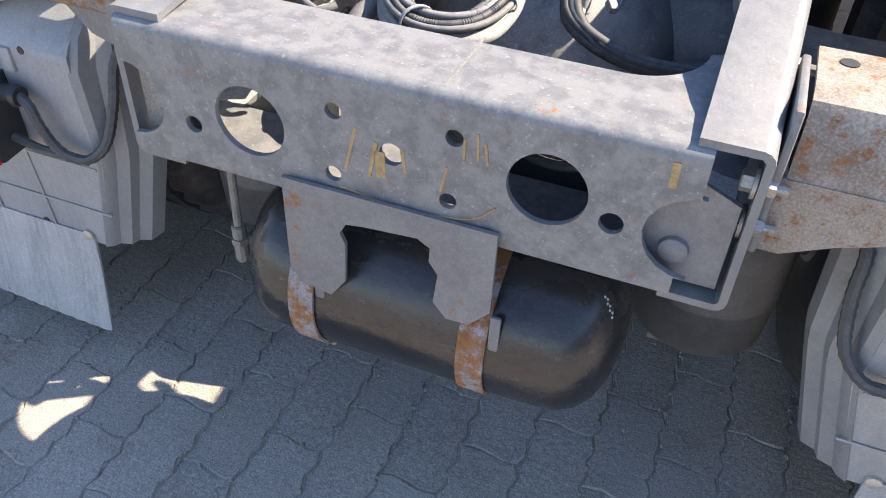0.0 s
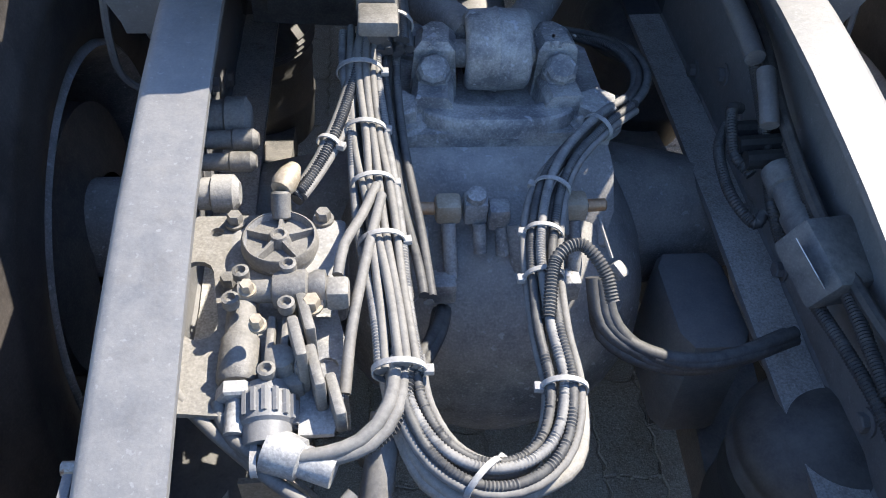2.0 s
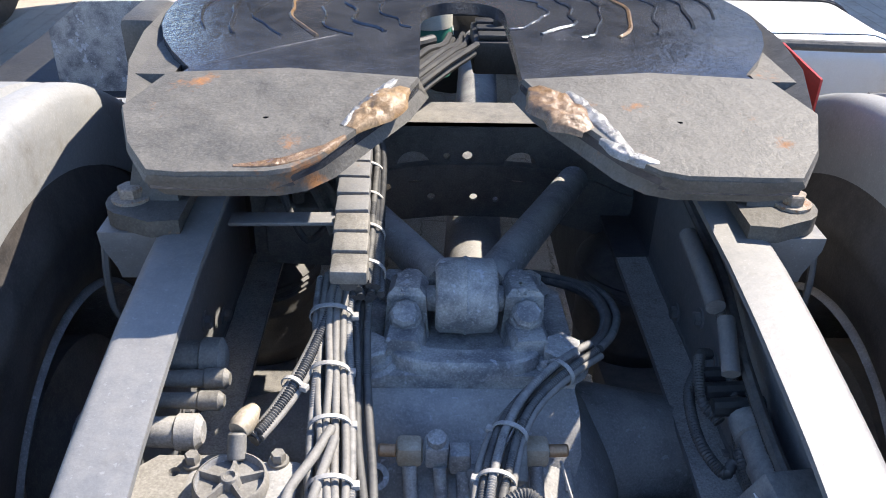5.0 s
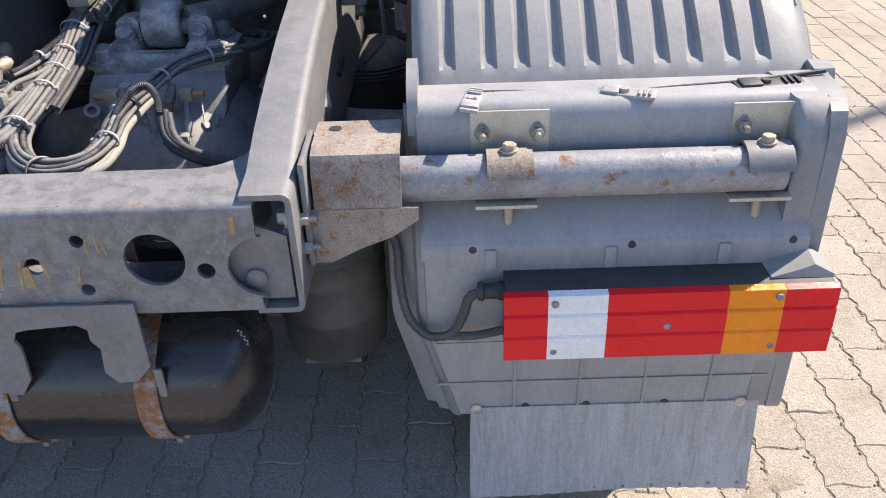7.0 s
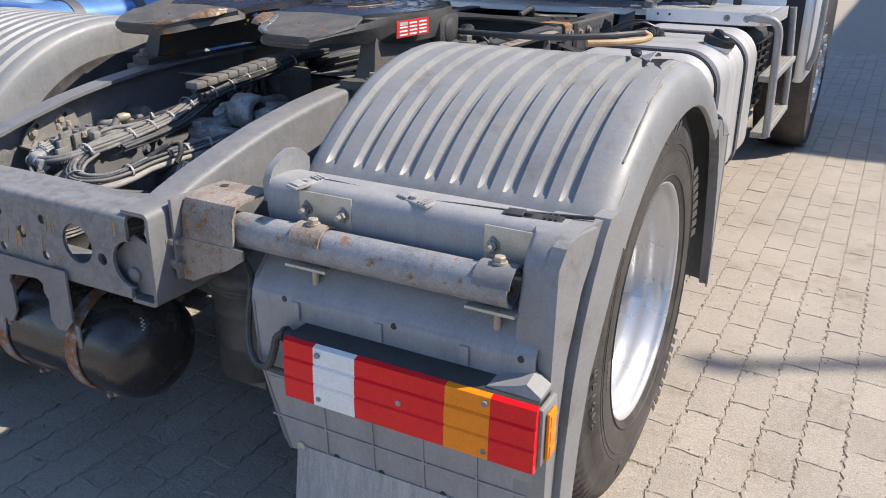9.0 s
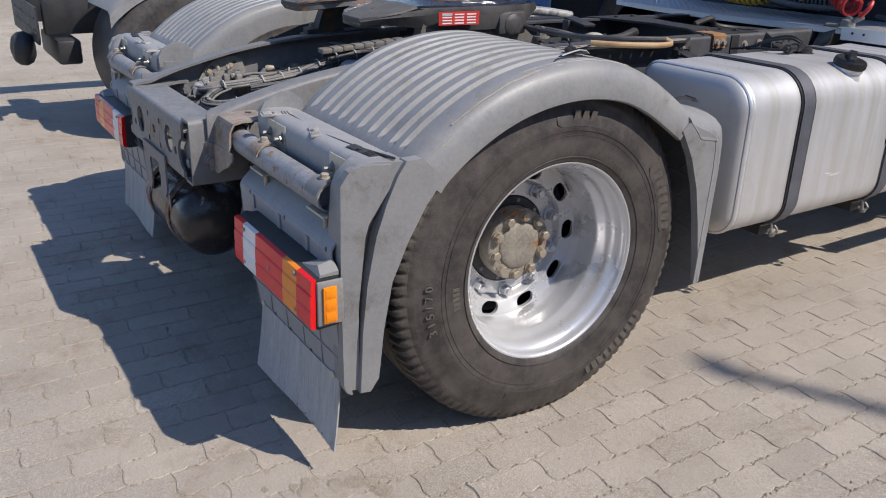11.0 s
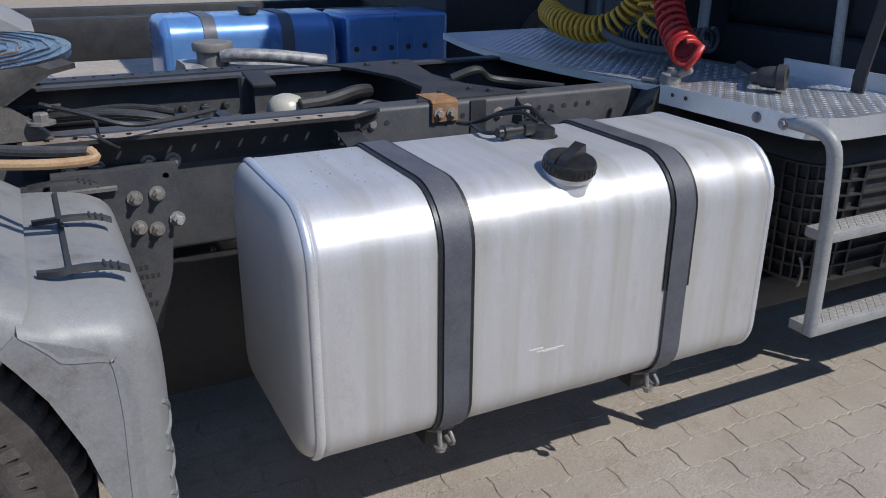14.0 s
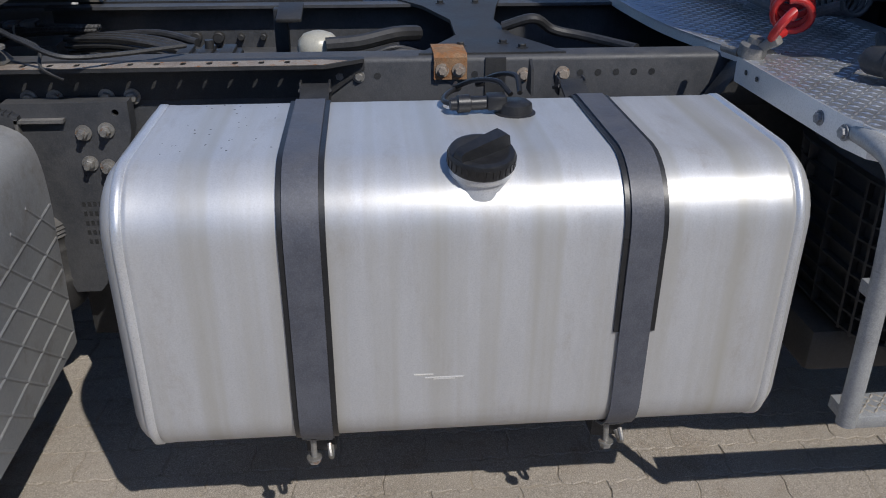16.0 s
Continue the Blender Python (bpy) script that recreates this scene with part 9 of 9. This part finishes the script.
bm.to_mesh(ground.data)
bm.free()
ground.data.materials.append(JOINT)

PW, PL, PX, PY = 0.1095, 0.219, -0.0145, -0.818


def paver_outline(seed):
    """One interlocking block: zigzag long sides, slightly wavy ends."""
    rnd = random.Random(seed)
    g = 0.0014
    side_, end_ = [], []
    for k in range(9):
        f = k / 8
        side_.append((0.0044 * rnd.uniform(0.6, 1.3) * (1 if k % 2 else -1), f))
    for k in range(1, 6):
        f = k / 6
        end_.append((f, 0.0045 * math.sin(2 * math.pi * f)))
    w, l = PW - 2 * g, PL - g
    pts = []
    pts += [(w / 2 + dx, -l / 2 + l * f) for dx, f in side_]
    pts += [(w / 2 - w * f, l / 2 - dy) for f, dy in end_]
    pts += [(-w / 2 + dx, l / 2 - l * f) for dx, f in side_]
    pts += [(-w / 2 + w * f, -l / 2 + dy) for f, dy in end_]
    j = 0.0019
    return [(x + rnd.uniform(-j, j), y + rnd.uniform(-j, j)) for x, y in pts]


def paver_loops(seed, x=0.0, y=0.0, z=0.0, tilt_x=0.0, tilt_y=0.0):
    pts = paver_outline(seed)
    def at(px, py, pz):
        return (x + px, y + py, z + pz + px * tilt_x + py * tilt_y)
    return [[at(px, py, -0.012) for px, py in pts], [at(px, py, -0.003) for px, py in pts], [at(px * 0.955, py * 0.977, 0.0) for px, py in pts]]


kinds = []
for k in range(8):
    bm = bmesh.new()
    rings(bm, paver_loops(k))
    bmesh.ops.recalc_face_normals(bm, faces=bm.faces)
    me = bpy.data.meshes.new("paver")
    bm.to_mesh(me)
    bm.free()
    me.materials.append(PAVER)
    kinds.append(me)
pavement = tagged(new("pavement"), "dusty grey-beige interlocking concrete block paving", "paving", kind="structure")
rnd = random.Random(9)
verts, faces = [], []
count = 0
near = []
for i in range(-90, 60):
    for j in range(-30, 45):
        x = PX + PW * (i + 0.5)
        y = PY + PL * (j + 0.5) + (PL / 2 if i % 2 == 0 else 0)
        near.append((x, y))
for x, y in near:
    piece = -0.75 < x < 1.75 and -1.2 < y < -0.35 or 1.27 < x < 2.0 and -0.35 <= y < 0.9
    tz, tx, ty = rnd.uniform(-0.0016, 0.0010), rnd.uniform(-0.012, 0.012), rnd.uniform(-0.008, 0.008)
    if piece and count < 300:
        o = bpy.data.objects.new("paver", kinds[rnd.randrange(8)])
        scene.collection.objects.link(o)
        o.parent, o.location, o.rotation_euler = pavement, (x, y, tz), (ty, -tx, 0)
        count += 1
    else:
        base_i = len(verts)
        loops = paver_loops(rnd.randrange(8), x, y, tz, tx, ty)
        m_ = len(loops[0])
        for l in loops[1:]:
            verts += l
        for a in range(m_):
            b = (a + 1) % m_
            faces.append((base_i + a, base_i + b, base_i + m_ + b, base_i + m_ + a))
        faces.append(tuple(base_i + m_ + a for a in range(m_)))
me = bpy.data.meshes.new("paving_field")
me.from_pydata(verts, [], faces)
me.materials.append(PAVER)
field = new("paving_field", me)
field.parent = pavement
tagged(field, "", "", "", "stuff")

# crumbs of sand and stone worked out of the joints
rnd = random.Random(52)
verts, faces = [], []
for x, y in near:
    if not (-1.0 < x < 2.7 and -1.5 < y < 1.6):
        continue
    thick = noise.noise((x * 2.1, y * 2.1, 5.0))
    for k in range(rnd.randrange(12, 24) + int(10 * max(0.0, thick))):
        if rnd.random() < 0.7:
            px, py = x + (PW / 2) * rnd.choice((-1, 1)) + rnd.gauss(0, 0.0022), y + rnd.uniform(-PL / 2, PL / 2)
        else:
            px, py = x + rnd.uniform(-PW / 2, PW / 2), y + (PL / 2) * rnd.choice((-1, 1)) + rnd.gauss(0, 0.003)
        if rnd.random() < 0.08:
            px, py = x + rnd.uniform(-PW / 2, PW / 2), y + rnd.uniform(-PL / 2, PL / 2)
        r, h = rnd.choice((0.0016, 0.0024, 0.0034, 0.0048)), rnd.uniform(0.4, 0.8)
        base_i, a0 = len(verts), rnd.uniform(0, 6.28)
        for i in range(6):
            q = r * rnd.uniform(0.7, 1.4)
            verts.append((px + q * math.cos(a0 + i * 1.047), py + 1.3 * q * math.sin(a0 + i * 1.047), -0.0018))
        for i in range(3):
            verts.append((px + 0.55 * r * math.cos(a0 + i * 2.094), py + 0.55 * r * math.sin(a0 + i * 2.094), r * h + rnd.uniform(-0.0003, 0.0003)))
        for i in range(3):
            a, b, c = base_i + 2 * i, base_i + 2 * i + 1, base_i + (2 * i + 2) % 6
            t_, u_ = base_i + 6 + i, base_i + 6 + (i + 1) % 3
            faces += [(a, b, t_), (b, c, u_), (b, u_, t_)]
        faces.append((base_i + 6, base_i + 7, base_i + 8))
me = bpy.data.meshes.new("joint_crumbs")
me.from_pydata(verts, [], faces)
me.materials.append(JOINT)
crumbs = new("joint_crumbs", me)
crumbs.parent = pavement
tagged(crumbs, "", "", "", "stuff")
# trodden dirt on the paving behind the wheel: thin torn patches and crumbs
random.seed(31)
bm = bmesh.new()
DX, DY = 1.235, -0.715
for k in range(18):
    u, v = random.gauss(0, 0.10), random.gauss(0, 0.035)
    cx_, cy_ = DX + 0.55 * u - 0.8 * v, DY + 0.8 * u + 0.55 * v
    r = random.choice((0.006, 0.010, 0.016, 0.026))
    rim_ = [(cx_ + r * (1 + 0.6 * noise.noise((k * 7.1, 2 * math.cos(a), 2 * math.sin(a)))) * math.cos(a) * 1.3, cy_ + r * (1 + 0.6 * noise.noise((k * 3.3, 2 * math.cos(a), 2 * math.sin(a)))) * math.sin(a)) for a in [2 * math.pi * i / 18 for i in range(18)]]
    rings(bm, [[(x, y, 0.0002) for x, y in rim_], [(cx_ + (x - cx_) * 0.7, cy_ + (y - cy_) * 0.7, 0.0009 + 0.00013 * k) for x, y in rim_]])
bmesh.ops.recalc_face_normals(bm, faces=bm.faces)
me = bpy.data.meshes.new("dirt_patch")
bm.to_mesh(me)
bm.free()
me.materials.append(DIRT)
tagged(new("dirt_patch", me), "trodden brown dirt on the block paving", "dirt", "", "stuff")
